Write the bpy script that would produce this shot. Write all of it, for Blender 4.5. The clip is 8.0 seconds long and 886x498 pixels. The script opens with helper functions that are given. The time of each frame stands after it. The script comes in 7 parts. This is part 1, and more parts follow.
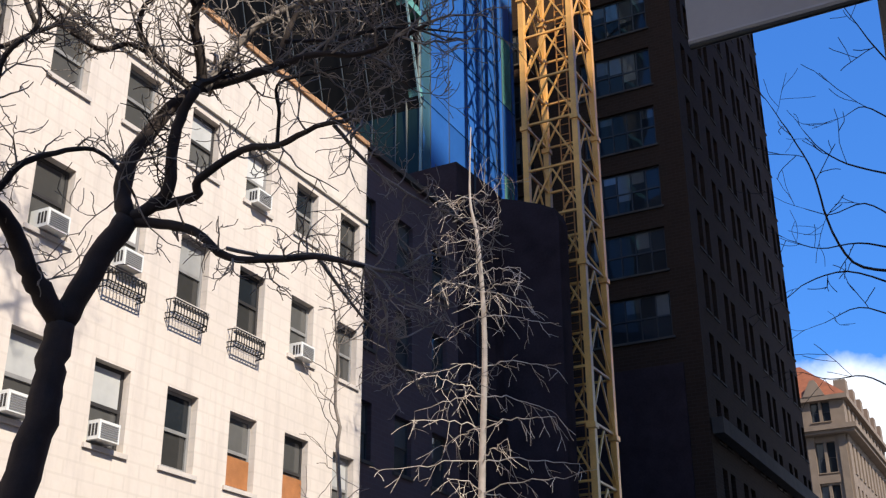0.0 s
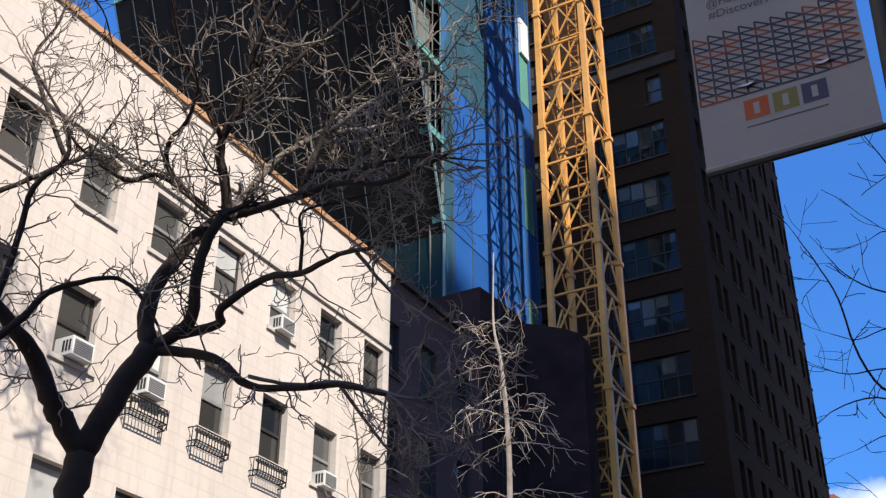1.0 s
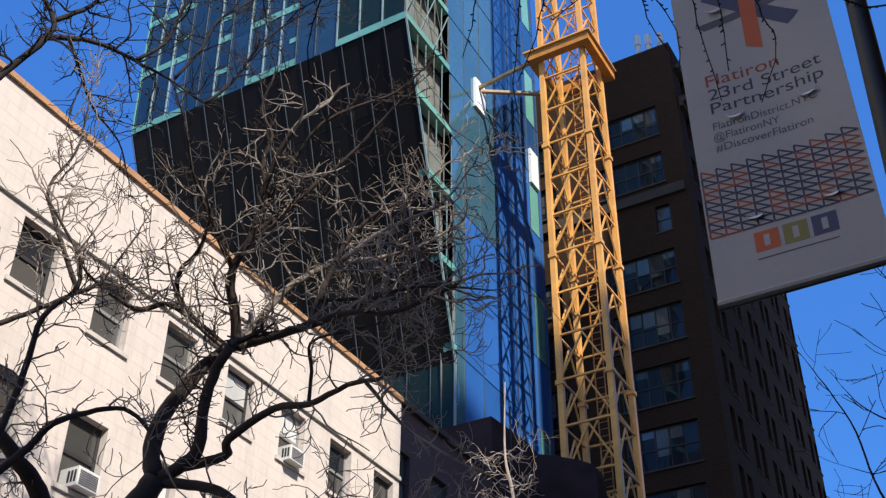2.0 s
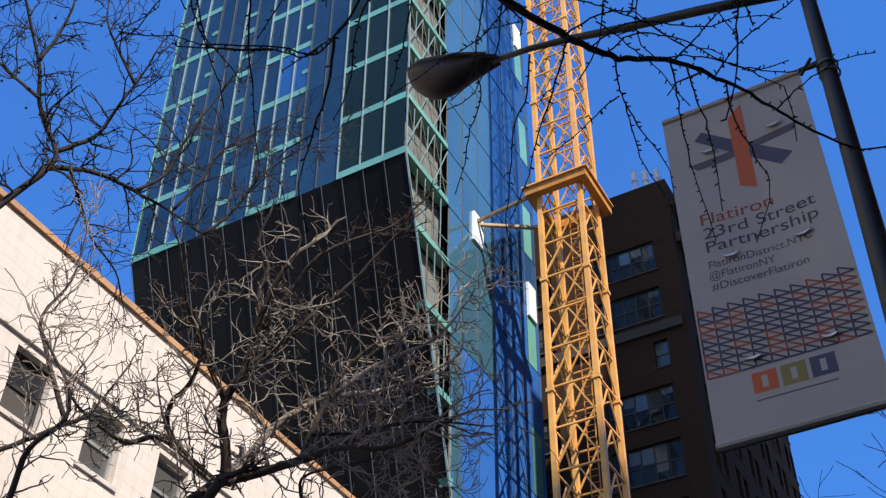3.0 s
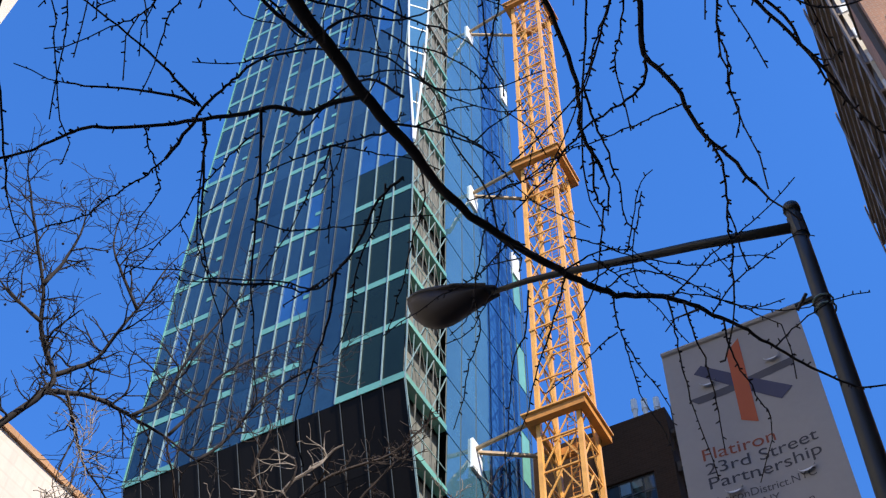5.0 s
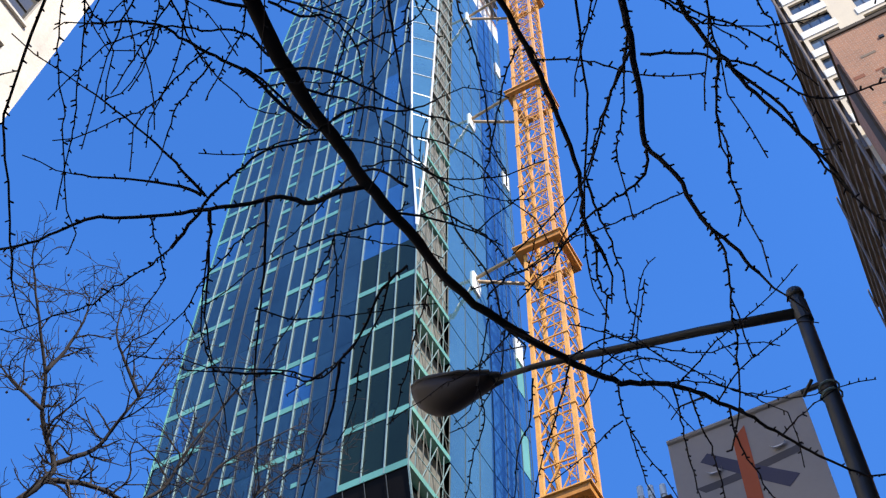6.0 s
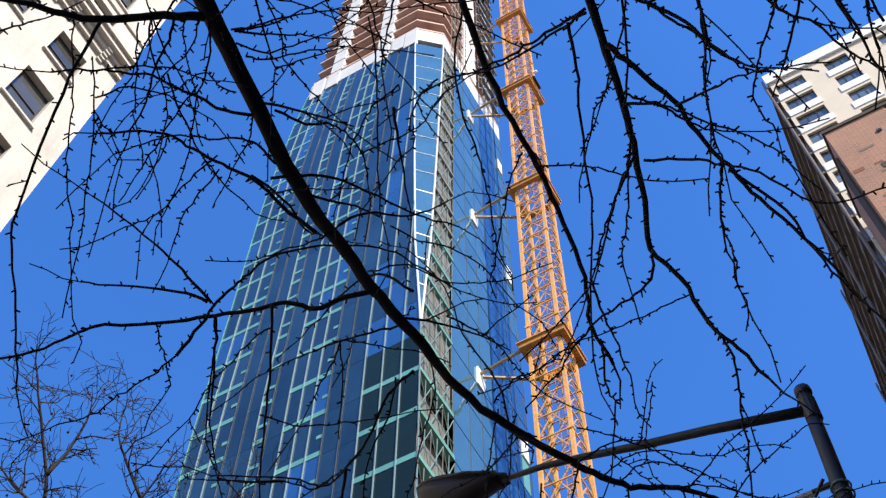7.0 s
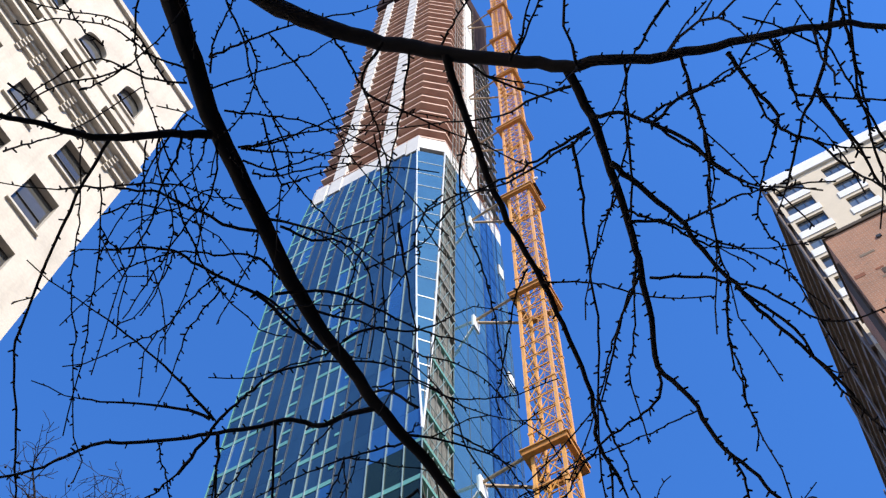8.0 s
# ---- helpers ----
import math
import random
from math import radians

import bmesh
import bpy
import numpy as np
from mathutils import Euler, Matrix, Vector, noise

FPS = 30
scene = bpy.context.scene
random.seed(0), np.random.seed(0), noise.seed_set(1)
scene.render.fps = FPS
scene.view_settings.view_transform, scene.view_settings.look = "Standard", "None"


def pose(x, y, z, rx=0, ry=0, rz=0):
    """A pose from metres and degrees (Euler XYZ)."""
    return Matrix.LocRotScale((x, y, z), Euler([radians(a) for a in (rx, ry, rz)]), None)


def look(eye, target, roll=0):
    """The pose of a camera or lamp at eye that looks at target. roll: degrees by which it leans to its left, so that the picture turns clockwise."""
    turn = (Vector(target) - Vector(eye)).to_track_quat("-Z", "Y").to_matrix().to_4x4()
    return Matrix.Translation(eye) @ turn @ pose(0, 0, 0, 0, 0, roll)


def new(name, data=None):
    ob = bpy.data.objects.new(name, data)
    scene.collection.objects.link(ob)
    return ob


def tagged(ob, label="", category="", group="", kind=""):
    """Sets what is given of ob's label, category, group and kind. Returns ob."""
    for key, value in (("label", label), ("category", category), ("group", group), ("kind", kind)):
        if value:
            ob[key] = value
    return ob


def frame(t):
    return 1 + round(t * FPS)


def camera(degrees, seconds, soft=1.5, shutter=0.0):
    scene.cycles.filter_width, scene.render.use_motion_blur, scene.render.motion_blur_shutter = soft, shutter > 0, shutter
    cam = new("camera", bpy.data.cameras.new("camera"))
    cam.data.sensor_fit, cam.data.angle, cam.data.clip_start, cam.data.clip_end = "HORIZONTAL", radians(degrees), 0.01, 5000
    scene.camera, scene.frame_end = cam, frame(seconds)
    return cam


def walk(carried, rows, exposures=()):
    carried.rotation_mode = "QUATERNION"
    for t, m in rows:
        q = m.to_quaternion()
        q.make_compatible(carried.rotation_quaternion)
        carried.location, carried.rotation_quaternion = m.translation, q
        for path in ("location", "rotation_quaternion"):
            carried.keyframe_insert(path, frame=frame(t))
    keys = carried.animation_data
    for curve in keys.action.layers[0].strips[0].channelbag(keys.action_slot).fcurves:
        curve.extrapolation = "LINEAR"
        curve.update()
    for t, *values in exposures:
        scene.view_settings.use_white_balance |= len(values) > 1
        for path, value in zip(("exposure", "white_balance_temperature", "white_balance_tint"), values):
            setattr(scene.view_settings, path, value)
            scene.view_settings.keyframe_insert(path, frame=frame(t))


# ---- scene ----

# ---------------------------------------------------------------- camera
cam = camera(41.49, 8.0, soft=1.3)
PATH = [
    (0.0, 0.000, 0.000, 1.600, 28.00, 23.55, -0.25),
    (0.5, 0.016, 0.018, 1.618, 28.66, 26.57, -0.11),
    (1.0, 0.021, 0.015, 1.634, 29.32, 29.64, 0.03),
    (1.5, 0.016, 0.025, 1.653, 29.81, 32.73, 0.21),
    (3.0, 0.017, 0.113, 1.761, 30.03, 42.33, 1.13),
    (3.5, 0.018, 0.116, 1.776, 30.03, 45.56, 1.50),
    (4.0, 0.015, 0.117, 1.792, 30.14, 48.61, 1.80),
    (4.5, 0.021, 0.106, 1.791, 30.26, 51.15, 1.86),
    (6.0, 0.033, 0.077, 1.789, 30.94, 57.48, 2.23),
    (6.5, 0.032, 0.072, 1.799, 31.34, 59.79, 2.21),
    (7.0, 0.039, 0.047, 1.807, 31.64, 62.12, 2.36),
    (7.5, 0.041, 0.033, 1.825, 31.93, 64.67, 2.58),
    (8.0, 0.042, 0.016, 1.833, 32.38, 67.26, 2.96),
]
walk(cam, [(t, pose(x, y, z, 90 + p, 0, w) @ pose(0, 0, 0, 0, 0, r)) for t, x, y, z, w, p, r in PATH],
     exposures=[(0.0, 0.92), (1.5, 0.86), (3.0, 0.92), (4.5, 1.0), (6.0, 1.1), (7.0, 1.02), (8.0, 0.92)])

# ---------------------------------------------------------------- sky and sun
SUN_WAY = Vector((0.88 * 0.755, -0.475 * 0.755, 0.656)).normalized()
world = bpy.data.worlds.new("sky")
scene.world = world
world.use_nodes = True
wn, wl = world.node_tree.nodes, world.node_tree.links
sky = wn.new("ShaderNodeTexSky")
sky.sky_type, sky.sun_disc = "NISHITA", False
sky.sun_elevation = math.asin(SUN_WAY.z)
sky.sun_rotation = math.atan2(SUN_WAY.x, SUN_WAY.y)
sky.altitude, sky.air_density, sky.dust_density, sky.ozone_density = 0, 1.0, 0.3, 3.0
# a bank of fair-weather cloud low over the far end of the street
geo = wn.new("ShaderNodeTexCoord")
sep = wn.new("ShaderNodeSeparateXYZ")
wl.new(geo.outputs["Generated"], sep.inputs[0])
puff = wn.new("ShaderNodeTexNoise")
puff.inputs["Scale"].default_value, puff.inputs["Detail"].default_value, puff.inputs["Roughness"].default_value = 5.0, 8.0, 0.55
wl.new(geo.outputs["Generated"], puff.inputs["Vector"])
low = wn.new("ShaderNodeMapRange")
low.inputs[1].default_value, low.inputs[2].default_value, low.inputs[3].default_value, low.inputs[4].default_value = 0.25, 0.36, 0.38, -0.2
wl.new(sep.outputs["Z"], low.inputs[0])
add = wn.new("ShaderNodeMath")
add.operation = "ADD"
wl.new(puff.outputs["Fac"], add.inputs[0])
wl.new(low.outputs[0], add.inputs[1])
cover = wn.new("ShaderNodeMapRange")
cover.inputs[1].default_value, cover.inputs[2].default_value = 0.70, 0.84
wl.new(add.outputs[0], cover.inputs[0])
deep = wn.new("ShaderNodeMixRGB")
deep.blend_type = "MULTIPLY"
deep.inputs[0].default_value, deep.inputs[2].default_value = 1.0, (0.44, 0.955, 1.63, 1)
wl.new(sky.outputs[0], deep.inputs[1])
veil = wn.new("ShaderNodeMixRGB")
veil.inputs[2].default_value = (6.8, 7.1, 7.6, 1)
wl.new(cover.outputs[0], veil.inputs[0])
# the blue stays deep towards the roofs
even = wn.new("ShaderNodeMapRange")
even.inputs[1].default_value, even.inputs[2].default_value, even.inputs[3].default_value, even.inputs[4].default_value = 0.30, 0.80, 0.70, 1.0
wl.new(sep.outputs["Z"], even.inputs[0])
dim = wn.new("ShaderNodeMixRGB")
dim.blend_type = "MULTIPLY"
dim.inputs[0].default_value = 1.0
wl.new(deep.outputs[0], dim.inputs[1])
wl.new(even.outputs[0], dim.inputs[2])
wl.new(dim.outputs[0], veil.inputs[1])
wl.new(veil.outputs[0], wn["Background"].inputs[0])
wn["Background"].inputs[1].default_value = 0.105

sun_data = bpy.data.lights.new("sun", "SUN")
sun_data.energy, sun_data.angle, sun_data.color = 4.0, radians(0.6), (1.0, 0.93, 0.82)
sun = new("sun", sun_data)
sun.matrix_world = look(SUN_WAY * 300, (0, 0, 0))


# ---------------------------------------------------------------- materials
def mat(name, base, rough=0.7, metal=0.0, vary=0.25, size=1.0, bump=0.15, tint=None, ior=1.45, each=0.0):
    """A surface with broad stains and fine grain; size is the width of a stain in metres; each: how far single pieces differ."""
    m = bpy.data.materials.new(name)
    m.use_nodes = True
    n, l = m.node_tree.nodes, m.node_tree.links
    b = n["Principled BSDF"]
    b.inputs["Roughness"].default_value, b.inputs["Metallic"].default_value, b.inputs["IOR"].default_value = rough, metal, ior
    co = n.new("ShaderNodeTexCoord")
    broad, fine = n.new("ShaderNodeTexNoise"), n.new("ShaderNodeTexNoise")
    broad.inputs["Scale"].default_value, broad.inputs["Detail"].default_value = 1.0 / size, 5
    fine.inputs["Scale"].default_value, fine.inputs["Detail"].default_value = 14.0 / size, 4
    for t in (broad, fine):
        l.new(co.outputs["Object"], t.inputs["Vector"])
    mixed = n.new("ShaderNodeMath")
    mixed.operation = "MULTIPLY_ADD"
    l.new(fine.outputs["Fac"], mixed.inputs[0])
    mixed.inputs[1].default_value = 0.45
    l.new(broad.outputs["Fac"], mixed.inputs[2])
    ramp = n.new("ShaderNodeMapRange")
    ramp.inputs[1].default_value, ramp.inputs[2].default_value = 0.45, 1.0
    l.new(mixed.outputs[0], ramp.inputs[0])
    mix = n.new("ShaderNodeMixRGB")
    other = tint or tuple(c * (1 - vary) for c in base)
    mix.inputs[1].default_value, mix.inputs[2].default_value = (*other, 1), (*base, 1)
    l.new(ramp.outputs[0], mix.inputs[0])
    out = mix.outputs[0]
    if each:
        info = n.new("ShaderNodeObjectInfo")
        span = n.new("ShaderNodeMapRange")
        span.inputs[3].default_value, span.inputs[4].default_value = 1 - each, 1 + each
        l.new(info.outputs["Random"], span.inputs[0])
        hsv = n.new("ShaderNodeHueSaturation")
        l.new(span.outputs[0], hsv.inputs["Value"])
        l.new(out, hsv.inputs["Color"])
        out = hsv.outputs[0]
    l.new(out, b.inputs["Base Color"])
    if bump:
        bp = n.new("ShaderNodeBump")
        bp.inputs["Strength"].default_value, bp.inputs["Distance"].default_value = bump, 0.02 * size
        l.new(fine.outputs["Fac"], bp.inputs["Height"])
        l.new(bp.outputs[0], b.inputs["Normal"])
    return m


def brick_mat(name, c1, c2, mortar, w=0.215, h=0.075, vary=0.3):
    """Coursed masonry for walls too far off for single bricks; courses run level on both street fronts."""
    m = mat(name, c1, 0.85, vary=vary, size=2.5, bump=0.1)
    n, l = m.node_tree.nodes, m.node_tree.links
    co = n.new("ShaderNodeTexCoord")
    sp, cb, ad = n.new("ShaderNodeSeparateXYZ"), n.new("ShaderNodeCombineXYZ"), n.new("ShaderNodeMath")
    l.new(co.outputs["Object"], sp.inputs[0])
    l.new(sp.outputs[0], ad.inputs[0])
    l.new(sp.outputs[1], ad.inputs[1])
    l.new(ad.outputs[0], cb.inputs[0])
    l.new(sp.outputs[2], cb.inputs[1])
    bk = n.new("ShaderNodeTexBrick")
    bk.inputs["Scale"].default_value = 1.0
    bk.inputs["Brick Width"].default_value, bk.inputs["Row Height"].default_value, bk.inputs["Mortar Size"].default_value = w, h, 0.006 + h * 0.06
    bk.inputs["Color1"].default_value, bk.inputs["Color2"].default_value, bk.inputs["Mortar"].default_value = (*c1, 1), (*c2, 1), (*mortar, 1)
    l.new(cb.outputs[0], bk.inputs["Vector"])
    b = n["Principled BSDF"]
    old = b.inputs["Base Color"].links[0].from_socket
    mul = n.new("ShaderNodeMixRGB")
    mul.inputs[0].default_value = 0.6
    l.new(old, mul.inputs[1])
    l.new(bk.outputs["Color"], mul.inputs[2])
    l.new(mul.outputs[0], b.inputs["Base Color"])
    return m


def glass_mat(name, base, metal=0.0, ior=1.9, rough=0.03, each=0.0, wave=0.02, vary=0.25, size=3.0):
    """Coated facade glass, dark behind, that mirrors the sky; the panes are not quite flat."""
    m = mat(name, base, rough, metal, vary=vary, size=size, bump=0.0, ior=ior, each=each)
    n, l = m.node_tree.nodes, m.node_tree.links
    co, wv, bp = n.new("ShaderNodeTexCoord"), n.new("ShaderNodeTexNoise"), n.new("ShaderNodeBump")
    wv.inputs["Scale"].default_value, wv.inputs["Detail"].default_value = 0.5, 1
    l.new(co.outputs["Object"], wv.inputs["Vector"])
    bp.inputs["Strength"].default_value, bp.inputs["Distance"].default_value = 1.0, wave
    l.new(wv.outputs["Fac"], bp.inputs["Height"])
    l.new(bp.outputs[0], n["Principled BSDF"].inputs["Normal"])
    return m


def streaked(m, dark, amount):
    """Soot and rain streaks that run down a wall."""
    n, l = m.node_tree.nodes, m.node_tree.links
    b = n["Principled BSDF"]
    old = b.inputs["Base Color"].links[0].from_socket
    co, mp, nz, ramp, mix = (n.new("ShaderNode" + k) for k in ("TexCoord", "Mapping", "TexNoise", "MapRange", "MixRGB"))
    mp.inputs["Scale"].default_value = (2.2, 2.2, 0.22)
    nz.inputs["Scale"].default_value, nz.inputs["Detail"].default_value, nz.inputs["Roughness"].default_value = 1.0, 8.0, 0.65
    ramp.inputs[1].default_value, ramp.inputs[2].default_value, ramp.inputs[4].default_value = 0.48, 0.78, amount
    mix.inputs[2].default_value = (*dark, 1)
    l.new(co.outputs["Object"], mp.inputs["Vector"])
    l.new(mp.outputs[0], nz.inputs["Vector"])
    l.new(nz.outputs["Fac"], ramp.inputs[0])
    l.new(ramp.outputs[0], mix.inputs[0])
    l.new(old, mix.inputs[1])
    l.new(mix.outputs[0], b.inputs["Base Color"])
    return m


WHITE_BRICK = streaked(brick_mat("white_painted_brick", (0.63, 0.545, 0.465), (0.60, 0.52, 0.445), (0.55, 0.475, 0.40), 0.80, 0.30, 0.30), (0.36, 0.31, 0.27), 0.55)
LIMESTONE = streaked(mat("limestone", (0.63, 0.565, 0.475), 0.8, vary=0.3, size=1.5), (0.30, 0.25, 0.20), 0.4)
COPING = mat("terracotta_coping", (0.50, 0.27, 0.13), 0.75, vary=0.4, size=0.6)
SILL = mat("stone_sill", (0.56, 0.495, 0.43), 0.75, vary=0.25, size=0.5)
FRAME_DARK = mat("dark_window_frame", (0.035, 0.032, 0.03), 0.5, vary=0.3, size=0.4)
FRAME_GREY = mat("grey_window_frame", (0.26, 0.25, 0.235), 0.5, vary=0.3, size=0.4)
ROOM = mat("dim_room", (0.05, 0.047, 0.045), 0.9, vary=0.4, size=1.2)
WOOD = mat("varnished_wood", (0.42, 0.17, 0.06), 0.5, vary=0.4, size=0.3)
PANE = glass_mat("window_glass", (0.085, 0.082, 0.075), ior=1.6, each=0.55)
PANE_LIGHT = glass_mat("glass_over_white_blind", (0.50, 0.49, 0.46), ior=1.6, each=0.35)
PANE_GREY = glass_mat("grey_blue_glass", (0.11, 0.135, 0.155), ior=1.85, each=0.4)
PANE_DARK = glass_mat("dark_window_glass", (0.02, 0.024, 0.028), ior=1.35, each=0.4)
AC_CASE = mat("air_conditioner_casing", (0.68, 0.67, 0.63), 0.5, vary=0.15, size=0.3)
IRON = mat("black_ironwork", (0.02, 0.02, 0.02), 0.55, 0.3, vary=0.4, size=0.2)
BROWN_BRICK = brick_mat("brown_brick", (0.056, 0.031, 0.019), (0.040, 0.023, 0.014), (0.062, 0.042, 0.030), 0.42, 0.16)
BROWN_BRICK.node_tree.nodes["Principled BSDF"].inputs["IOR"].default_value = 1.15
BROWN_TRIM = mat("weathered_stone_trim", (0.10, 0.08, 0.064), 0.85, vary=0.3, size=0.8, ior=1.2)
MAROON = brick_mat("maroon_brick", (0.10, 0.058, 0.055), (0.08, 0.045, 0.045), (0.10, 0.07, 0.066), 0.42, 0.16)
NETTING = mat("black_debris_netting", (0.062, 0.040, 0.040), 0.95, vary=0.5, size=1.0, ior=1.1)
TAN = mat("tan_stucco", (0.68, 0.58, 0.43), 0.8, vary=0.15, size=1.5)
WHITE_PAINT = mat("white_painted_concrete", (0.80, 0.79, 0.76), 0.7, vary=0.15, size=1.2)
DARK_PANEL = mat("shaded_bronze_panel", (0.20, 0.15, 0.11), 0.6, 0.0, vary=0.4, size=1.0)
RED_BRICK = brick_mat("old_red_brick", (0.42, 0.19, 0.10), (0.29, 0.15, 0.09), (0.40, 0.31, 0.24), 0.40, 0.15, 0.8)
SANDSTONE = mat("sandstone", (0.20, 0.145, 0.10), 0.85, vary=0.3, size=1.2)
RED_TILE = mat("red_roof_tile", (0.26, 0.08, 0.032), 0.8, vary=0.35, size=0.5)
ROOFING = mat("grey_roofing_felt", (0.10, 0.10, 0.10), 0.95, vary=0.3, size=2.0)
# broad blotches in this blue stand in for clouds reflected by the panes
TOWER_BLUE = glass_mat("blue_tower_glass", (0.022, 0.058, 0.095), 0.14, 1.75, each=0.25, vary=0.6, size=9.0)
TOWER_DEEP = glass_mat("deep_blue_tower_glass", (0.024, 0.10, 0.27), 0.18, 1.9, 0.10, each=0.10)
TOWER_LIGHT = glass_mat("pale_blue_tower_glass", (0.08, 0.20, 0.28), 0.35, 2.0, each=0.10)
# near-black base stands in for the dark ground this glass reflects
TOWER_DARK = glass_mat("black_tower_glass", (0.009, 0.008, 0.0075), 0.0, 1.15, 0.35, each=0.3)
TOWER_GREEN = glass_mat("dark_green_tower_glass", (0.011, 0.024, 0.020), 0.0, 1.28, 0.08, each=0.2)
TOWER_FILM = glass_mat("blue_film_tower_glass", (0.030, 0.125, 0.40), 0.0, 1.38, 0.30, each=0.15)
TEAL = glass_mat("teal_spandrel_glass", (0.15, 0.38, 0.32), 0.0, 1.5, 0.2, each=0.12)
MULLION = mat("pale_aluminium_mullion", (0.23, 0.33, 0.33), 0.5, 0.1, vary=0.2, size=0.6)
MULLION_GREY = mat("grey_aluminium_mullion", (0.075, 0.088, 0.094), 0.5, 0.1, vary=0.2, size=0.6)
STEEL_WHITE = mat("white_edge_trim", (0.78, 0.80, 0.80), 0.4, vary=0.1, size=0.8)
CONCRETE = mat("fresh_concrete", (0.66, 0.64, 0.60), 0.85, vary=0.2, size=1.5)
FLOOR_EDGE = mat("concrete_slab_edge", (0.62, 0.42, 0.32), 0.85, vary=0.3, size=1.0)
RUST_NET = mat("orange_brown_safety_net", (0.30, 0.10, 0.062), 0.9, vary=0.45, size=1.2)
SCAFFOLD = mat("grey_scaffold_mesh", (0.20, 0.20, 0.175), 0.8, vary=0.5, size=0.8)
CRANE = mat("orange_yellow_crane_paint", (0.86, 0.43, 0.105), 0.32, vary=0.35, size=0.7)
CRANE_DARK = mat("rusted_orange_crane_paint", (0.56, 0.235, 0.045), 0.55, vary=0.35, size=0.5)
CRANE_TIE = mat("weathered_crane_tie", (0.50, 0.36, 0.22), 0.6, 0.2, vary=0.5, size=0.3)
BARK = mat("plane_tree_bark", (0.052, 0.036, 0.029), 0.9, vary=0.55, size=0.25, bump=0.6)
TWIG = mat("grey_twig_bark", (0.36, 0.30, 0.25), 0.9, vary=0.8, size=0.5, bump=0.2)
BARK_DARK = mat("dark_ginkgo_bark", (0.026, 0.020, 0.019), 0.9, vary=0.5, size=0.12, bump=0.5)
BARK_PALE = mat("pale_cypress_bark", (0.66, 0.54, 0.42), 0.9, vary=0.35, size=0.2, bump=0.4)
POLE = mat("dark_green_lamp_paint", (0.032, 0.033, 0.031), 0.5, 0.1, vary=0.35, size=0.25)
LAMP_LENS = mat("smoked_lamp_lens", (0.030, 0.022, 0.020), 0.6, vary=0.2, size=0.2)
LAMP_SHELL = mat("grey_lamp_housing", (0.05, 0.046, 0.043), 0.7, vary=0.2, size=0.2)
VINYL = mat("white_banner_vinyl", (0.365, 0.355, 0.355), 0.6, vary=0.12, size=0.6, bump=0.05)
INK_RED = mat("orange_red_print", (0.46, 0.10, 0.022), 0.6, vary=0.1, size=0.3, bump=0)
INK_BLUE = mat("slate_blue_print", (0.06, 0.06, 0.115), 0.6, vary=0.1, size=0.3, bump=0)
INK_GREY = mat("grey_print", (0.09, 0.085, 0.095), 0.6, vary=0.1, size=0.3, bump=0)
INK_DARK = mat("charcoal_print", (0.05, 0.048, 0.06), 0.6, vary=0.1, size=0.3, bump=0)
PRINT_RED = mat("faded_orange_print", (0.27, 0.065, 0.024), 0.6, vary=0.1, size=0.3, bump=0)
PRINT_BLUE = mat("faded_slate_print", (0.042, 0.042, 0.070), 0.6, vary=0.1, size=0.3, bump=0)
INK_LIME = mat("olive_green_print", (0.22, 0.20, 0.05), 0.6, vary=0.1, size=0.3, bump=0)
ASPHALT = mat("asphalt", (0.055, 0.055, 0.057), 0.9, vary=0.35, size=1.5)
PAVING = mat("concrete_pavement", (0.32, 0.31, 0.29), 0.9, vary=0.25, size=1.2)
KERB = mat("granite_kerb", (0.28, 0.28, 0.28), 0.8, vary=0.3, size=0.4)
EARTH = mat("city_ground", (0.14, 0.135, 0.13), 0.95, vary=0.3, size=6.0)


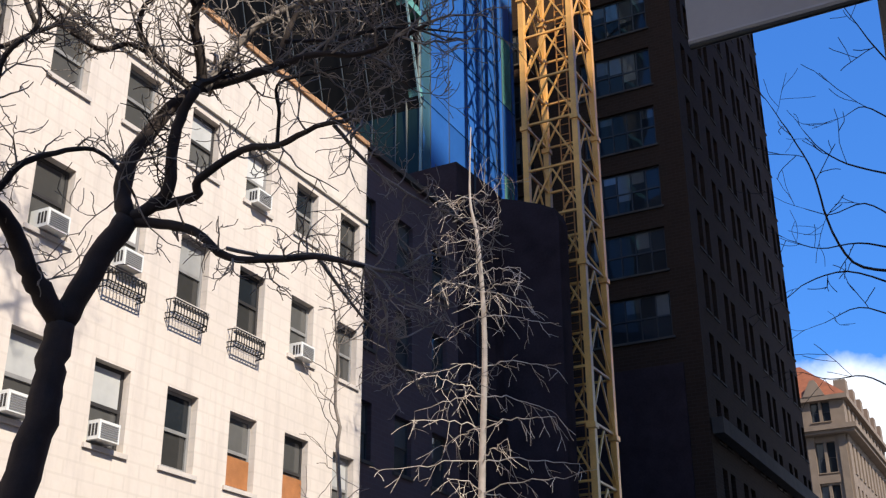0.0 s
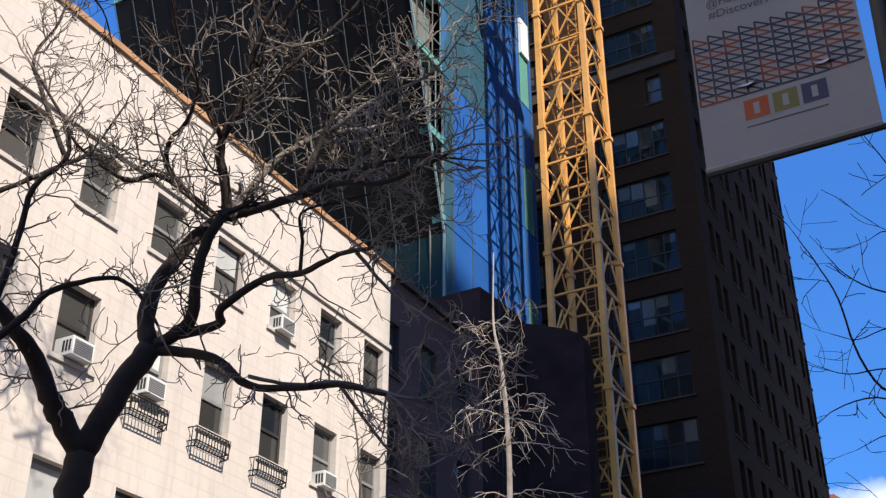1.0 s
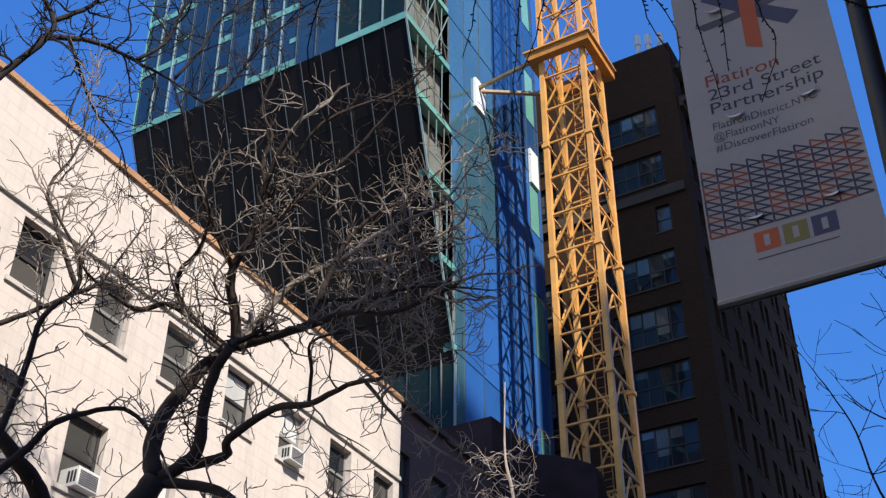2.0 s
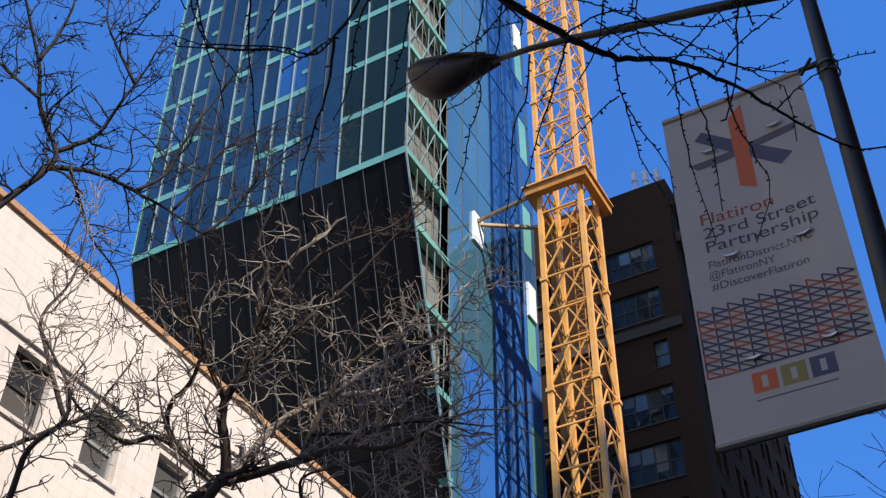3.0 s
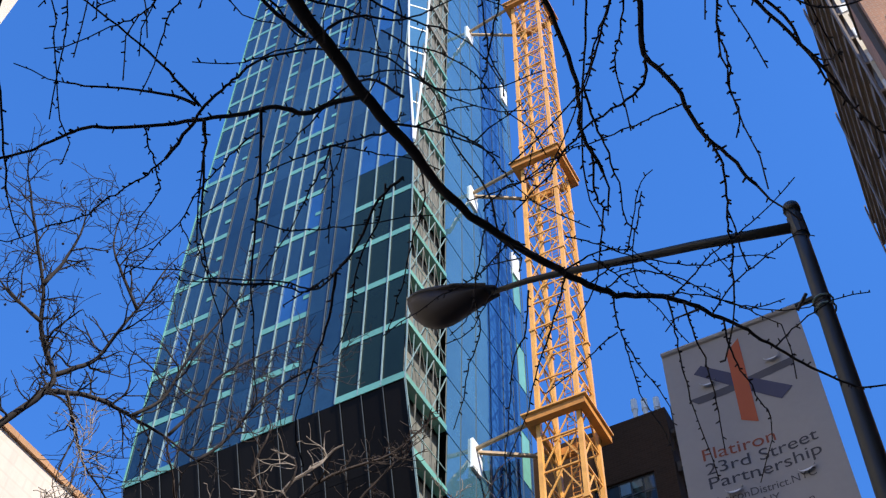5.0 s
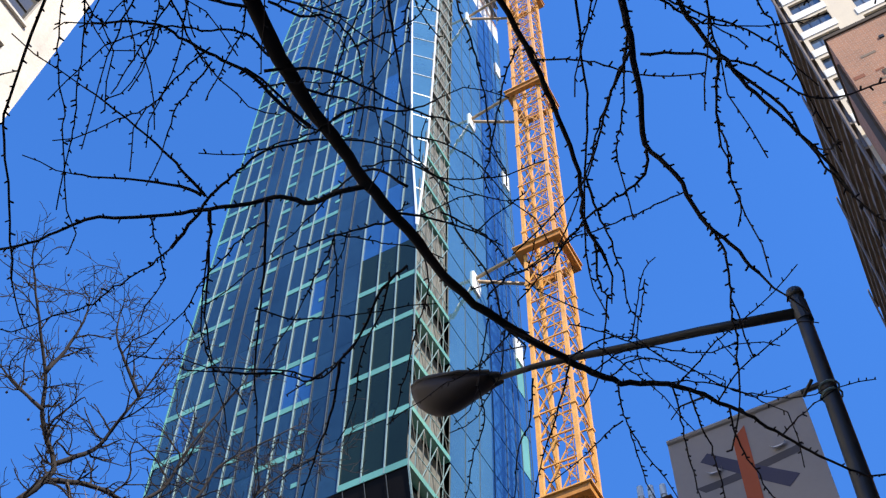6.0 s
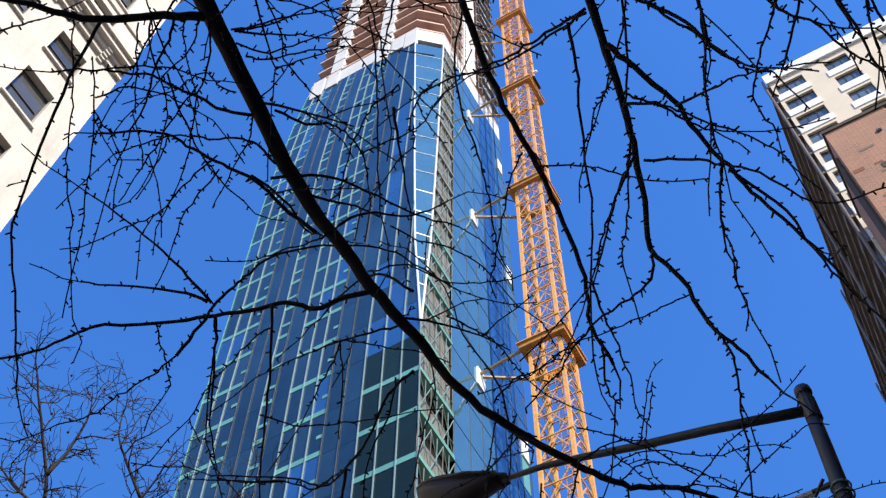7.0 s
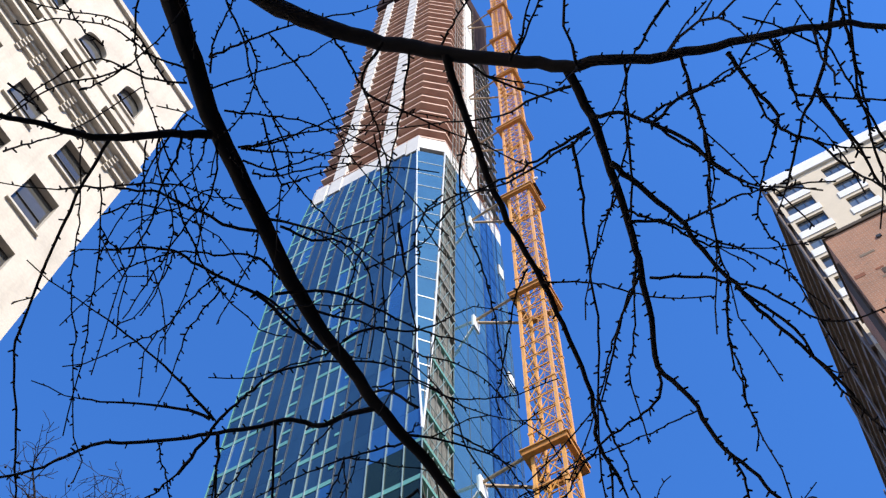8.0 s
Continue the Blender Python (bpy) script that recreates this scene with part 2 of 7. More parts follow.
# ---------------------------------------------------------------- mesh helpers
class Bag:
    """Points and faces of one mesh, gathered piece by piece."""

    def __init__(self):
        self.v, self.f = [], []

    def quad(self, *pts):
        k = len(self.v)
        self.v += [tuple(p) for p in pts]
        self.f.append(tuple(range(k, k + len(pts))))
        return self

    def box(self, x0, y0, z0, x1, y1, z1):
        return self.prism([(x0, y0), (x1, y0), (x1, y1), (x0, y1)], z0, z1)

    def prism(self, ring, z0, z1, top=None):
        k, n = len(self.v), len(ring)
        up = top or ring
        self.v += [(x, y, z0) for x, y in ring] + [(x, y, z1) for x, y in up]
        self.f += [tuple(range(k + n - 1, k - 1, -1)), tuple(range(k + n, k + 2 * n))]
        self.f += [(k + i, k + (i + 1) % n, k + n + (i + 1) % n, k + n + i) for i in range(n)]
        return self

    def tube(self, pts, radii, sides=6):
        """A round bar along pts; closed at both ends."""
        pts = [Vector(p) for p in pts]
        k, n = len(self.v), len(pts)
        side = None
        for i, p in enumerate(pts):
            way = (pts[min(i + 1, n - 1)] - pts[max(i - 1, 0)])
            way = way.normalized() if way.length > 1e-9 else Vector((0, 0, 1))
            if side is None:
                side = way.orthogonal().normalized()
            side = (side - way * side.dot(way))
            side = side.normalized() if side.length > 1e-6 else way.orthogonal().normalized()
            up = way.cross(side)
            r = radii[i]
            for j in range(sides):
                a = 2 * math.pi * j / sides
                q = p + (side * math.cos(a) + up * math.sin(a)) * r
                self.v.append((q.x, q.y, q.z))
        for i in range(n - 1):
            for j in range(sides):
                a, b = k + i * sides + j, k + i * sides + (j + 1) % sides
                self.f.append((a, b, b + sides, a + sides))
        self.f += [tuple(range(k + sides - 1, k - 1, -1)), tuple(range(k + (n - 1) * sides, k + n * sides))]
        return self

    def bar(self, a, b, w, sides=4):
        return self.tube([a, b], [w, w], sides)

    def weld(self):
        """Makes one point of those that lie in one place."""
        seen, order, to = {}, [], []
        for p in self.v:
            k = (round(p[0], 4), round(p[1], 4), round(p[2], 4))
            if k not in seen:
                seen[k] = len(order)
                order.append(p)
            to.append(seen[k])
        self.v, self.f = order, [tuple(to[i] for i in f) for f in self.f]
        return self

    def mesh(self, name, material, smooth=False):
        me = bpy.data.meshes.new(name)
        me.from_pydata(self.v, [], self.f)
        me.materials.append(material)
        if smooth:
            me.shade_smooth()
        me.update()
        return me


def part(name, bag, material, parent, label="", smooth=False):
    ob = new(name, bag.mesh(name, material, smooth))
    ob.parent = parent
    return tagged(ob, label=label)


def again(ob, parent, m):
    """One more piece on the same mesh."""
    o = new(ob.name.split(".")[0], ob.data)
    o.parent = parent
    o.matrix_basis = m
    return o


def thing(name, label, category, group="", kind="", at=(0, 0, 0)):
    ob = new(name)
    ob.location = at
    return tagged(ob, label, category, group, kind)


def structure(name, bag, material, label):
    return tagged(new(name, bag.mesh(name, material)), label, "", "", "structure")


def pierced(u0, u1, z0, z1, holes, thick):
    """A wall in the plane v = 0 that runs along u, facing -v, with holes (u0, z0, u1, z1) right through; thick is its depth."""
    us = sorted({u0, u1, *(h[0] for h in holes), *(h[2] for h in holes)})
    zs = sorted({z0, z1, *(h[1] for h in holes), *(h[3] for h in holes)})
    b = Bag()
    for i in range(len(us) - 1):
        for j in range(len(zs) - 1):
            cu, cz = (us[i] + us[i + 1]) / 2, (zs[j] + zs[j + 1]) / 2
            if any(h[0] < cu < h[2] and h[1] < cz < h[3] for h in holes):
                continue
            a, c, d, e = us[i], us[i + 1], zs[j], zs[j + 1]
            b.quad((a, 0, d), (c, 0, d), (c, 0, e), (a, 0, e))
            b.quad((a, thick, e), (c, thick, e), (c, thick, d), (a, thick, d))
    for a, d, c, e in holes:
        b.quad((a, 0, d), (a, 0, e), (a, thick, e), (a, thick, d))
        b.quad((c, 0, e), (c, 0, d), (c, thick, d), (c, thick, e))
        b.quad((a, 0, e), (c, 0, e), (c, thick, e), (a, thick, e))
        b.quad((c, 0, d), (a, 0, d), (a, thick, d), (c, thick, d))
    b.quad((u0, 0, z1), (u1, 0, z1), (u1, thick, z1), (u0, thick, z1))
    b.quad((u0, 0, z0), (u0, 0, z1), (u0, thick, z1), (u0, thick, z0))
    b.quad((u1, 0, z1), (u1, 0, z0), (u1, thick, z0), (u1, thick, z1))
    return b.weld()


FACE_EAST = Matrix.Rotation(radians(90), 4, "Z")     # u runs along +y, the front looks to +x
FACE_WEST = Matrix.Rotation(radians(-90), 4, "Z")    # u runs along -y, the front looks to -x


def front(x, y, turn=None):
    """Where a wall's plan origin stands, and which way it looks (none: to -y)."""
    return Matrix.Translation((x, y, 0)) @ (turn or Matrix.Identity(4))


def sash(parent, m, u0, z0, w, h, depth, frame_mat, rows=2, cols=1, sill=0.0, pane_mat=None, sill_mat=None, bar=0.05, upper_mat=None):
    """A window set back in its opening: frame with bars, its panes, and a sill that stands proud."""
    lights = []
    for r in range(rows):
        za, zb = (bar * 1.3 if r == 0 else h * r / rows + bar * 0.5), (h - bar if r == rows - 1 else h * (r + 1) / rows - bar * 0.5)
        for c in range(cols):
            ua, ub = (bar if c == 0 else w * c / cols + bar * 0.4), (w - bar if c == cols - 1 else w * (c + 1) / cols - bar * 0.4)
            lights.append((ua, za, ub, zb))
    f = pierced(0, w, 0, h, lights, 0.07)
    f.v = [(x, y + depth, z) for x, y, z in f.v]
    win = part("window", f, frame_mat, parent)
    win.matrix_basis = m @ Matrix.Translation((u0, 0, z0))
    for r in range(rows):
        za, zb = max(bar, h * r / rows), min(h - bar, h * (r + 1) / rows)
        off = 0.02 if r else 0.04
        p = part("pane", Bag().box(bar, depth + off, za, w - bar, depth + off + 0.008, zb), (upper_mat if r and upper_mat else pane_mat) or PANE, win)
    if sill:
        part("sill", Bag().box(-0.10, -sill, -0.10, w + 0.10, depth - 0.002, -0.004), sill_mat or SILL, win)
    return win


# ---------------------------------------------------------------- ground, road and pavements
structure("ground", Bag().box(-2500, -2500, -0.6, 2500, 2500, -0.16), EARTH, "grey city ground out to the horizon")
structure("road", Bag().box(-8.85, -60, -0.155, -0.9, 300, 0.0 - 0.13), ASPHALT, "grey asphalt side street")
structure("pavement", Bag().box(-0.75, -60, -0.155, 4.6, 300, 0.0), PAVING, "grey concrete pavement on the lamp side")
structure("pavement", Bag().box(-19.0, -60, -0.155, -9.0, 300, 0.0), PAVING, "grey concrete pavement on the white building's side")
structure("kerb", Bag().box(-0.9, -60, -0.155, -0.75, 300, 0.01), KERB, "grey granite kerb")
structure("kerb", Bag().box(-9.0, -60, -0.155, -8.85, 300, 0.01), KERB, "grey granite kerb")

# ---------------------------------------------------------------- white apartment house
def air_conditioner(m, u, z):
    ac = thing("air_conditioner", "cream window air conditioner jutting from a sash window", "air conditioner", "window air conditioners")
    ac.matrix_basis = m @ Matrix.Translation((u, 0, z))
    part("casing", Bag().box(0.0, -0.26, 0.0, 0.56, 0.20, 0.37), AC_CASE, ac)
    grille = Bag()
    for k in range(7):
        grille.box(0.05, -0.275, 0.04 + k * 0.042, 0.51, -0.262, 0.062 + k * 0.042)
    part("grille", grille, FRAME_GREY, ac)
    for s in (-0.006, 0.56):
        vent = Bag()
        for k in range(3):
            vent.box(s, -0.22 + k * 0.08, 0.07, s + 0.006, -0.17 + k * 0.08, 0.30)
        part("side_vent", vent, FRAME_DARK, ac)
    return ac


def window_box(m, u, z, w):
    """A bowed wrought-iron guard before a window."""
    g = thing("window_guard", "black wrought-iron window guard with curled bars", "window guard", "iron window guards")
    g.matrix_basis = m @ Matrix.Translation((u, 0, z))
    rails = Bag()
    for zz, d in ((0.02, 0.20), (0.14, 0.24), (0.44, 0.22)):
        rails.tube([(0, 0, zz), (0.02, -d, zz), (w - 0.02, -d, zz), (w, 0, zz)], [0.016] * 4, 5)
    part("rail", rails, IRON, g)
    n = 11
    for k in range(n + 1):
        x = 0.02 + (w - 0.04) * k / n
        part("bar", Bag().tube([(x, -0.20, 0.02), (x, -0.25, 0.14), (x, -0.25, 0.26), (x, -0.22, 0.44)], [0.011] * 4, 4), IRON, g)
        if k < n:
            c = x + (w - 0.04) / n / 2
            ring = [(c + 0.035 * math.cos(a), -0.225, 0.35 + 0.055 * math.sin(a)) for a in [i * math.pi / 4 for i in range(9)]]
            part("scroll", Bag().tube(ring, [0.008] * 9, 4), IRON, g)
    for x in (0.0, w):
        for d in (-0.12, -0.23):
            part("bar", Bag().tube([(x, d, 0.02), (x, d * 1.08, 0.44)], [0.011] * 2, 4), IRON, g)
    return g


def white_house():
    m = front(-16.0, 0, FACE_EAST)
    y0, y1, top = 6.0, 25.45, 17.90
    h = thing("apartment_house", "white painted brick apartment house in full sun", "building", at=(-16, 15, 0))
    # the house stands slightly askew to the street
    askew = Matrix.Translation((-16.0, 25.45, 0)) @ Matrix.Rotation(radians(0.8), 4, "Z") @ Matrix.Translation((16.0, -25.45, 0))
    h.matrix_basis = askew
    cols = [24.15 - 2.115 * k for k in range(9)]
    rows = [(13.84, 15.27), (10.60, 12.14), (7.00, 8.66), (3.45, 5.2), (0.5, 2.3)]
    holes = [(c, a, c + 1.0, b) for c in cols for a, b in rows]
    w = part("wall", pierced(y0, y1, 0, top, holes, 0.32), WHITE_BRICK, h)
    w.matrix_basis = m
    part("side_wall", Bag().box(-34, y1 - 0.35, 0, -16.33, y1 - 0.004, top - 0.01), WHITE_BRICK, h)
    part("side_wall", Bag().box(-34, y0, 0, -16.33, y0 + 0.3, top - 0.01), WHITE_BRICK, h)
    part("rear_wall", Bag().box(-34.3, y0, 0, -34.004, y1, top - 0.01), WHITE_BRICK, h)
    part("roof", Bag().box(-34, y0 + 0.3, top - 0.9, -16.33, y1 - 0.36, top - 0.7), ROOFING, h)
    part("inner_wall", Bag().box(-18.9, y0 + 0.31, 0, -18.7, y1 - 0.36, top - 1), ROOM, h)
    # coping in short lengths with worn joints
    y = y0
    rnd = random.Random(4)
    while y < y1 - 0.05:
        e = min(y + 0.92, y1 + 0.02)
        part("coping", Bag().box(-16.42, y + 0.008, top + 0.003, -15.93 + rnd.uniform(-.01, .01), e - 0.008, top + 0.15 + rnd.uniform(-.015, .015)), COPING, h)
        y = e
    part("band", Bag().box(-16.0 + 0.002, y0, 15.44, -15.93, y1, 15.55), LIMESTONE, h, "thin stone string course")
    for j, (a, b) in enumerate(rows):
        for k, c in enumerate(cols):
            s = sash(h, m, c, a, 1.0, b - a, 0.17, FRAME_GREY if (k + j) % 3 else FRAME_DARK, 2, 1, 0.055, bar=0.075,
                     upper_mat=(PANE, PANE_LIGHT, PANE, PANE_DARK, PANE_LIGHT)[(k * 3 + j * 2) % 5])
    # window machines and iron guards, where the house has them
    for u, z in ((20.08, 13.80), (13.80, 10.62), (22.20, 10.55), (15.72, 7.06), (15.86, 10.62), (13.50, 7.05)):
        air_conditioner(askew @ m, u, z)
    for c in (15.50, 17.50, 19.62):
        window_box(askew @ m, c, 10.02, 1.10)
    for c in (19.92, 22.035):
        shut = part("shutter", Bag().box(c + 0.06, 0.10, 7.06, c + 0.92, 0.14, 7.70), WOOD, h, "varnished wooden board in the window")
        shut.matrix_basis = m


white_house()


# ---------------------------------------------------------------- ornate stone building beside it
def bracket(parent, m, u, z):
    b = Bag()
    for k in range(5):
        b.box(u - 0.10, -0.34 + 0.065 * k, z - 0.14 * k - 0.14, u + 0.10, 0.0, z - 0.14 * k - 0.003 * k)
    return part("bracket", b, LIMESTONE, parent)


def ornate_house():
    m = front(-16.0, 0, FACE_EAST)
    h = thing("stone_building", "tall cream stone building with a bracketed cornice and arched top windows", "building")
    y0, y1, top = -24.0, 5.7, 46.9
    cols = [3.40 - 2.26 * k for k in range(12)]
    plain = [(31.1 - 3.55 * k, 33.2 - 3.55 * k) for k in range(8)] + [(34.6, 36.4)]
    holes = [(c, a, c + 1.16, b) for c in cols for a, b in plain]
    holes += [(c, 38.95, c + 1.05, 40.3) for c in cols] + [(c, 41.4, c + 1.05, 43.3) for c in cols]
    w = part("wall", pierced(y0, y1, 0, top, holes, 0.4), LIMESTONE, h)
    w.matrix_basis = m
    part("side_wall", Bag().box(-34, y1 - 0.41, 0, -16.41, y1 - 0.004, top - 0.01), LIMESTONE, h)
    part("side_wall", Bag().box(-34, y0, 0, -16.41, y0 + 0.4, top - 0.01), LIMESTONE, h)
    part("rear_wall", Bag().box(-34.4, y0, 0, -34.004, y1, top - 0.01), LIMESTONE, h)
    part("roof", Bag().box(-34, y0 + 0.41, top - 0.8, -16.41, y1 - 0.42, top - 0.5), ROOFING, h)
    part("inner_wall", Bag().box(-19.2, y0 + 0.5, 0, -19.0, y1 - 0.5, top - 1), ROOM, h)
    part("parapet", Bag().box(-16.2, y0, top + 0.003, -15.85, y1 + 0.1, top + 0.35), LIMESTONE, h)
    for k, (d, za, zb) in enumerate(((0.14, 37.35, 37.6), (0.26, 37.603, 37.8), (0.48, 37.803, 38.05), (0.60, 38.053, 38.25), (0.30, 38.253, 38.4))):
        part("cornice_moulding", Bag().box(-15.999, y0, za, -16 + d, y1 - 0.02 * k, zb), LIMESTONE, h, "stone cornice moulding")
    part("string_course", Bag().box(-15.999, y0, 38.55, -15.86, y1, 38.72), LIMESTONE, h)
    part("string_course", Bag().box(-15.999, y0, 40.7, -15.92, y1, 40.85), LIMESTONE, h)
    for cc in cols:
        for off in (-0.22, 1.38):
            b = bracket(h, m, cc + off, 37.78)
            b.matrix_basis = m
    for a, b in plain:
        for cc in cols:
            sash(h, m, cc, a, 1.16, b - a, 0.22, FRAME_DARK, 2, 1, 0.10, sill_mat=LIMESTONE)
    for cc in cols:
        sash(h, m, cc, 38.95, 1.05, 1.35, 0.22, FRAME_DARK, 2, 1, 0.08, sill_mat=LIMESTONE)
        sash(h, m, cc, 41.4, 1.05, 1.9, 0.22, FRAME_DARK, 2, 1, 0.08, sill_mat=LIMESTONE)
        for s in (0, 1):
            sp = Bag()
            n = 6
            ring = [(cc + 0.525 + (1 if s else -1) * 0.525 * math.cos(i / n * math.pi / 2), 42.77 + 0.525 * math.sin(i / n * math.pi / 2)) for i in range(n + 1)]
            edge = cc + (1.05 if s else 0)
            for i in range(n):
                (ua, za), (ub, zb) = ring[i], ring[i + 1]
                pts = [(ua, 0.003, za), (ub, 0.003, zb), (ub, 0.003, 43.298), (ua, 0.003, 43.298)]
                sp.quad(*pts)
                sp.quad((ua, 0.003, za), (ub, 0.003, zb), (ub, 0.21, zb), (ua, 0.21, za))
            o = part("arch_spandrel", sp, LIMESTONE, h)
            o.matrix_basis = m


ornate_house()


# ---------------------------------------------------------------- maroon house and netted podium below the tower
def maroon_house():
    m = front(-17.0, 0, FACE_EAST)
    h = thing("brick_house", "dim maroon brick house squeezed in below the tower", "building")
    holes = [(u, z, u + 1.0, z + 1.7) for u in (26.6, 28.9, 31.2) for z in (2.5, 5.9, 9.2, 12.5, 15.6)]
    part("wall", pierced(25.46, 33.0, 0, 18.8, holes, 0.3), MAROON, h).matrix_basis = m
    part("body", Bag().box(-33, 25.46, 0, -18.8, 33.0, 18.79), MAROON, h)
    part("parapet", Bag().box(-17.1, 25.46, 18.803, -16.85, 33.0, 19.0), BROWN_TRIM, h)
    for u, z, *_ in holes:
        sash(h, m, u, z, 1.0, 1.7, 0.15, FRAME_DARK, 2, 1, 0.06, sill_mat=BROWN_TRIM)


def podium():
    p = thing("podium", "construction podium wrapped in black debris netting", "building")
    ring = [(-33, 33.02), (-17.0, 33.02), (-16.8, 35.5), (-17.0, 38.0), (-16.9, 41.0), (-17.3, 42.6), (-18.2, 43.2), (-33, 43.2)]
    b = Bag().prism(ring, 0, 21.2)
    part("netting", b, NETTING, p)
    # netted bay that stands out beside the crane, its top corner slack
    outline = [(-17.4, 0.0), (-14.62, 0.0), (-14.60, 9.0), (-14.52, 19.75), (-14.66, 20.2), (-15.2, 20.5), (-16.2, 20.9), (-17.4, 21.3)]
    bay = Bag()
    n = len(outline)
    bay.v += [(x, 36.35, z) for x, z in outline] + [(x, 37.2, z) for x, z in outline]
    bay.f += [tuple(range(n)), tuple(range(2 * n - 1, n - 1, -1))] + [(i, i + n, (i + 1) % n + n, (i + 1) % n) for i in range(n)]
    part("hoist_bay", bay, NETTING, p, "black netted bay with a slack top corner")
    for k in range(6):
        z = 1.5 + 3.6 * k
        part("guard_rail", Bag().tube([(-16.9, 33.1, z), (-16.7, 35.5, z), (-16.9, 38, z), (-16.8, 41, z), (-17.2, 42.6, z)], [0.03] * 5, 5), IRON, p)
    for k, (x, y) in enumerate(((-16.85, 34.2), (-16.78, 37.2), (-16.85, 40.2))):
        part("stake", Bag().bar((x, y, 0), (x, y, 22.1), 0.04, 5), IRON, p)


maroon_house()
podium()


# ---------------------------------------------------------------- glass tower under construction
FLOOR = 3.75
GLASS_BASE, GLASS_TOP = 41.0, 119.75


def lerp(x, pts):
    for (a, va), (b, vb) in zip(pts, pts[1:]):
        if x <= b:
            return va + (vb - va) * max(0.0, (x - a) / (b - a))
    return pts[-1][1]


def tower_left(z):
    return lerp(z, [(18, -35.2), (39, -35.65), (41.2, -36.05), (55, -36.2), (66, -36.35), (75, -36.6), (90, -37.15), (98, -37.3), (112, -36.9), (121, -36.2), (230, -36.6)])


def tower_front(z):
    return lerp(z, [(18, 35.4), (25.5, 35.4), (41, 30.85), (62, 30.2), (240, 30.3)])


def tower_right(z):
    return lerp(z, [(53, -19.8), (119.7, -20.75), (230, -21.4)])


def cut_front(z):
    """Where the corner facet meets the street front."""
    return lerp(z, [(61, tower_right(61)), (62, -19.95), (72.5, -20.8), (84.5, -21.4), (97, -22.0), (120, -23.0), (230, -25.0)])


def cut_side(z):
    """Where the corner facet meets the side front."""
    return lerp(z, [(61, 30.25), (74, 31.1), (120, 32.2), (230, 33.0)])


def quad_panel(a, b, c, d, t=0.03):
    """A thin slab between four corners (a, b below; c, d above), thick towards its back."""
    a, b, c, d = (Vector(p) for p in (a, b, c, d))
    n = (b - a).cross(d - a).normalized() * -t
    g = Bag()
    g.v = [tuple(p) for p in (a, b, c, d, a + n, b + n, c + n, d + n)]
    g.f = [(0, 1, 2, 3), (7, 6, 5, 4), (0, 4, 5, 1), (1, 5, 6, 2), (2, 6, 7, 3), (3, 7, 4, 0)]
    return g


def strip(a, b, w, d):
    """A bar of width w and depth d."""
    return Bag().bar(a, b, max(w, d) * 0.7, 4)


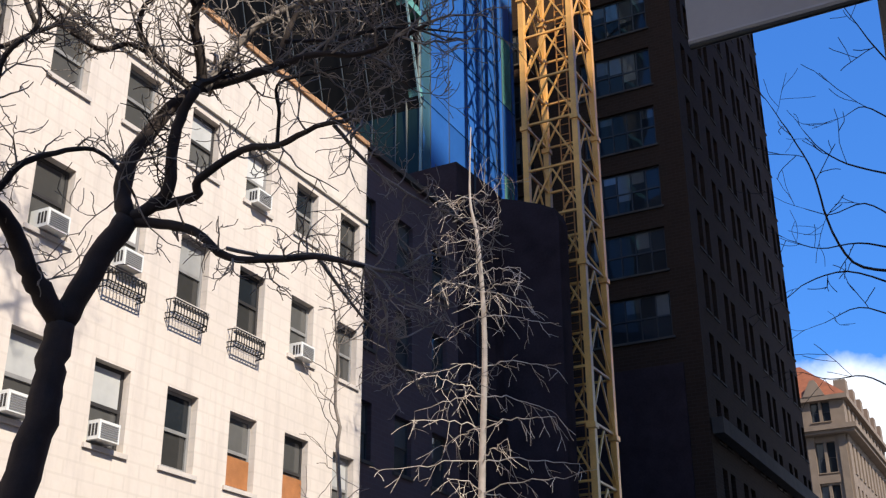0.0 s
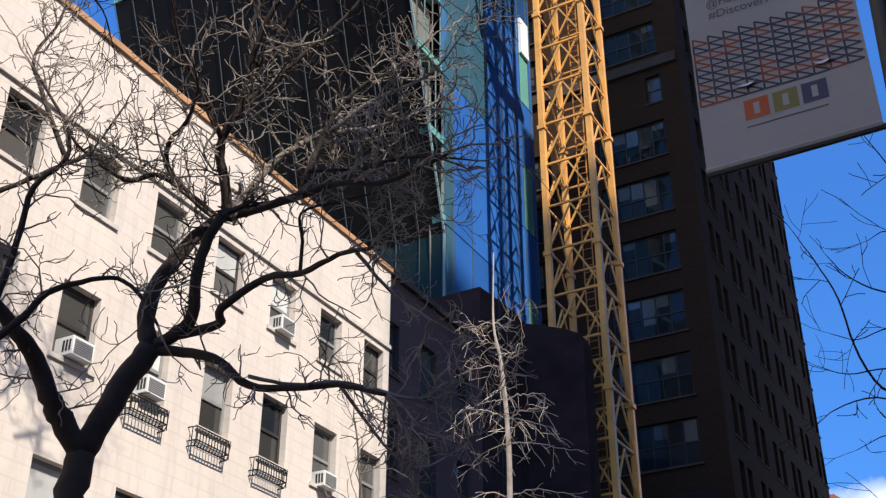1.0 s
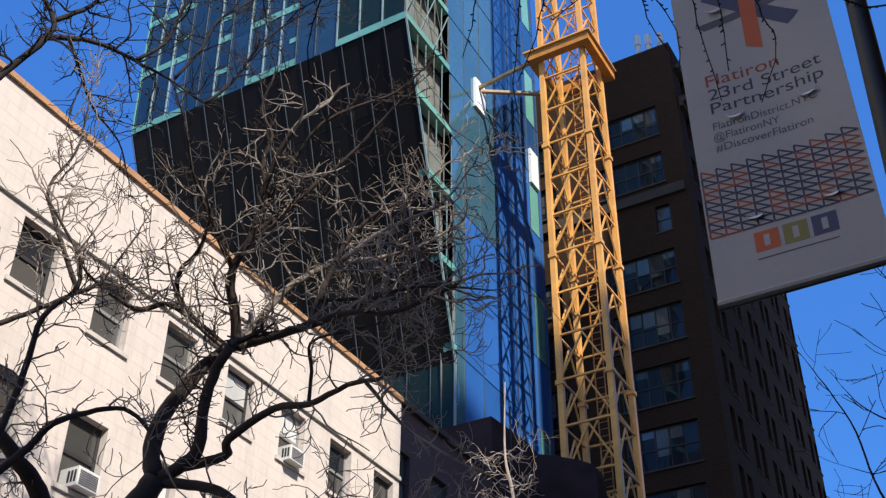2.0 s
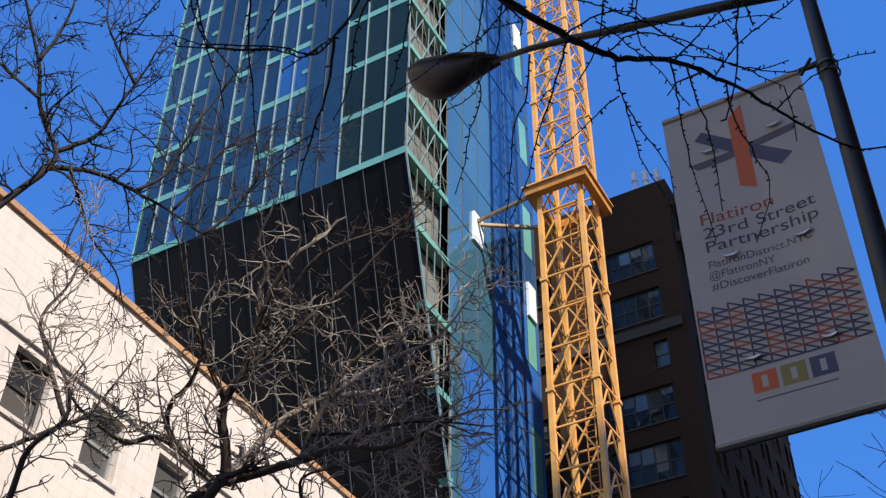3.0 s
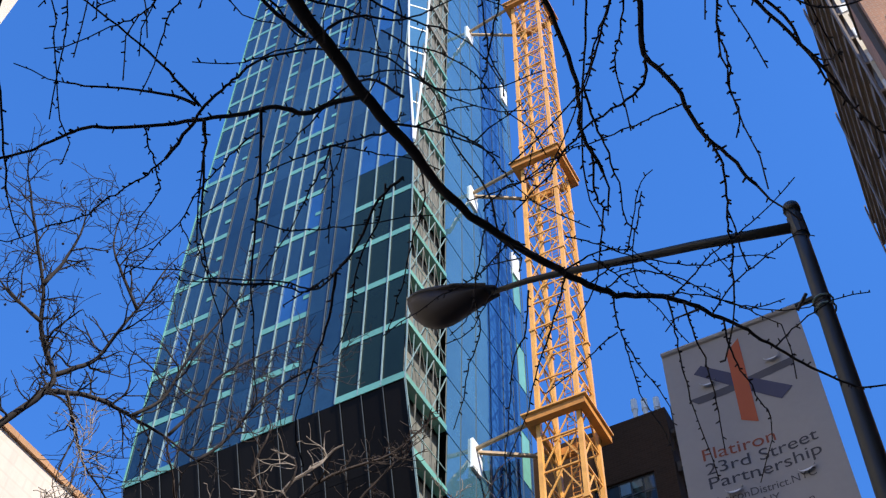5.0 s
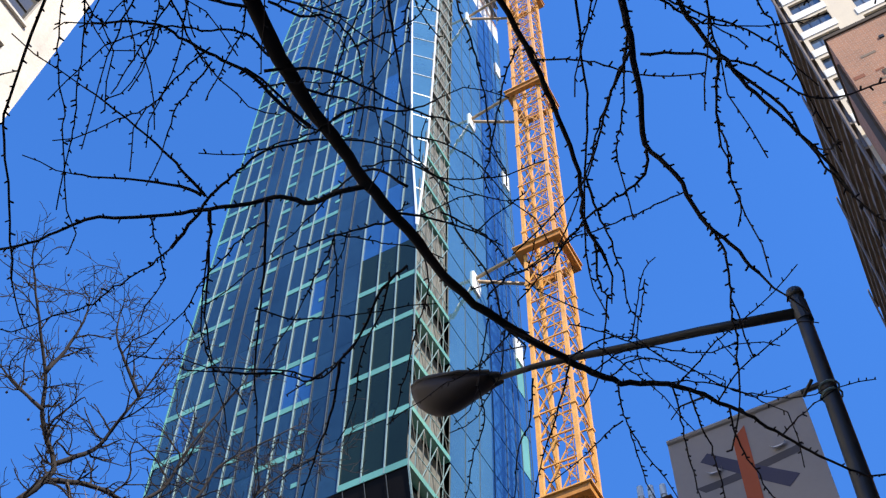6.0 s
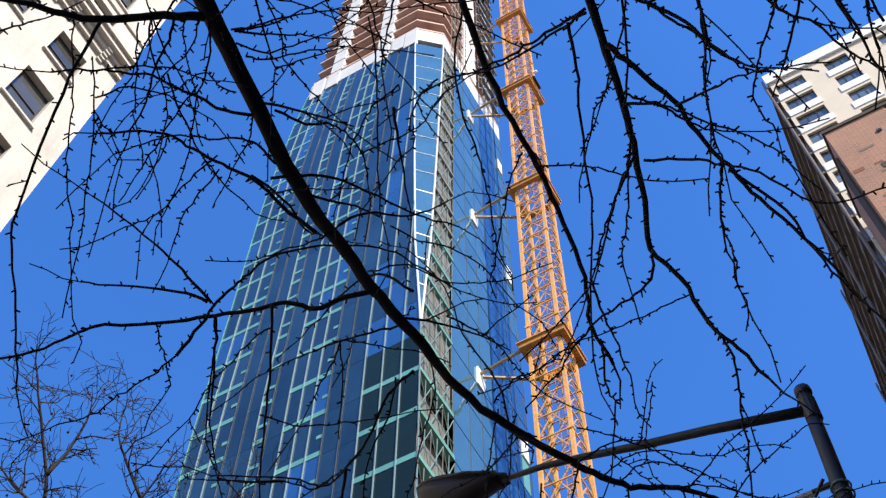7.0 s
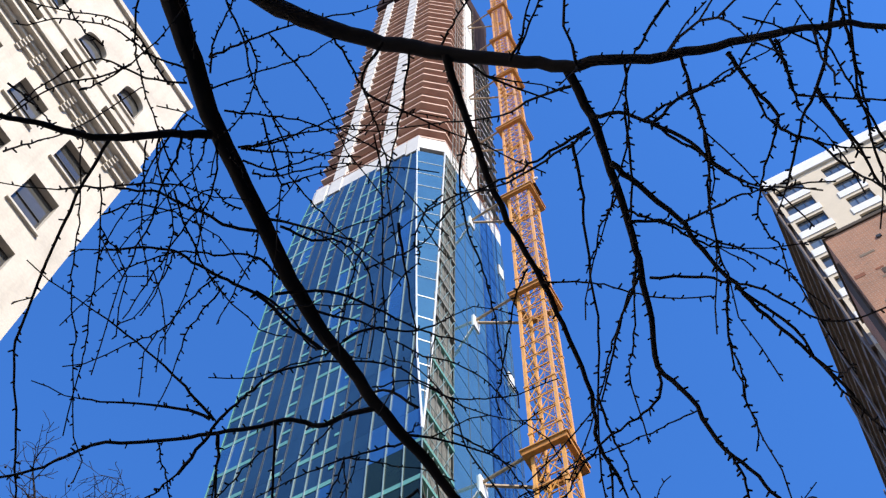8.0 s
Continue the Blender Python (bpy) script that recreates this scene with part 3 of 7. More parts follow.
def tower():
    t = thing("glass_tower", "slender blue glass apartment tower, its top still bare concrete", "building")
    rnd = random.Random(11)
    # bays of the street front as shares of its width, from the far end: (share, kind)
    bays = [("win", 0.065), ("win", 0.065), ("win", 0.065), ("flat", 0.062), ("flat", 0.062), ("ladder", 0.05), ("flat", 0.075),
            ("win", 0.06), ("win", 0.06), ("win", 0.06), ("flat", 0.07), ("flat", 0.075), ("green", 0.077), ("green", 0.077), ("green", 0.077)]
    total = sum(b[1] for b in bays)
    shares, s = [], 0.0
    for kind, wd in bays:
        shares.append((kind, s / total, (s + wd) / total))
        s += wd

    def on_front(f, z, out=0.0):
        lo = tower_left(z)
        return Vector((lo + (tower_right(min(z, 53)) - lo) * f, tower_front(z) - out, z))

    def clip(p):
        lim = cut_front(p.z)
        return Vector((min(p.x, lim), p.y, p.z))

    levels = [GLASS_BASE + FLOOR * k for k in range(22)]
    for k, z0 in enumerate(levels[:-1]):
        z1 = levels[k + 1]
        for i, (kind, f0, f1) in enumerate(shares):
            za, zb = z0 + 0.42, z1 - 0.03
            if kind == "flat" or (kind == "green" and k > 4):
                za = z0
            a, b, c, d = clip(on_front(f0, za)), clip(on_front(f1, za)), clip(on_front(f1, zb)), clip(on_front(f0, zb))
            if b.x - a.x < 0.05 and c.x - d.x < 0.05:
                continue
            if kind == "green" and k <= 4:
                m = TOWER_GREEN
            elif kind == "flat":
                m = TOWER_BLUE
            elif kind == "ladder":
                m = TOWER_BLUE
            else:
                m = TOWER_BLUE if rnd.random() < 0.8 else TOWER_DEEP
            part("pane", quad_panel(a, b, c, d), m, t)
            if kind != "flat" and not (kind == "green" and k > 4):
                zs = z0 + 0.42
                lo = [clip(on_front(f0, z0, 0.03)), clip(on_front(f1, z0, 0.03)), clip(on_front(f1, zs, 0.03)), clip(on_front(f0, zs, 0.03))]
                part("spandrel", quad_panel(*lo), TEAL, t)
            if kind == "ladder" or (kind == "win" and i in (2, 9)):
                zm = z0 + 1.55
                fa = f0 + (f1 - f0) * (0.1 if kind == "ladder" else 0.55)
                lo = [on_front(fa, zm, 0.03), on_front(f1, zm, 0.03), on_front(f1, zm + 0.3, 0.03), on_front(fa, zm + 0.3, 0.03)]
                part("spandrel", quad_panel(*lo), TEAL, t)
    # upright mullions of the street front, one to a bay line
    for i in range(len(shares) + 1):
        f = shares[i][1] if i < len(shares) else 1.0
        pts = []
        z = GLASS_BASE
        while z <= GLASS_TOP:
            p = on_front(f, z, 0.05)
            if p.x > cut_front(z) + 0.01:
                break
            pts.append(p)
            z += FLOOR
        if len(pts) > 1:
            pale = i == 0 or (i < len(shares) and shares[i][0] != "flat")
            part("mullion", Bag().tube(pts, [0.045 if pale else 0.03] * len(pts), 4), TEAL if i in (0,) else MULLION if pale else MULLION_GREY, t)
    # dark foot of the street front, which leans out over the neighbours; its black is the ground's reflection, painted
    # in
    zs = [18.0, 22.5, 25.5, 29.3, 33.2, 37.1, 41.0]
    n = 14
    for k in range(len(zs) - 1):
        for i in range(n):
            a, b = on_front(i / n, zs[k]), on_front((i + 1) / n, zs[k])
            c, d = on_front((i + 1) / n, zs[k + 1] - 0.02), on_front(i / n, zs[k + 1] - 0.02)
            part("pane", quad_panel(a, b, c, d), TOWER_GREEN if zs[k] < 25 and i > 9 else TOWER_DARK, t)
    for i in range(n + 1):
        part("mullion", Bag().tube([on_front(i / n, z, 0.06) for z in zs], [0.022] * len(zs), 4), MULLION_GREY if i < n else MULLION, t)
    for kind, f0, f1 in shares:
        if kind in ("win", "green"):
            part("soffit_band", quad_panel(on_front(f0, 40.95, 0.08), on_front(f1, 40.95, 0.08), on_front(f1, 41.35, 0.08), on_front(f0, 41.35, 0.08)), TEAL, t)
    # far flank and rear, with plain glass
    g = Bag()
    for z0, z1 in zip(zs + levels[1:], (zs + levels[1:])[1:]):
        g.quad((tower_left(z0) + 0.02, 44.6, z0), (tower_left(z0) + 0.02, tower_front(z0) + 0.05, z0), (tower_left(z1) + 0.02, tower_front(z1) + 0.05, z1), (tower_left(z1) + 0.02, 44.6, z1))
        g.quad((tower_right(z0), 44.6, z0), (tower_left(z0), 44.6, z0), (tower_left(z1), 44.6, z1), (tower_right(z1), 44.6, z1))
    part("rear_glazing", g, TOWER_BLUE, t)
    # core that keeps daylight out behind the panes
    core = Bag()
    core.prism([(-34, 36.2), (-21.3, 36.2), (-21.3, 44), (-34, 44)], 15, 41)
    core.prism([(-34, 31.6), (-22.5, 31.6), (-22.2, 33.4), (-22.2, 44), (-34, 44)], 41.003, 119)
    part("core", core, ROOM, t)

    # side front: open balconies by the corner, then flush glass
    def on_side(y, z, out=0.0):
        return Vector((tower_right(z) + out, y, z))

    def y_edge(z):
        return tower_front(z) if z < 61 else cut_side(z)

    low_levels = [22.2 + FLOOR * k for k in range(5)] + levels
    for k, (z0, z1) in enumerate(zip(low_levels, low_levels[1:])):
        ya0, ya1 = y_edge(z0), y_edge(z1)
        yb = lerp(z0, [(22, 35.6), (30, 35.3), (41, 34.75), (60, 34.0), (119, 34.6)])
        # balcony strip: slab edge, back wall, rails and props
        if yb - ya0 > 0.15:
            part("slab_edge", quad_panel(on_side(ya0, z0, 0.04), on_side(yb, z0, 0.04), on_side(yb, z0 + 0.34, 0.04), on_side(y_edge(z0 + 0.34), z0 + 0.34, 0.04), 0.5), TEAL if z0 < 75 else SCAFFOLD, t)
            back = -0.6 if z0 < 55 else -0.2
            part("balcony_wall", quad_panel(on_side(ya0, z0 + .34, back), on_side(yb, z0 + .34, back), on_side(yb, z1, back), on_side(ya1, z1, back)), SCAFFOLD, t)
            q = max(2, int((yb - ya0) / 0.62))
            for j in range(q + 1):
                y = ya0 + (yb - ya0) * j / q
                part("prop", Bag().bar(on_side(y, z0 + 0.34, -0.05), on_side(y, z1, -0.05), 0.028, 4), MULLION if j % 2 else SCAFFOLD, t)
            part("guard_rail", Bag().bar(on_side(ya0, z0 + 1.4, -0.02), on_side(yb, z0 + 1.4, -0.02), 0.025, 4), MULLION, t)
            if z0 > 40:
                for w in range(3):
                    p, q = ya0 + (yb - ya0) * w / 3, ya0 + (yb - ya0) * (w + 1) / 3
                    part("brace", Bag().bar(on_side(p, z0 + 0.4, -0.04), on_side(q, z1, -0.04), 0.03, 4), MULLION, t)
                    part("brace", Bag().bar(on_side(q, z0 + 0.4, -0.07), on_side(p, z1, -0.07), 0.022, 4), SCAFFOLD, t)
        # flush panes of the side front
        edges = [yb, 36.2, 37.8, 39.5, 41.1, 42.4, 43.2, 44.25, 44.6]
        for j, (p, q) in enumerate(zip(edges, edges[1:])):
            deep = j in (3, 4)
            m = TOWER_DEEP if deep or (z0 < 33 and j in (1, 2)) else TOWER_LIGHT
            if j == 6 and k % 2 == 0 and z0 < 60:
                m = TEAL
            elif j >= 5:
                m = TOWER_DEEP if z0 < 75 else TOWER_LIGHT
            if z0 < 41 and (m is TOWER_DEEP or (z0 < 33 and m is not TEAL and j > 0)):
                m = TOWER_FILM
            part("side_pane", quad_panel(on_side(p, z0 + 0.01), on_side(q, z0 + 0.01), on_side(q, z1 - 0.01), on_side(p, z1 - 0.01)), m, t)
        part("joint", Bag().bar(on_side(yb, z0, 0.012), on_side(44.6, z0, 0.012), 0.018, 4), TOWER_DEEP, t)
    for y in (36.2, 37.8, 39.5, 41.1, 42.4, 43.2, 44.25, 44.6):
        part("joint", Bag().tube([on_side(y, z, 0.012) for z in (22.2, 53, GLASS_TOP)], [0.02] * 3, 4), MULLION_GREY, t)
    # light edge of the corner, and the slender facet that opens above it
    part("corner_trim", Bag().tube([(tower_right(z) + 0.03, tower_front(z) - 0.03, z) for z in (22, 25.5, 33, 41, 50, 61)], [0.045] * 6, 4), MULLION, t)
    rise = [62 + FLOOR * k for k in range(16)]
    for z0, z1 in zip(rise, rise[1:]):
        z1 = min(z1, GLASS_TOP)
        A = lambda z: Vector((cut_front(z), tower_front(z), z))
        B = lambda z: Vector((tower_right(z), cut_side(z), z))
        part("facet_pane", quad_panel(A(z0), B(z0), B(z1), A(z1)), TOWER_LIGHT, t)
        part("facet_bar", Bag().bar(A(z0), B(z0), 0.06, 4), STEEL_WHITE, t)
    for edge in (cut_front, cut_side):
        pts = [Vector((edge(z), tower_front(z) - 0.03, z)) if edge is cut_front else Vector((tower_right(z) + 0.03, edge(z), z)) for z in (61, 62, 72.5, 84.5, 97, 119.7)]
        part("corner_trim", Bag().tube(pts, [0.07] * len(pts), 4), STEEL_WHITE, t)
    # bare frame: slabs, columns and nets above the glass
    def ring(z, g=0.0):
        return [(tower_left(z) + g, 44.6 - g), (tower_left(z) + g, tower_front(z) + g), (cut_front(z) - g * .6, tower_front(z) + g),
                (tower_right(z) - g, cut_side(z) + g * .6), (tower_right(z) - g, 44.6 - g)]

    z = GLASS_TOP + 0.05
    part("parapet", Bag().prism(ring(z, 0.02), z, z + 3.4), CONCRETE, t, "white concrete band over the last glass")
    for x, dz in ((-35.9, 1.6), (-34.0, 0.8), (-27.8, 1.3), (-25.9, 0.7), (-24.3, 1.5)):
        part("formwork", Bag().box(x, tower_front(z) - 0.12, z - dz, x + 1.45, tower_front(z) + 0.3, z + 3.4), CONCRETE, t)
    levels_up = [123.6 + 3.55 * k for k in range(29)]
    for k, z in enumerate(levels_up):
        part("floor_slab", Bag().prism(ring(z, 0.03 + 0.1 * (k % 2)), z, z + 0.42), FLOOR_EDGE, t)
        r = ring(z, 0.9)
        part("safety_net", Bag().prism(r, z + 0.425, z + 3.54), RUST_NET, t)
        part("edge_rail", Bag().tube([(*p, z + 1.25) for p in ring(z, 0.12)[1:]], [0.035] * 4, 4), RUST_NET, t)
    for fx, wd in ((0.17, 1.5), (0.63, 1.7)):
        for k, z in enumerate(levels_up):
            xa = tower_left(z) + (cut_front(z) - tower_left(z)) * fx
            xb = tower_left(z + 3.5) + (cut_front(z + 3.5) - tower_left(z + 3.5)) * fx
            y = tower_front(z) - 0.02
            part("column", Bag().prism([(xa, y), (xa + wd, y), (xa + wd, y + 0.85), (xa, y + 0.85)], z + 0.422, z + 3.548, [(xb, y), (xb + wd, y), (xb + wd, y + 0.85), (xb, y + 0.85)]), CONCRETE, t)
    # white core wall and scaffold on the side front
    for k, z in enumerate(levels_up):
        lift = 0.0 if k % 2 else 0.012
        part("core_wall", Bag().box(tower_right(z) - 0.85, 36.6, z + 0.422, tower_right(z) + 0.06 + lift, 39.2, z + 3.97), CONCRETE, t)
        part("column", Bag().box(tower_right(z) - 0.85, 41.6, z + 0.422, tower_right(z) + 0.05 + lift, 42.9, z + 3.97), CONCRETE, t)
        for j in range(3):
            part("gap_board", Bag().box(tower_right(z) + 0.075, 36.75, z + 0.7 + j * 1.1, tower_right(z) + 0.10, 36.95, z + 1.25 + j * 1.1), ROOM, t)
        for y in (39.4, 40.2, 41.0, 43.1, 43.9):
            part("scaffold_pole", Bag().bar((tower_right(z) + 0.32, y, z), (tower_right(z + 3.5) + 0.32, y, z + 3.55), 0.045, 4), SCAFFOLD, t)
        part("scaffold_deck", Bag().box(tower_right(z) + 0.1, 39.3, z + 1.9, tower_right(z) + 0.45, 44.3, z + 1.98), SCAFFOLD, t)
        part("scaffold_brace", Bag().bar((tower_right(z) + 0.34, 39.4, z), (tower_right(z) + 0.34, 41.0, z + 3.5), 0.035, 4), STEEL_WHITE, t)
        if k > 18:
            part("debris_net", Bag().box(tower_right(z) + 0.46, 39.3, z, tower_right(z) + 0.49, 44.3, z + 3.4), NETTING, t)
    # mesh and poles of the hoist at the corner of the side front
    for y in (33.2, 33.9, 34.6, 35.3):
        part("hoist_pole", Bag().bar((tower_right(119) + 0.35, y, 118), (tower_right(225) + 0.35, y, 225), 0.05, 4), SCAFFOLD, t)
    for k in range(60):
        z = 119 + 1.77 * k
        part("hoist_rung", Bag().bar((tower_right(z) + 0.35, 33.2, z), (tower_right(z) + 0.35, 35.3, z + (0.9 if k % 2 else -0.2)), 0.035, 4), SCAFFOLD, t)
    top = levels_up[-1] + 3.55
    part("cocoon", Bag().prism(ring(top, -0.35), top, top + 8.5), NETTING, t, "dark netted formwork at the top")


tower()


# ---------------------------------------------------------------- tower crane tied to the side front
def crane():
    c = thing("tower_crane", "orange-yellow lattice tower crane mast tied to the tower", "crane")
    xl, xr, yf, yb = -16.20, -14.08, 37.5, 39.62
    top = 236.0
    step = 2.05
    corners = [(xl, yf), (xr, yf), (xr, yb), (xl, yb)]
    n = int(top / step)
    per = 3
    for s in range(0, n, per):
        z0, z1 = s * step, min(n, s + per) * step
        legs = Bag()
        for x, y in corners:
            legs.box(x - 0.115, y - 0.115, z0 + 0.01, x + 0.115, y + 0.115, z1 - 0.01)
            legs.box(x - 0.17, y - 0.17, z1 - 0.20, x + 0.17, y + 0.17, z1 - 0.011)
        sec = part("mast_section", legs, CRANE, c)
        lat = Bag()
        for k in range(s, min(n, s + per)):
            a, b = k * step, (k + 1) * step
            for i in range(4):
                p, q = corners[i], corners[(i + 1) % 4]
                lat.bar((*p, a + 0.05), (*q, a + 0.05), 0.058, 4)
                if k % 2:
                    p, q = q, p
                mid = ((p[0] + q[0]) / 2, (p[1] + q[1]) / 2)
                lat.bar((*p, a + 0.1), (*mid, b - 0.05), 0.046, 4)
                lat.bar((*mid, b - 0.05), (*q, a + 0.1), 0.046, 4)
        part("lattice", lat, CRANE, sec)
        lad = Bag()
        x, y = xr - 0.75, yf + 0.75
        for dx in (-0.2, 0.2):
            lad.bar((x + dx, y, z0), (x + dx, y, z1), 0.03, 4)
        zz = z0 + 0.15
        while zz < z1:
            lad.bar((x - 0.2, y, zz), (x + 0.2, y, zz), 0.018, 4)
            zz += 0.3
        part("ladder", lad, CRANE_DARK, sec)
    for z in (42.5, 65.2, 88.9, 112.0, 135.4, 159.0, 182.3, 205.6):
        o = 0.55
        col = part("collar", Bag().box(xl - o, yf - o, z - 0.45, xr + o, yf - 0.16, z), CRANE_DARK, c)
        part("beam", Bag().box(xl - o, yb + 0.16, z - 0.45, xr + o, yb + o, z), CRANE_DARK, col)
        part("beam", Bag().box(xl - o, yf - 0.155, z - 0.45, xl - 0.16, yb + 0.155, z), CRANE_DARK, col)
        part("beam", Bag().box(xr + 0.16, yf - 0.155, z - 0.45, xr + o, yb + 0.155, z), CRANE_DARK, col)
        part("deck", Bag().box(xl - o - 0.12, yf - o - 0.12, z + 0.004, xr + o + 0.12, yf - 0.10, z + 0.09), CRANE, col)
        part("deck", Bag().box(xr + 0.10, yf - 0.095, z + 0.004, xr + o + 0.12, yb + o, z + 0.09), CRANE, col)
        wall = tower_right(z)
        for ya, yb2 in ((37.6, yf - 0.2), (37.8, yb + 0.2)):
            part("tie", Bag().tube([(wall, ya, z - 0.3), (xl - o, yb2, z - 0.25)], [0.13, 0.13], 6), CRANE_TIE, col, "mottled steel tie bar")
        part("anchor", Bag().box(wall - 0.05, 37.2, z - 1.75, wall + 0.14, 38.2, z + 0.15), STEEL_WHITE, col, "white anchor plate on the glass")
        part("anchor", Bag().box(wall - 0.05, 43.3, z - 2.2, wall + 0.14, 44.2, z + 0.1), STEEL_WHITE, col, "white anchor plate on the glass")
    for z in (112.5,):
        part("platform", Bag().box(xr + 0.3, yf - 0.1, z, xr + 0.9, yf + 1.4, z + 0.10), NETTING, c)
        part("floodlight", Bag().box(xr + 0.9, yf - 0.4, z + 0.3, xr + 1.3, yf - 0.2, z + 0.6), STEEL_WHITE, c)


crane()


# ---------------------------------------------------------------- brown brick office block behind the crane
def office_block():
    h = thing("office_block", "dark brown brick office block with wide steel windows", "building")
    xr, xl, yf, yb, top = -12.75, -25.0, 48.0, 67.4, 51.3
    m = front(0, yf)
    rnd = random.Random(12)
    rows = [44.75, 41.4, 34.9, 31.65, 28.35, 25.1, 21.9, 18.7]
    holes = []
    for z in rows:
        for u in (-24.0, -17.65):
            holes.append((u, z, u + 3.65, z + 2.15))
    holes.append((-14.75, 38.2, -13.95, 39.9))
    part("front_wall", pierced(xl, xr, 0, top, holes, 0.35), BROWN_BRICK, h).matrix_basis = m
    for u, z, u1, z1 in holes:
        if z1 - z > 1.8:
            win = sash(h, m, u, z, u1 - u, z1 - z, 0.16, FRAME_DARK, 2, 5, 0.10, pane_mat=PANE_DARK, sill_mat=BROWN_TRIM, bar=0.08)
            # lighter patches on some of the lights: blinds and curtains, and reflections put into colour
            for k in range(5):
                if rnd.random() < 0.55:
                    ua = 0.08 + k * (u1 - u - 0.16) / 5 + 0.05
                    drop = rnd.uniform(0.35, 1.5)
                    part("blind", Bag().box(ua, 0.176, 2.07 - drop, ua + (u1 - u) / 5 - 0.12, 0.179, 2.07), rnd.choice((PANE_GREY, PANE)), win, "pale blind behind the glass")
        else:
            sash(h, m, u, z, u1 - u, z1 - z, 0.16, FRAME_DARK, 2, 1, 0.06, sill_mat=BROWN_TRIM)
    me = front(xr, 0, FACE_EAST)
    side = []
    for j in range(13):
        z = 11.0 + 3.07 * j
        for k in range(6):
            u = 49.3 + 3.45 * k
            side += [(u, z, u + 0.78, z + 1.95), (u + 1.25, z, u + 2.03, z + 1.95)]
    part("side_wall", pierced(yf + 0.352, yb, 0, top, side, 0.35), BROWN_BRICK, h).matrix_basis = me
    for u, z, u1, z1 in side:
        sash(h, me, u, z, u1 - u, z1 - z, 0.2, FRAME_DARK, 2, 1, 0.05, pane_mat=PANE_DARK, sill_mat=BROWN_TRIM)
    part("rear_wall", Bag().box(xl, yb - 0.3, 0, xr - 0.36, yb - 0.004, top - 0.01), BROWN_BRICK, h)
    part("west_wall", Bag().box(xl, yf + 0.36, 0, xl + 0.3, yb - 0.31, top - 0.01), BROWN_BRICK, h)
    part("roof", Bag().box(xl + 0.31, yf + 0.36, top - 0.6, xr - 0.36, yb - 0.31, top - 0.4), ROOFING, h)
    part("inner_wall", Bag().box(xl + 0.5, yf + 2.2, 0, xr - 2.2, yb - 0.6, top - 0.7), ROOM, h)
    part("ledge", Bag().box(xl, yf - 0.22, 40.35, xr - 0.2, yf - 0.003, 40.95), BROWN_TRIM, h, "pale stone ledge")
    c = Bag()
    for d, za, zb in ((0.25, 46.6, 46.9), (0.45, 46.903, 47.3), (0.3, 49.5, 49.8)):
        c.box(xr + 0.003, yf + 0.4, za, xr + d, yb + 0.2, zb)
    part("cornice", c, BROWN_TRIM, h)
    part("cornice", Bag().box(xr + 0.003, yf + 0.3, 14.2, xr + 0.5, yb + 0.3, 14.9), BROWN_TRIM, h)
    part("hoarding", Bag().box(xl, yf - 0.10, 0, xr - 0.9, yf - 0.003, 17.4), NETTING, h, "black netting over the lowest storeys")
    for j, x in enumerate((-14.9, -14.25, -13.5)):
        v = thing("roof_vent", "white metal roof vent pipe on the office block", "roof vent", "roof vents")
        v.location = (x, yf + 1.2, top - 0.4)
        part("pipe", Bag().tube([(0, 0, 0), (0, 0, 2.7 - 0.25 * j)], [0.15, 0.15], 10), STEEL_WHITE, v)
        part("cowl", Bag().tube([(0, 0, 2.2 - 0.25 * j), (0, 0, 3.05 - 0.25 * j)], [0.21, 0.19], 10), STEEL_WHITE, v)


office_block()


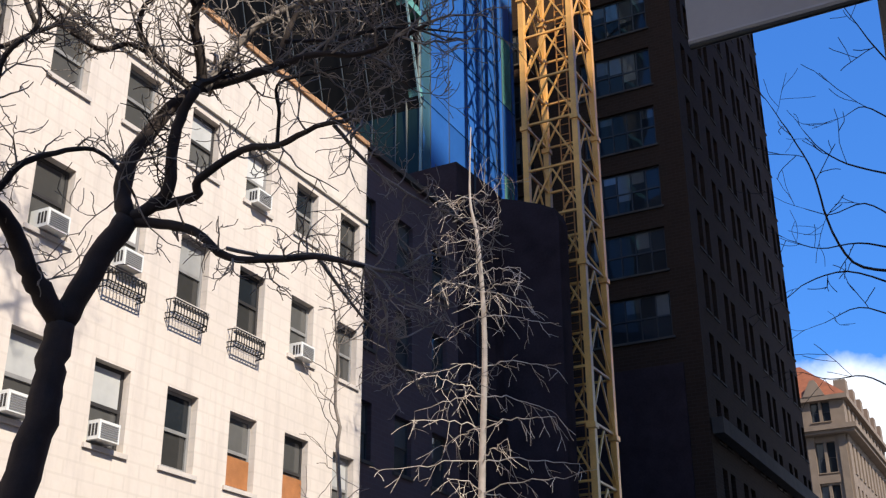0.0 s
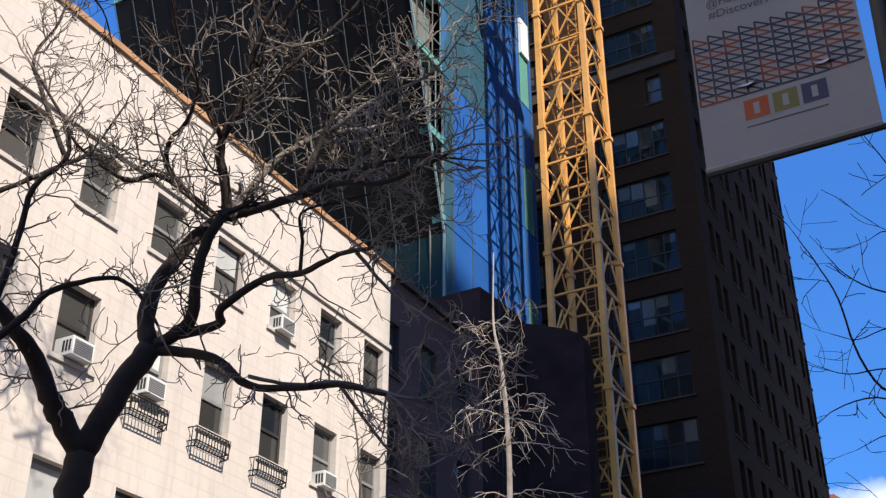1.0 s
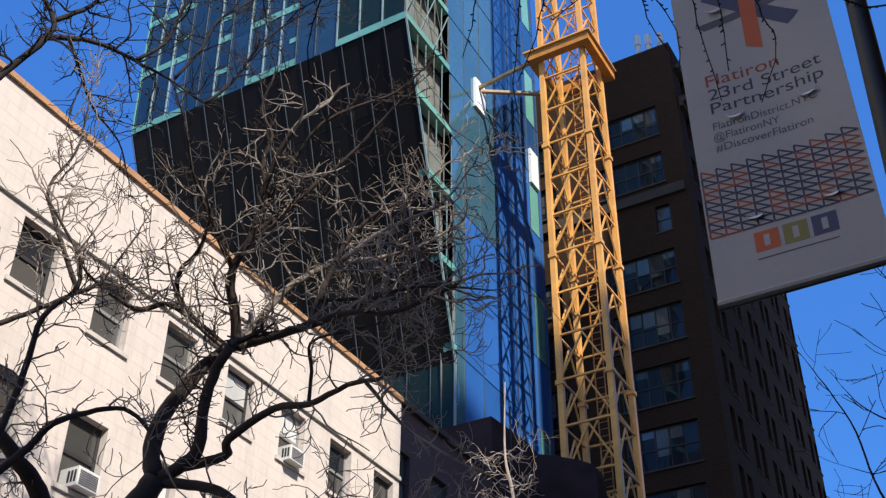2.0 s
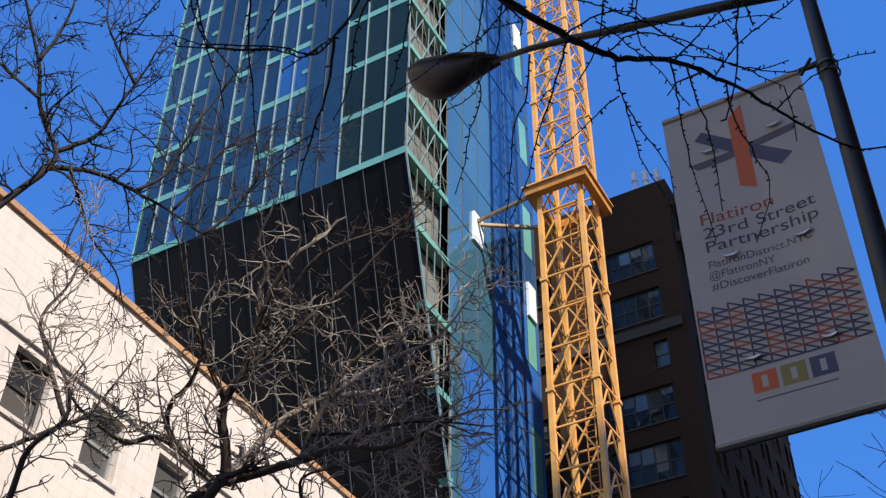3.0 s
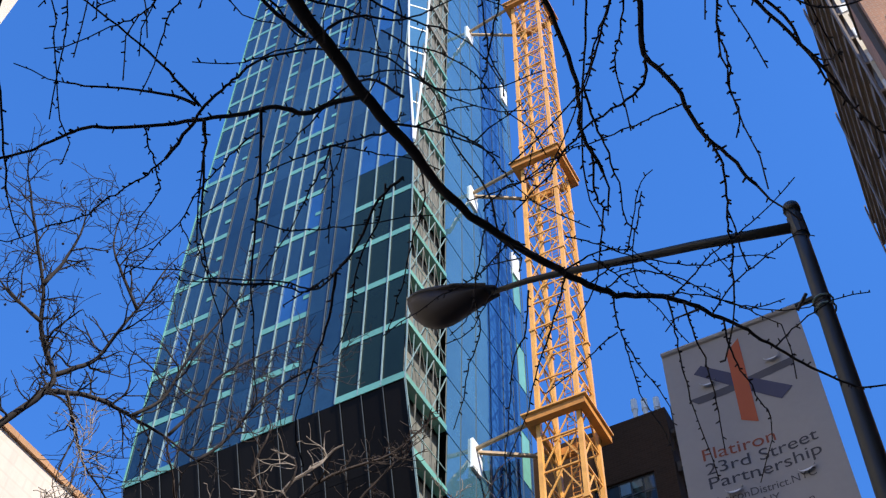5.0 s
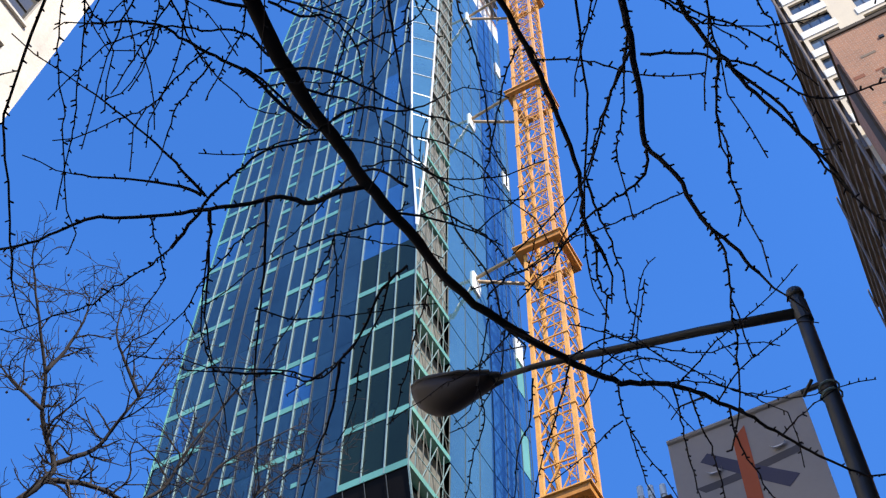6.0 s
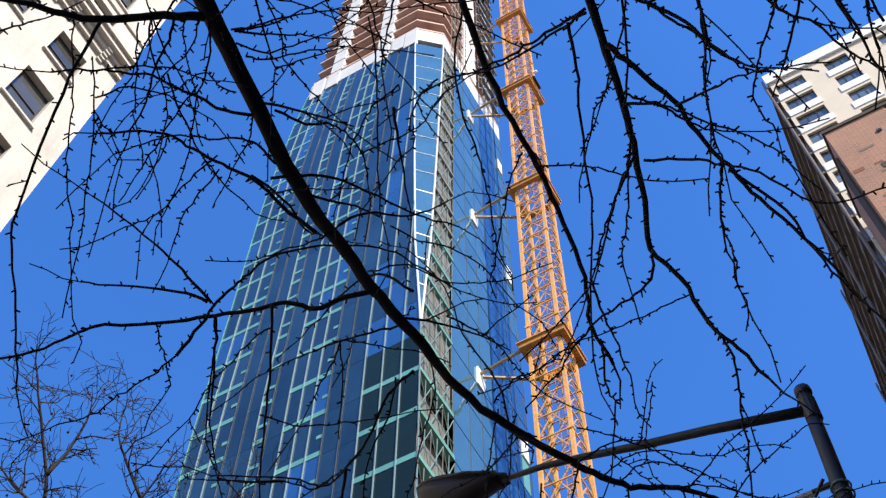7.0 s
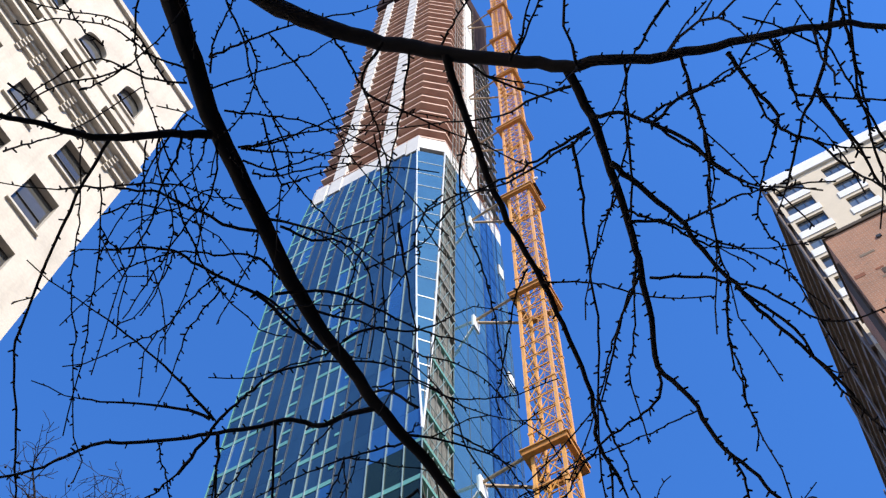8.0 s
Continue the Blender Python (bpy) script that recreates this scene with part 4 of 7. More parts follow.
# ---------------------------------------------------------------- far corner house with a red roof
def corner_house():
    h = thing("corner_house", "sandstone corner house with a steep red tile roof", "building")
    xr, xl, yf, yb, top = -18.9, -27.5, 125.0, 152.0, 36.6
    m, me = front(0, yf), front(xr, 0, FACE_EAST)
    rows = ((34.0, 2.1), (28.6, 3.2), (24.4, 2.9), (18.2, 3.0), (14.0, 3.0), (9.0, 3.0), (4.2, 3.0))
    holes = [(u, z, u + 0.85, z + t) for z, t in rows for u in (-25.4, -24.2, -22.35, -21.2)]
    part("wall", pierced(xl, xr, 0, top, holes, 0.4), SANDSTONE, h).matrix_basis = m
    side = [(u, z, u + 1.0, z + t) for z, t in rows for u in [126.6 + 2.3 * k for k in range(11)]]
    part("side_wall", pierced(yf + 0.41, yb, 0, top, side, 0.4), SANDSTONE, h).matrix_basis = me
    for (mm, group) in ((m, holes), (me, side)):
        for u, z, u1, z1 in group:
            sash(h, mm, u, z, u1 - u, z1 - z, 0.3, FRAME_DARK, 2, 1, 0.12, pane_mat=PANE_DARK, sill_mat=SANDSTONE)
    part("inner_wall", Bag().box(xl, yf + 2, 0, xr - 2, yb, top - 0.3), ROOM, h)
    for z, d, t in ((32.5, 0.9, 0.35), (32.853, 1.15, 0.5), (36.2, 0.5, 0.5), (22.6, 0.7, 0.8), (12.2, 0.5, 0.6)):
        part("cornice", Bag().prism([(xl, yf - 0.003), (xl, yf - d), (xr + d, yf - d), (xr + d, yb), (xr + 0.003, yb), (xr + 0.003, yf - 0.003)], z, z + t), SANDSTONE, h)
    for u in (-23.1, -19.9):
        part("pilaster", Bag().box(u, yf - 0.22, 23.5, u + 0.75, yf - 0.003, 32.45), SANDSTONE, h)
    part("carved_panel", Bag().box(-22.4, yf - 0.18, 27.5, -20.2, yf - 0.003, 28.3), SANDSTONE, h)
    r = Bag()
    r.v = [(xl, yf - 0.4, top + 0.11), (xr + 0.4, yf - 0.4, top + 0.11), (xr + 0.4, yb, top + 0.11), (xl, yb, top + 0.11), (xl, yf + 3, 41.2), (-23.4, yf + 3, 41.2), (-23.4, yb, 41.2), (xl, yb, 41.2)]
    r.f = [(0, 1, 5, 4), (1, 2, 6, 5), (4, 5, 6, 7), (3, 2, 1, 0), (0, 4, 7, 3), (2, 3, 7, 6)]
    part("roof", r, RED_TILE, h, "steep red tile roof")
    part("chimney", Bag().box(-24.6, yf + 0.5, 37, -23.8, yf + 1.3, 42.4).box(-24.75, yf + 0.35, 42.403, -23.65, yf + 1.45, 43.0), SANDSTONE, h)
    g = Bag().prism([(-22.9, yf - 0.55), (-20.6, yf - 0.55), (-20.6, yf + 1.5), (-22.9, yf + 1.5)], top + 0.12, top + 1.9, [(-22.0, yf - 0.4), (-21.5, yf - 0.4), (-21.5, yf + 1.5), (-22.0, yf + 1.5)])
    part("gable", g, SANDSTONE, h, "carved stone gable")
    for k in range(6):
        y = yf + 1.0 + 4.4 * k
        part("dormer", Bag().box(xr - 0.9, y, top + 0.12, xr + 0.35, y + 1.4, top + 2.0), SANDSTONE, h)
    g2 = thing("terrace_house", "pale house with a white attic farther down the street", "building")
    part("wall", Bag().box(-24, 156, 0, -17.2, 176, 30), RED_BRICK, g2)
    part("attic", Bag().box(-23.5, 156.5, 30.003, -17.6, 175, 33.2), WHITE_PAINT, g2)
    part("chimney", Bag().box(-19.8, 158, 33.203, -19.0, 159, 35.0), RED_BRICK, g2)


corner_house()


# ---------------------------------------------------------------- tan high-rise and brick warehouse across the street
def high_rise():
    h = thing("high_rise", "tan and white high-rise with a dark windowed flank", "building")
    x0, x1, yf, yb, top = 4.85, 24.0, 36.0, 66.0, 83.5
    m = front(0, yf)
    cols = [(5.1, 2.0), (8.7, 1.65), (12.6, 2.0), (15.8, 2.0), (19.0, 2.0)]
    holes = [(u, z, u + w, z + 1.6) for u, w in cols for z in [79.8 - 2.97 * k for k in range(25)]]
    part("wall", pierced(x0, x1, 0, top, holes, 0.3), TAN, h).matrix_basis = m
    for u, z, u1, z1 in holes:
        sash(h, m, u, z, u1 - u, z1 - z, 0.16, FRAME_DARK, 1, 3, 0.03, pane_mat=PANE_GREY, sill_mat=TAN)
    for u, w in cols[:2]:
        for k in range(25):
            z = 79.8 - 2.97 * k
            part("white_panel", Bag().box(max(x0 + 0.05, u - 0.2), yf - 0.06, z - 1.0, u + w + 0.12, yf - 0.003, z - 0.10), WHITE_PAINT, h)
    part("crown", Bag().box(x0 - 0.15, yf - 0.2, top - 1.35, x1, yf - 0.003, top + 0.15), WHITE_PAINT, h, "white crowning band")
    # the flank swings out a little as it runs away from the corner
    turn = Matrix.Translation((x0, yf, 0)) @ Matrix.Rotation(math.atan2(1.85, 29.0), 4, "Z") @ FACE_WEST
    span = 30.0
    side = []
    for k in range(25):
        z = 79.9 - 2.97 * k
        for j in range(9):
            u = -span + 0.9 + 3.25 * j
            side.append((u, z, u + 2.1, z + 1.7))
    # brown panels, coloured darker still because this side is turned from the sun
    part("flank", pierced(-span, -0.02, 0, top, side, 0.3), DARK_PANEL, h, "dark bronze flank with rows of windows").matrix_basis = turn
    for u, z, u1, z1 in side:
        sash(h, turn, u, z, u1 - u, z1 - z, 0.05, FRAME_GREY, 1, 2, 0.06, pane_mat=PANE_DARK, sill_mat=BROWN_TRIM, bar=0.05)
    for k in range(26):
        z = 81.75 - 2.97 * k
        band = part("floor_band", Bag().box(-span, -0.22, z, -0.03, -0.003, z + 0.24), SANDSTONE, h)
        band.matrix_basis = turn
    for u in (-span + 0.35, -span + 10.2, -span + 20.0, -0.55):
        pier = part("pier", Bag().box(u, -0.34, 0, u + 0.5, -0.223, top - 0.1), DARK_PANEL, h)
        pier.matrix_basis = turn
    part("body", Bag().prism([(x0 + 2.2, yf + 2), (x1, yf + 2), (x1, yb), (x0 + 1.2, yb)], 0, top - 1.0), ROOM, h)
    part("roof", Bag().prism([(x0 + .3, yf + .32), (x1, yf + .32), (x1, yb), (x0 - 1.4, yb)], top - 0.6, top - 0.4), ROOFING, h)
    part("rear_wall", Bag().box(x0 - 1.0, yb - 0.3, 0, x1, yb, top - 0.7), DARK_PANEL, h)


def warehouse():
    h = thing("brick_warehouse", "old red brick warehouse wall, patched and weathered", "building")
    part("wall", Bag().box(5.0, 30.0, 0, 24.0, 35.6, 59.8), RED_BRICK, h)
    part("coping", Bag().box(4.9, 29.9, 59.803, 24.0, 35.6, 60.1), BROWN_TRIM, h)
    part("repair_band", Bag().box(6.4, 29.97, 54.0, 24.0, 29.997, 54.5), BROWN_TRIM, h, "pale weathered repair band")
    rnd = random.Random(6)
    for k in range(26):
        x, z = rnd.uniform(5.1, 14), rnd.uniform(46, 59)
        w, hh = rnd.uniform(0.2, 0.9), rnd.uniform(0.1, 0.4)
        part("patch", Bag().box(x, 29.985, z, x + w, 29.998 - 0.0003 * k, z + hh), (SANDSTONE, RED_TILE, COPING)[k % 3], h, "mortar patch on the brick")
    for k in range(5):
        z = 57.5 - 2.6 * k
        part("wall_anchor", Bag().box(7.2, 29.93, z, 7.45, 29.997, z + 0.25), IRON, h)
    part("pier", Bag().box(4.86, 30.6, 0, 4.997, 32.2, 58.0), BROWN_TRIM, h)


high_rise()
warehouse()


# ---------------------------------------------------------------- plain blocks that close the street behind the viewer
def street_block(label, x0, y0, x1, y1, top, material, turn=0.0):
    b = thing("street_block", label, "building", "blocks round the street")
    mid = ((x0 + x1) / 2, (y0 + y1) / 2)
    b.matrix_basis = Matrix.Translation((*mid, 0)) @ Matrix.Rotation(radians(turn), 4, "Z")
    dx, dy = (x1 - x0) / 2, (y1 - y0) / 2
    part("wall", Bag().box(-dx, -dy, 0, dx, dy, top), material, b)
    part("roof", Bag().box(-dx + 0.3, -dy + 0.3, top + 0.003, dx - 0.3, dy - 0.3, top + 0.3), ROOFING, b)


# unseen block, its height set to shade the lamp, banner and lower plane tree
street_block("plain brown brick block on the lamp side", 4.7, -40, 22, 12, 22.4, BROWN_BRICK)
street_block("plain stone block at the street's near end", -34, -60, -16, -25, 40, LIMESTONE)
# an unseen block added some way off towards the sun, which keeps the foot of the crane and the brown block in shade
way, across = Vector((0.88, -0.475, 0)), Vector((0.475, 0.88, 0))
for w0, w1, top in ((15.1, 28.7, 119.7),):
    mid = way * 80 + across * ((w0 + w1) / 2)
    street_block("plain distant office tower towards the sun", mid.x - 5, mid.y - (w1 - w0) / 2, mid.x + 5, mid.y + (w1 - w0) / 2, top, BROWN_BRICK, -28.4)


# ---------------------------------------------------------------- street lamp and banner
def street_lamp():
    s = thing("street_lamp", "dark painted street lamp with a long arm and cobra head", "street lamp", at=(-0.215, 5.5, 0))
    part("base", Bag().tube([(-0.215, 0, 0), (-0.21, 0, 0.12), (-0.20, 0, 0.5), (-0.20, 0, 0.62)], [0.24, 0.23, 0.17, 0.12], 12), POLE, s)
    part("pole", Bag().tube([(-0.20, 0, 0.6), (-0.118, 0, 4), (-0.014, 0, 8.2), (0, 0, 8.86)], [0.100, 0.080, 0.054, 0.050], 14), POLE, s, smooth=True)
    part("cap", Bag().tube([(0, 0, 8.80), (0, 0, 8.83), (0, 0, 8.88), (0, 0, 8.91)], [0.055, 0.064, 0.060, 0.02], 14), POLE, s, smooth=True)
    part("collar", Bag().tube([(0, 0, 8.52), (0, 0, 8.74)], [0.060, 0.060], 12), POLE, s)
    part("arm", Bag().tube([(-0.02, 0, 8.64), (-0.73, 0, 8.87), (-1.30, 0, 9.03), (-1.77, 0, 9.18), (-2.12, 0, 9.27), (-2.45, 0, 9.31)], [0.042, 0.038, 0.034, 0.030, 0.026, 0.023], 10), POLE, s, smooth=True)
    # cobra head: a tapered shell above, a bowl below
    def loft(rings, name, material, label):
        b = Bag()
        n = len(rings[0])
        for r in rings:
            b.v += r
        for i in range(len(rings) - 1):
            for j in range(n):
                a, c = i * n + j, i * n + (j + 1) % n
                b.f.append((a, c, c + n, a + n))
        b.f += [tuple(range(n - 1, -1, -1)), tuple(range((len(rings) - 1) * n, len(rings) * n))]
        return part(name, b, material, s, label, True)
    shell, bowl = [], []
    for k in range(11):
        u = k / 10
        x, z = -2.40 - 0.80 * u, 9.30 + 0.215 * u
        w = 0.055 + 0.125 * math.sin(min(1, u * 1.35) * math.pi / 2) * (1 - max(0, u - 0.85) * 3.2)
        h = 0.05 + 0.055 * math.sin(u * math.pi * 0.8)
        shell.append([(x, w * math.cos(a), z + h * max(0.0, math.sin(a)) - 0.012 * (math.sin(a) < -0.1)) for a in [i * math.pi / 8 for i in range(16)]])
        if k >= 1:
            d = 0.015 + 0.25 * math.sin((max(0, u - 0.08) / 0.92) ** 1.5 * math.pi * 0.9) ** 0.9
            bowl.append([(x, w * 0.93 * math.cos(a), z - 0.013 + (d * math.sin(a) if math.sin(a) < 0 else -0.001)) for a in [i * math.pi / 8 for i in range(16)]])
    loft(shell, "housing", LAMP_SHELL, "grey cast housing")
    loft(bowl, "lens", LAMP_LENS, "smoked drop lens")
    part("rim", Bag().tube([(-2.46, -0.1, 9.31), (-2.72, -0.165, 9.385), (-3.0, -0.16, 9.46), (-3.19, -0.05, 9.515)], [0.014] * 4, 5), LAMP_SHELL, s)
    part("photocell", Bag().tube([(-2.79, 0, 9.47), (-2.79, 0, 9.56)], [0.035, 0.03], 8), LAMP_SHELL, s)
    for z in (7.72, 7.80):
        part("strap", Bag().tube([(-0.022 + 0.066 * math.cos(a), 0.066 * math.sin(a), z) for a in [i * math.pi / 6 for i in range(13)]], [0.008] * 13, 4), MULLION, s, "steel strap")
    for z in (7.86, 5.22):
        part("bracket", Bag().tube([(-0.06, 0, z), (-0.16, 0, z - 0.005), (-1.15, 0, z - 0.015)], [0.024, 0.018, 0.016], 8), POLE, s)
    part("bracket_bolt", Bag().bar((-0.10, -0.09, 7.83), (-0.19, -0.06, 7.74), 0.012, 6), POLE, s)


street_lamp()


def banner():
    """White vinyl banner; its print stands a hair proud of the cloth."""
    b = thing("banner", "white vinyl street banner with printed lettering and a lattice pattern", "banner", at=(-0.27, 5.5, 0))
    x0, x1, z0, z1 = -1.10, -0.145, 5.235, 7.845
    nx, nz = 32, 80

    def belly(u, w):
        return 0.026 * math.sin(u * math.pi) * math.sin(w * math.pi) + 0.006 * math.sin(u * 9 + w * 5) * math.sin(w * math.pi)

    g = Bag()
    for j in range(nz + 1):
        for i in range(nx + 1):
            u, w = i / nx, j / nz
            g.v.append((x0 + (x1 - x0) * u, belly(u, w), z0 + (z1 - z0) * w))
    for j in range(nz):
        for i in range(nx):
            a = j * (nx + 1) + i
            g.f.append((a, a + 1, a + nx + 2, a + nx + 1))
    cloth = part("cloth", g, VINYL, b, smooth=True)
    for z in (z0, z1):
        part("hem", Bag().tube([(x0, 0.0, z), (x1, 0.0, z)], [0.022, 0.022], 8), VINYL, b)

    def at(u, w, off=0.0016):
        return (x0 + (x1 - x0) * u, belly(u, w) - off, z0 + (z1 - z0) * w)

    def patch(pts, material, name, label="", off=0.0016):
        q = Bag()
        n = 14
        (a, b2, c, d) = pts
        grid = []
        for j in range(n + 1):
            row = []
            for i in range(n + 1):
                s, r = i / n, j / n
                u = (a[0] * (1 - s) + b2[0] * s) * (1 - r) + (d[0] * (1 - s) + c[0] * s) * r
                w = (a[1] * (1 - s) + b2[1] * s) * (1 - r) + (d[1] * (1 - s) + c[1] * s) * r
                row.append(at(u, w, off))
            grid.append(row)
        for j in range(n):
            for i in range(n):
                q.quad(grid[j][i], grid[j][i + 1], grid[j + 1][i + 1], grid[j + 1][i])
        return part(name, q, material, b, label)

    # six-armed star of overlapping strokes
    patch([(0.13, 0.812), (0.19, 0.790), (0.86, 0.812), (0.90, 0.838)], INK_GREY, "star_stroke", "grey printed star stroke")
    patch([(0.20, 0.895), (0.26, 0.918), (0.82, 0.745), (0.73, 0.718)], INK_BLUE, "star_stroke", "slate blue printed star stroke", 0.0024)
    patch([(0.44, 0.700), (0.545, 0.678), (0.56, 0.965), (0.455, 0.930)], INK_RED, "star_stroke", "orange-red printed star stroke", 0.0032)

    def words(text, u, w, wide, size, material):
        """Lettering from u, on the baseline w, stretched to the share wide of the cloth."""
        cu = bpy.data.curves.new("lettering", "FONT")
        cu.body, cu.size = text, size
        tmp = bpy.data.objects.new("lettering", cu)
        scene.collection.objects.link(tmp)
        me = bpy.data.meshes.new_from_object(tmp.evaluated_get(bpy.context.evaluated_depsgraph_get()))
        bpy.data.objects.remove(tmp)
        bpy.data.curves.remove(cu)
        most = max(v.co.x for v in me.vertices)
        for v in me.vertices:
            v.co = Vector(at(u + v.co.x / most * wide, w + v.co.y / (z1 - z0), 0.0022))
        me.materials.clear()
        me.materials.append(material)
        o = new("lettering", me)
        o.parent = b

    words("Flatiron", 0.13, 0.606, 0.49, 0.135, PRINT_RED)
    words("23rd Street", 0.14, 0.562, 0.735, 0.128, INK_DARK)
    words("Partnership", 0.136, 0.519, 0.735, 0.128, INK_DARK)
    words("FlatironDistrict.NYC", 0.135, 0.470, 0.665, 0.082, INK_GREY)
    words("@FlatironNY", 0.13, 0.437, 0.42, 0.082, INK_GREY)
    words("#DiscoverFlatiron", 0.135, 0.404, 0.61, 0.082, INK_GREY)
    # lattice of slim strokes across the lower half
    rnd = random.Random(3)
    cols, rows = 10, 9
    u0, u1, w0, w1 = 0.015, 0.985, 0.170, 0.360
    du, dw = (u1 - u0) / cols, (w1 - w0) / rows
    for i in range(cols):
        for j in range(rows):
            q = Bag()
            a, c = u0 + du * (i + 0.02), u0 + du * (i + 0.98)
            e, f = w0 + dw * (j + 0.02), w0 + dw * (j + 0.98)
            for p, r in (((a, e), (a, f)), ((a, e), (c, e)), ((a, f), (c, e))):
                va, vb = Vector(at(*p, 0.0022)), Vector(at(*r, 0.0022))
                s = (vb - va).cross(Vector((0, 1, 0))).normalized() * 0.0058
                q.quad(va - s, vb - s, vb + s, va + s)
            part("lattice_print", q, PRINT_RED if rnd.random() < 0.38 else PRINT_BLUE, b)
    for u, material in ((0.268, INK_RED), (0.438, INK_LIME), (0.606, INK_BLUE)):
        patch([(u, 0.102), (u + 0.145, 0.102), (u + 0.145, 0.154), (u, 0.154)], material, "sponsor_square", "plain coloured sponsor square")
        patch([(u + 0.055, 0.113), (u + 0.09, 0.113), (u + 0.09, 0.143), (u + 0.055, 0.143)], VINYL, "sponsor_mark", "", 0.0026)
    patch([(0.27, 0.082), (0.74, 0.082), (0.74, 0.0855), (0.27, 0.0855)], INK_GREY, "print_bar")
    # crescent wind slits
    for u, w in ((0.283, 0.852), (0.743, 0.860), (0.293, 0.50), (0.754, 0.496), (0.304, 0.201), (0.754, 0.201)):
        q = Bag()
        n = 8
        for k in range(n):
            ta, tb = math.pi * (1 + k / n), math.pi * (1 + (k + 1) / n)
            pa = [at(u + 0.055 * math.cos(t), w + r * math.sin(t), 0.008 + dd) for t, r, dd in ((ta, 0.016, 0.02), (tb, 0.016, 0.02), (tb, 0.004, 0), (ta, 0.004, 0))]
            q.quad(*pa)
        part("wind_slit", q, STEEL_WHITE, b, "crescent wind slit flap")


banner()


# ---------------------------------------------------------------- trees
def smooth_line(pts, per=4):
    """Points of a soft curve through pts."""
    p = [Vector(q) for q in pts]
    p = [p[0] * 2 - p[1]] + p + [p[-1] * 2 - p[-2]]
    out = []
    for i in range(1, len(p) - 2):
        for k in range(per):
            t = k / per
            a, b, c, d = p[i - 1], p[i], p[i + 1], p[i + 2]
            out.append(0.5 * ((2 * b) + (c - a) * t + (2 * a - 5 * b + 4 * c - d) * t * t + (3 * b - a - 3 * c + d) * t ** 3))
    out.append(p[-2])
    return out


def rough(pts, rnd, amount):
    return [p + Vector((rnd.gauss(0, amount), rnd.gauss(0, amount), rnd.gauss(0, amount))) if 0 < i < len(pts) - 1 else p for i, p in enumerate(pts)]


def sprig(bag, rnd, start, way, length, r, depth, kink, up, spur=0.0, forks=3, ratio=0.62):
    """A crooked shoot with side shoots; spur is the gap between its short spurs."""
    n = max(3, int(length / 0.10)) if spur else max(5, min(12, int(length / 0.13)))
    p, w = Vector(start), Vector(way).normalized()
    pts = [p.copy()]
    for k in range(n):
        w = (w + Vector((rnd.gauss(0, kink), rnd.gauss(0, kink), rnd.gauss(0, kink) + up))).normalized()
        p = p + w * (length / n)
        pts.append(p.copy())
    rad = [max(r * (1 - 0.55 * k / n), 0.0027 if spur else min(0.0050, r)) for k in range(n + 1)]
    bag.tube(pts, rad, 5 if r > 0.012 else 4 if r > 0.005 else 3)
    if spur:
        s = rnd.uniform(0, spur)
        while s < length:
            k = min(n - 1, int(s / length * n))
            q = pts[k].lerp(pts[k + 1], s / length * n - k)
            d = (pts[k + 1] - pts[k]).normalized()
            o = d.orthogonal().normalized()
            o.rotate(Matrix.Rotation(rnd.uniform(0, 2 * math.pi), 3, d))
            tip = q + (o + d * 0.5).normalized() * rnd.uniform(0.010, 0.021)
            bag.tube([q, tip], [0.0036, 0.0028], 3)
            s += spur * rnd.uniform(0.6, 1.4)
    if depth > 0:
        m = rnd.randint(max(1, forks - 1), forks + 1)
        for j in range(m):
            f = (j + rnd.uniform(0.3, 1.0)) / (m + 0.3)
            k = min(n - 1, int(f * n))
            d = (pts[k + 1] - pts[k]).normalized()
            o = d.orthogonal().normalized()
            o.rotate(Matrix.Rotation(rnd.uniform(0, 2 * math.pi), 3, d))
            a = radians(rnd.uniform(32, 68))
            sprig(bag, rnd, pts[k], d * math.cos(a) + o * math.sin(a), length * rnd.uniform(ratio - .17, ratio + .13), max(rad[k] * 0.74, 0.0036 if spur else min(r, 0.0062)), depth - 1, kink, up, spur, forks, ratio)


# pale: limbs in the lighter twig colour, which stands in for sunlight
def limbs_of(tree, limbs, material, rnd, sides, wobble, kinks=0.0, taper=1.0, pale=()):
    made = {}
    for name, (ra, rb, pts) in limbs.items():
        line = rough(smooth_line(pts, 4), rnd, max(wobble * ra, kinks))
        n = len(line) - 1
        rad = [rb + (ra - rb) * (1 - k / n) ** taper for k in range(n + 1)]
        knobby = [r * rnd.uniform(0.95, 1.06) for r in rad]
        part("trunk" if name == "trunk" else "limb" if name.startswith("limb") else "branch", Bag().tube(line, knobby, sides), TWIG if name in pale else material, tree, smooth=True)
        made[name] = (line, rad)
    return made


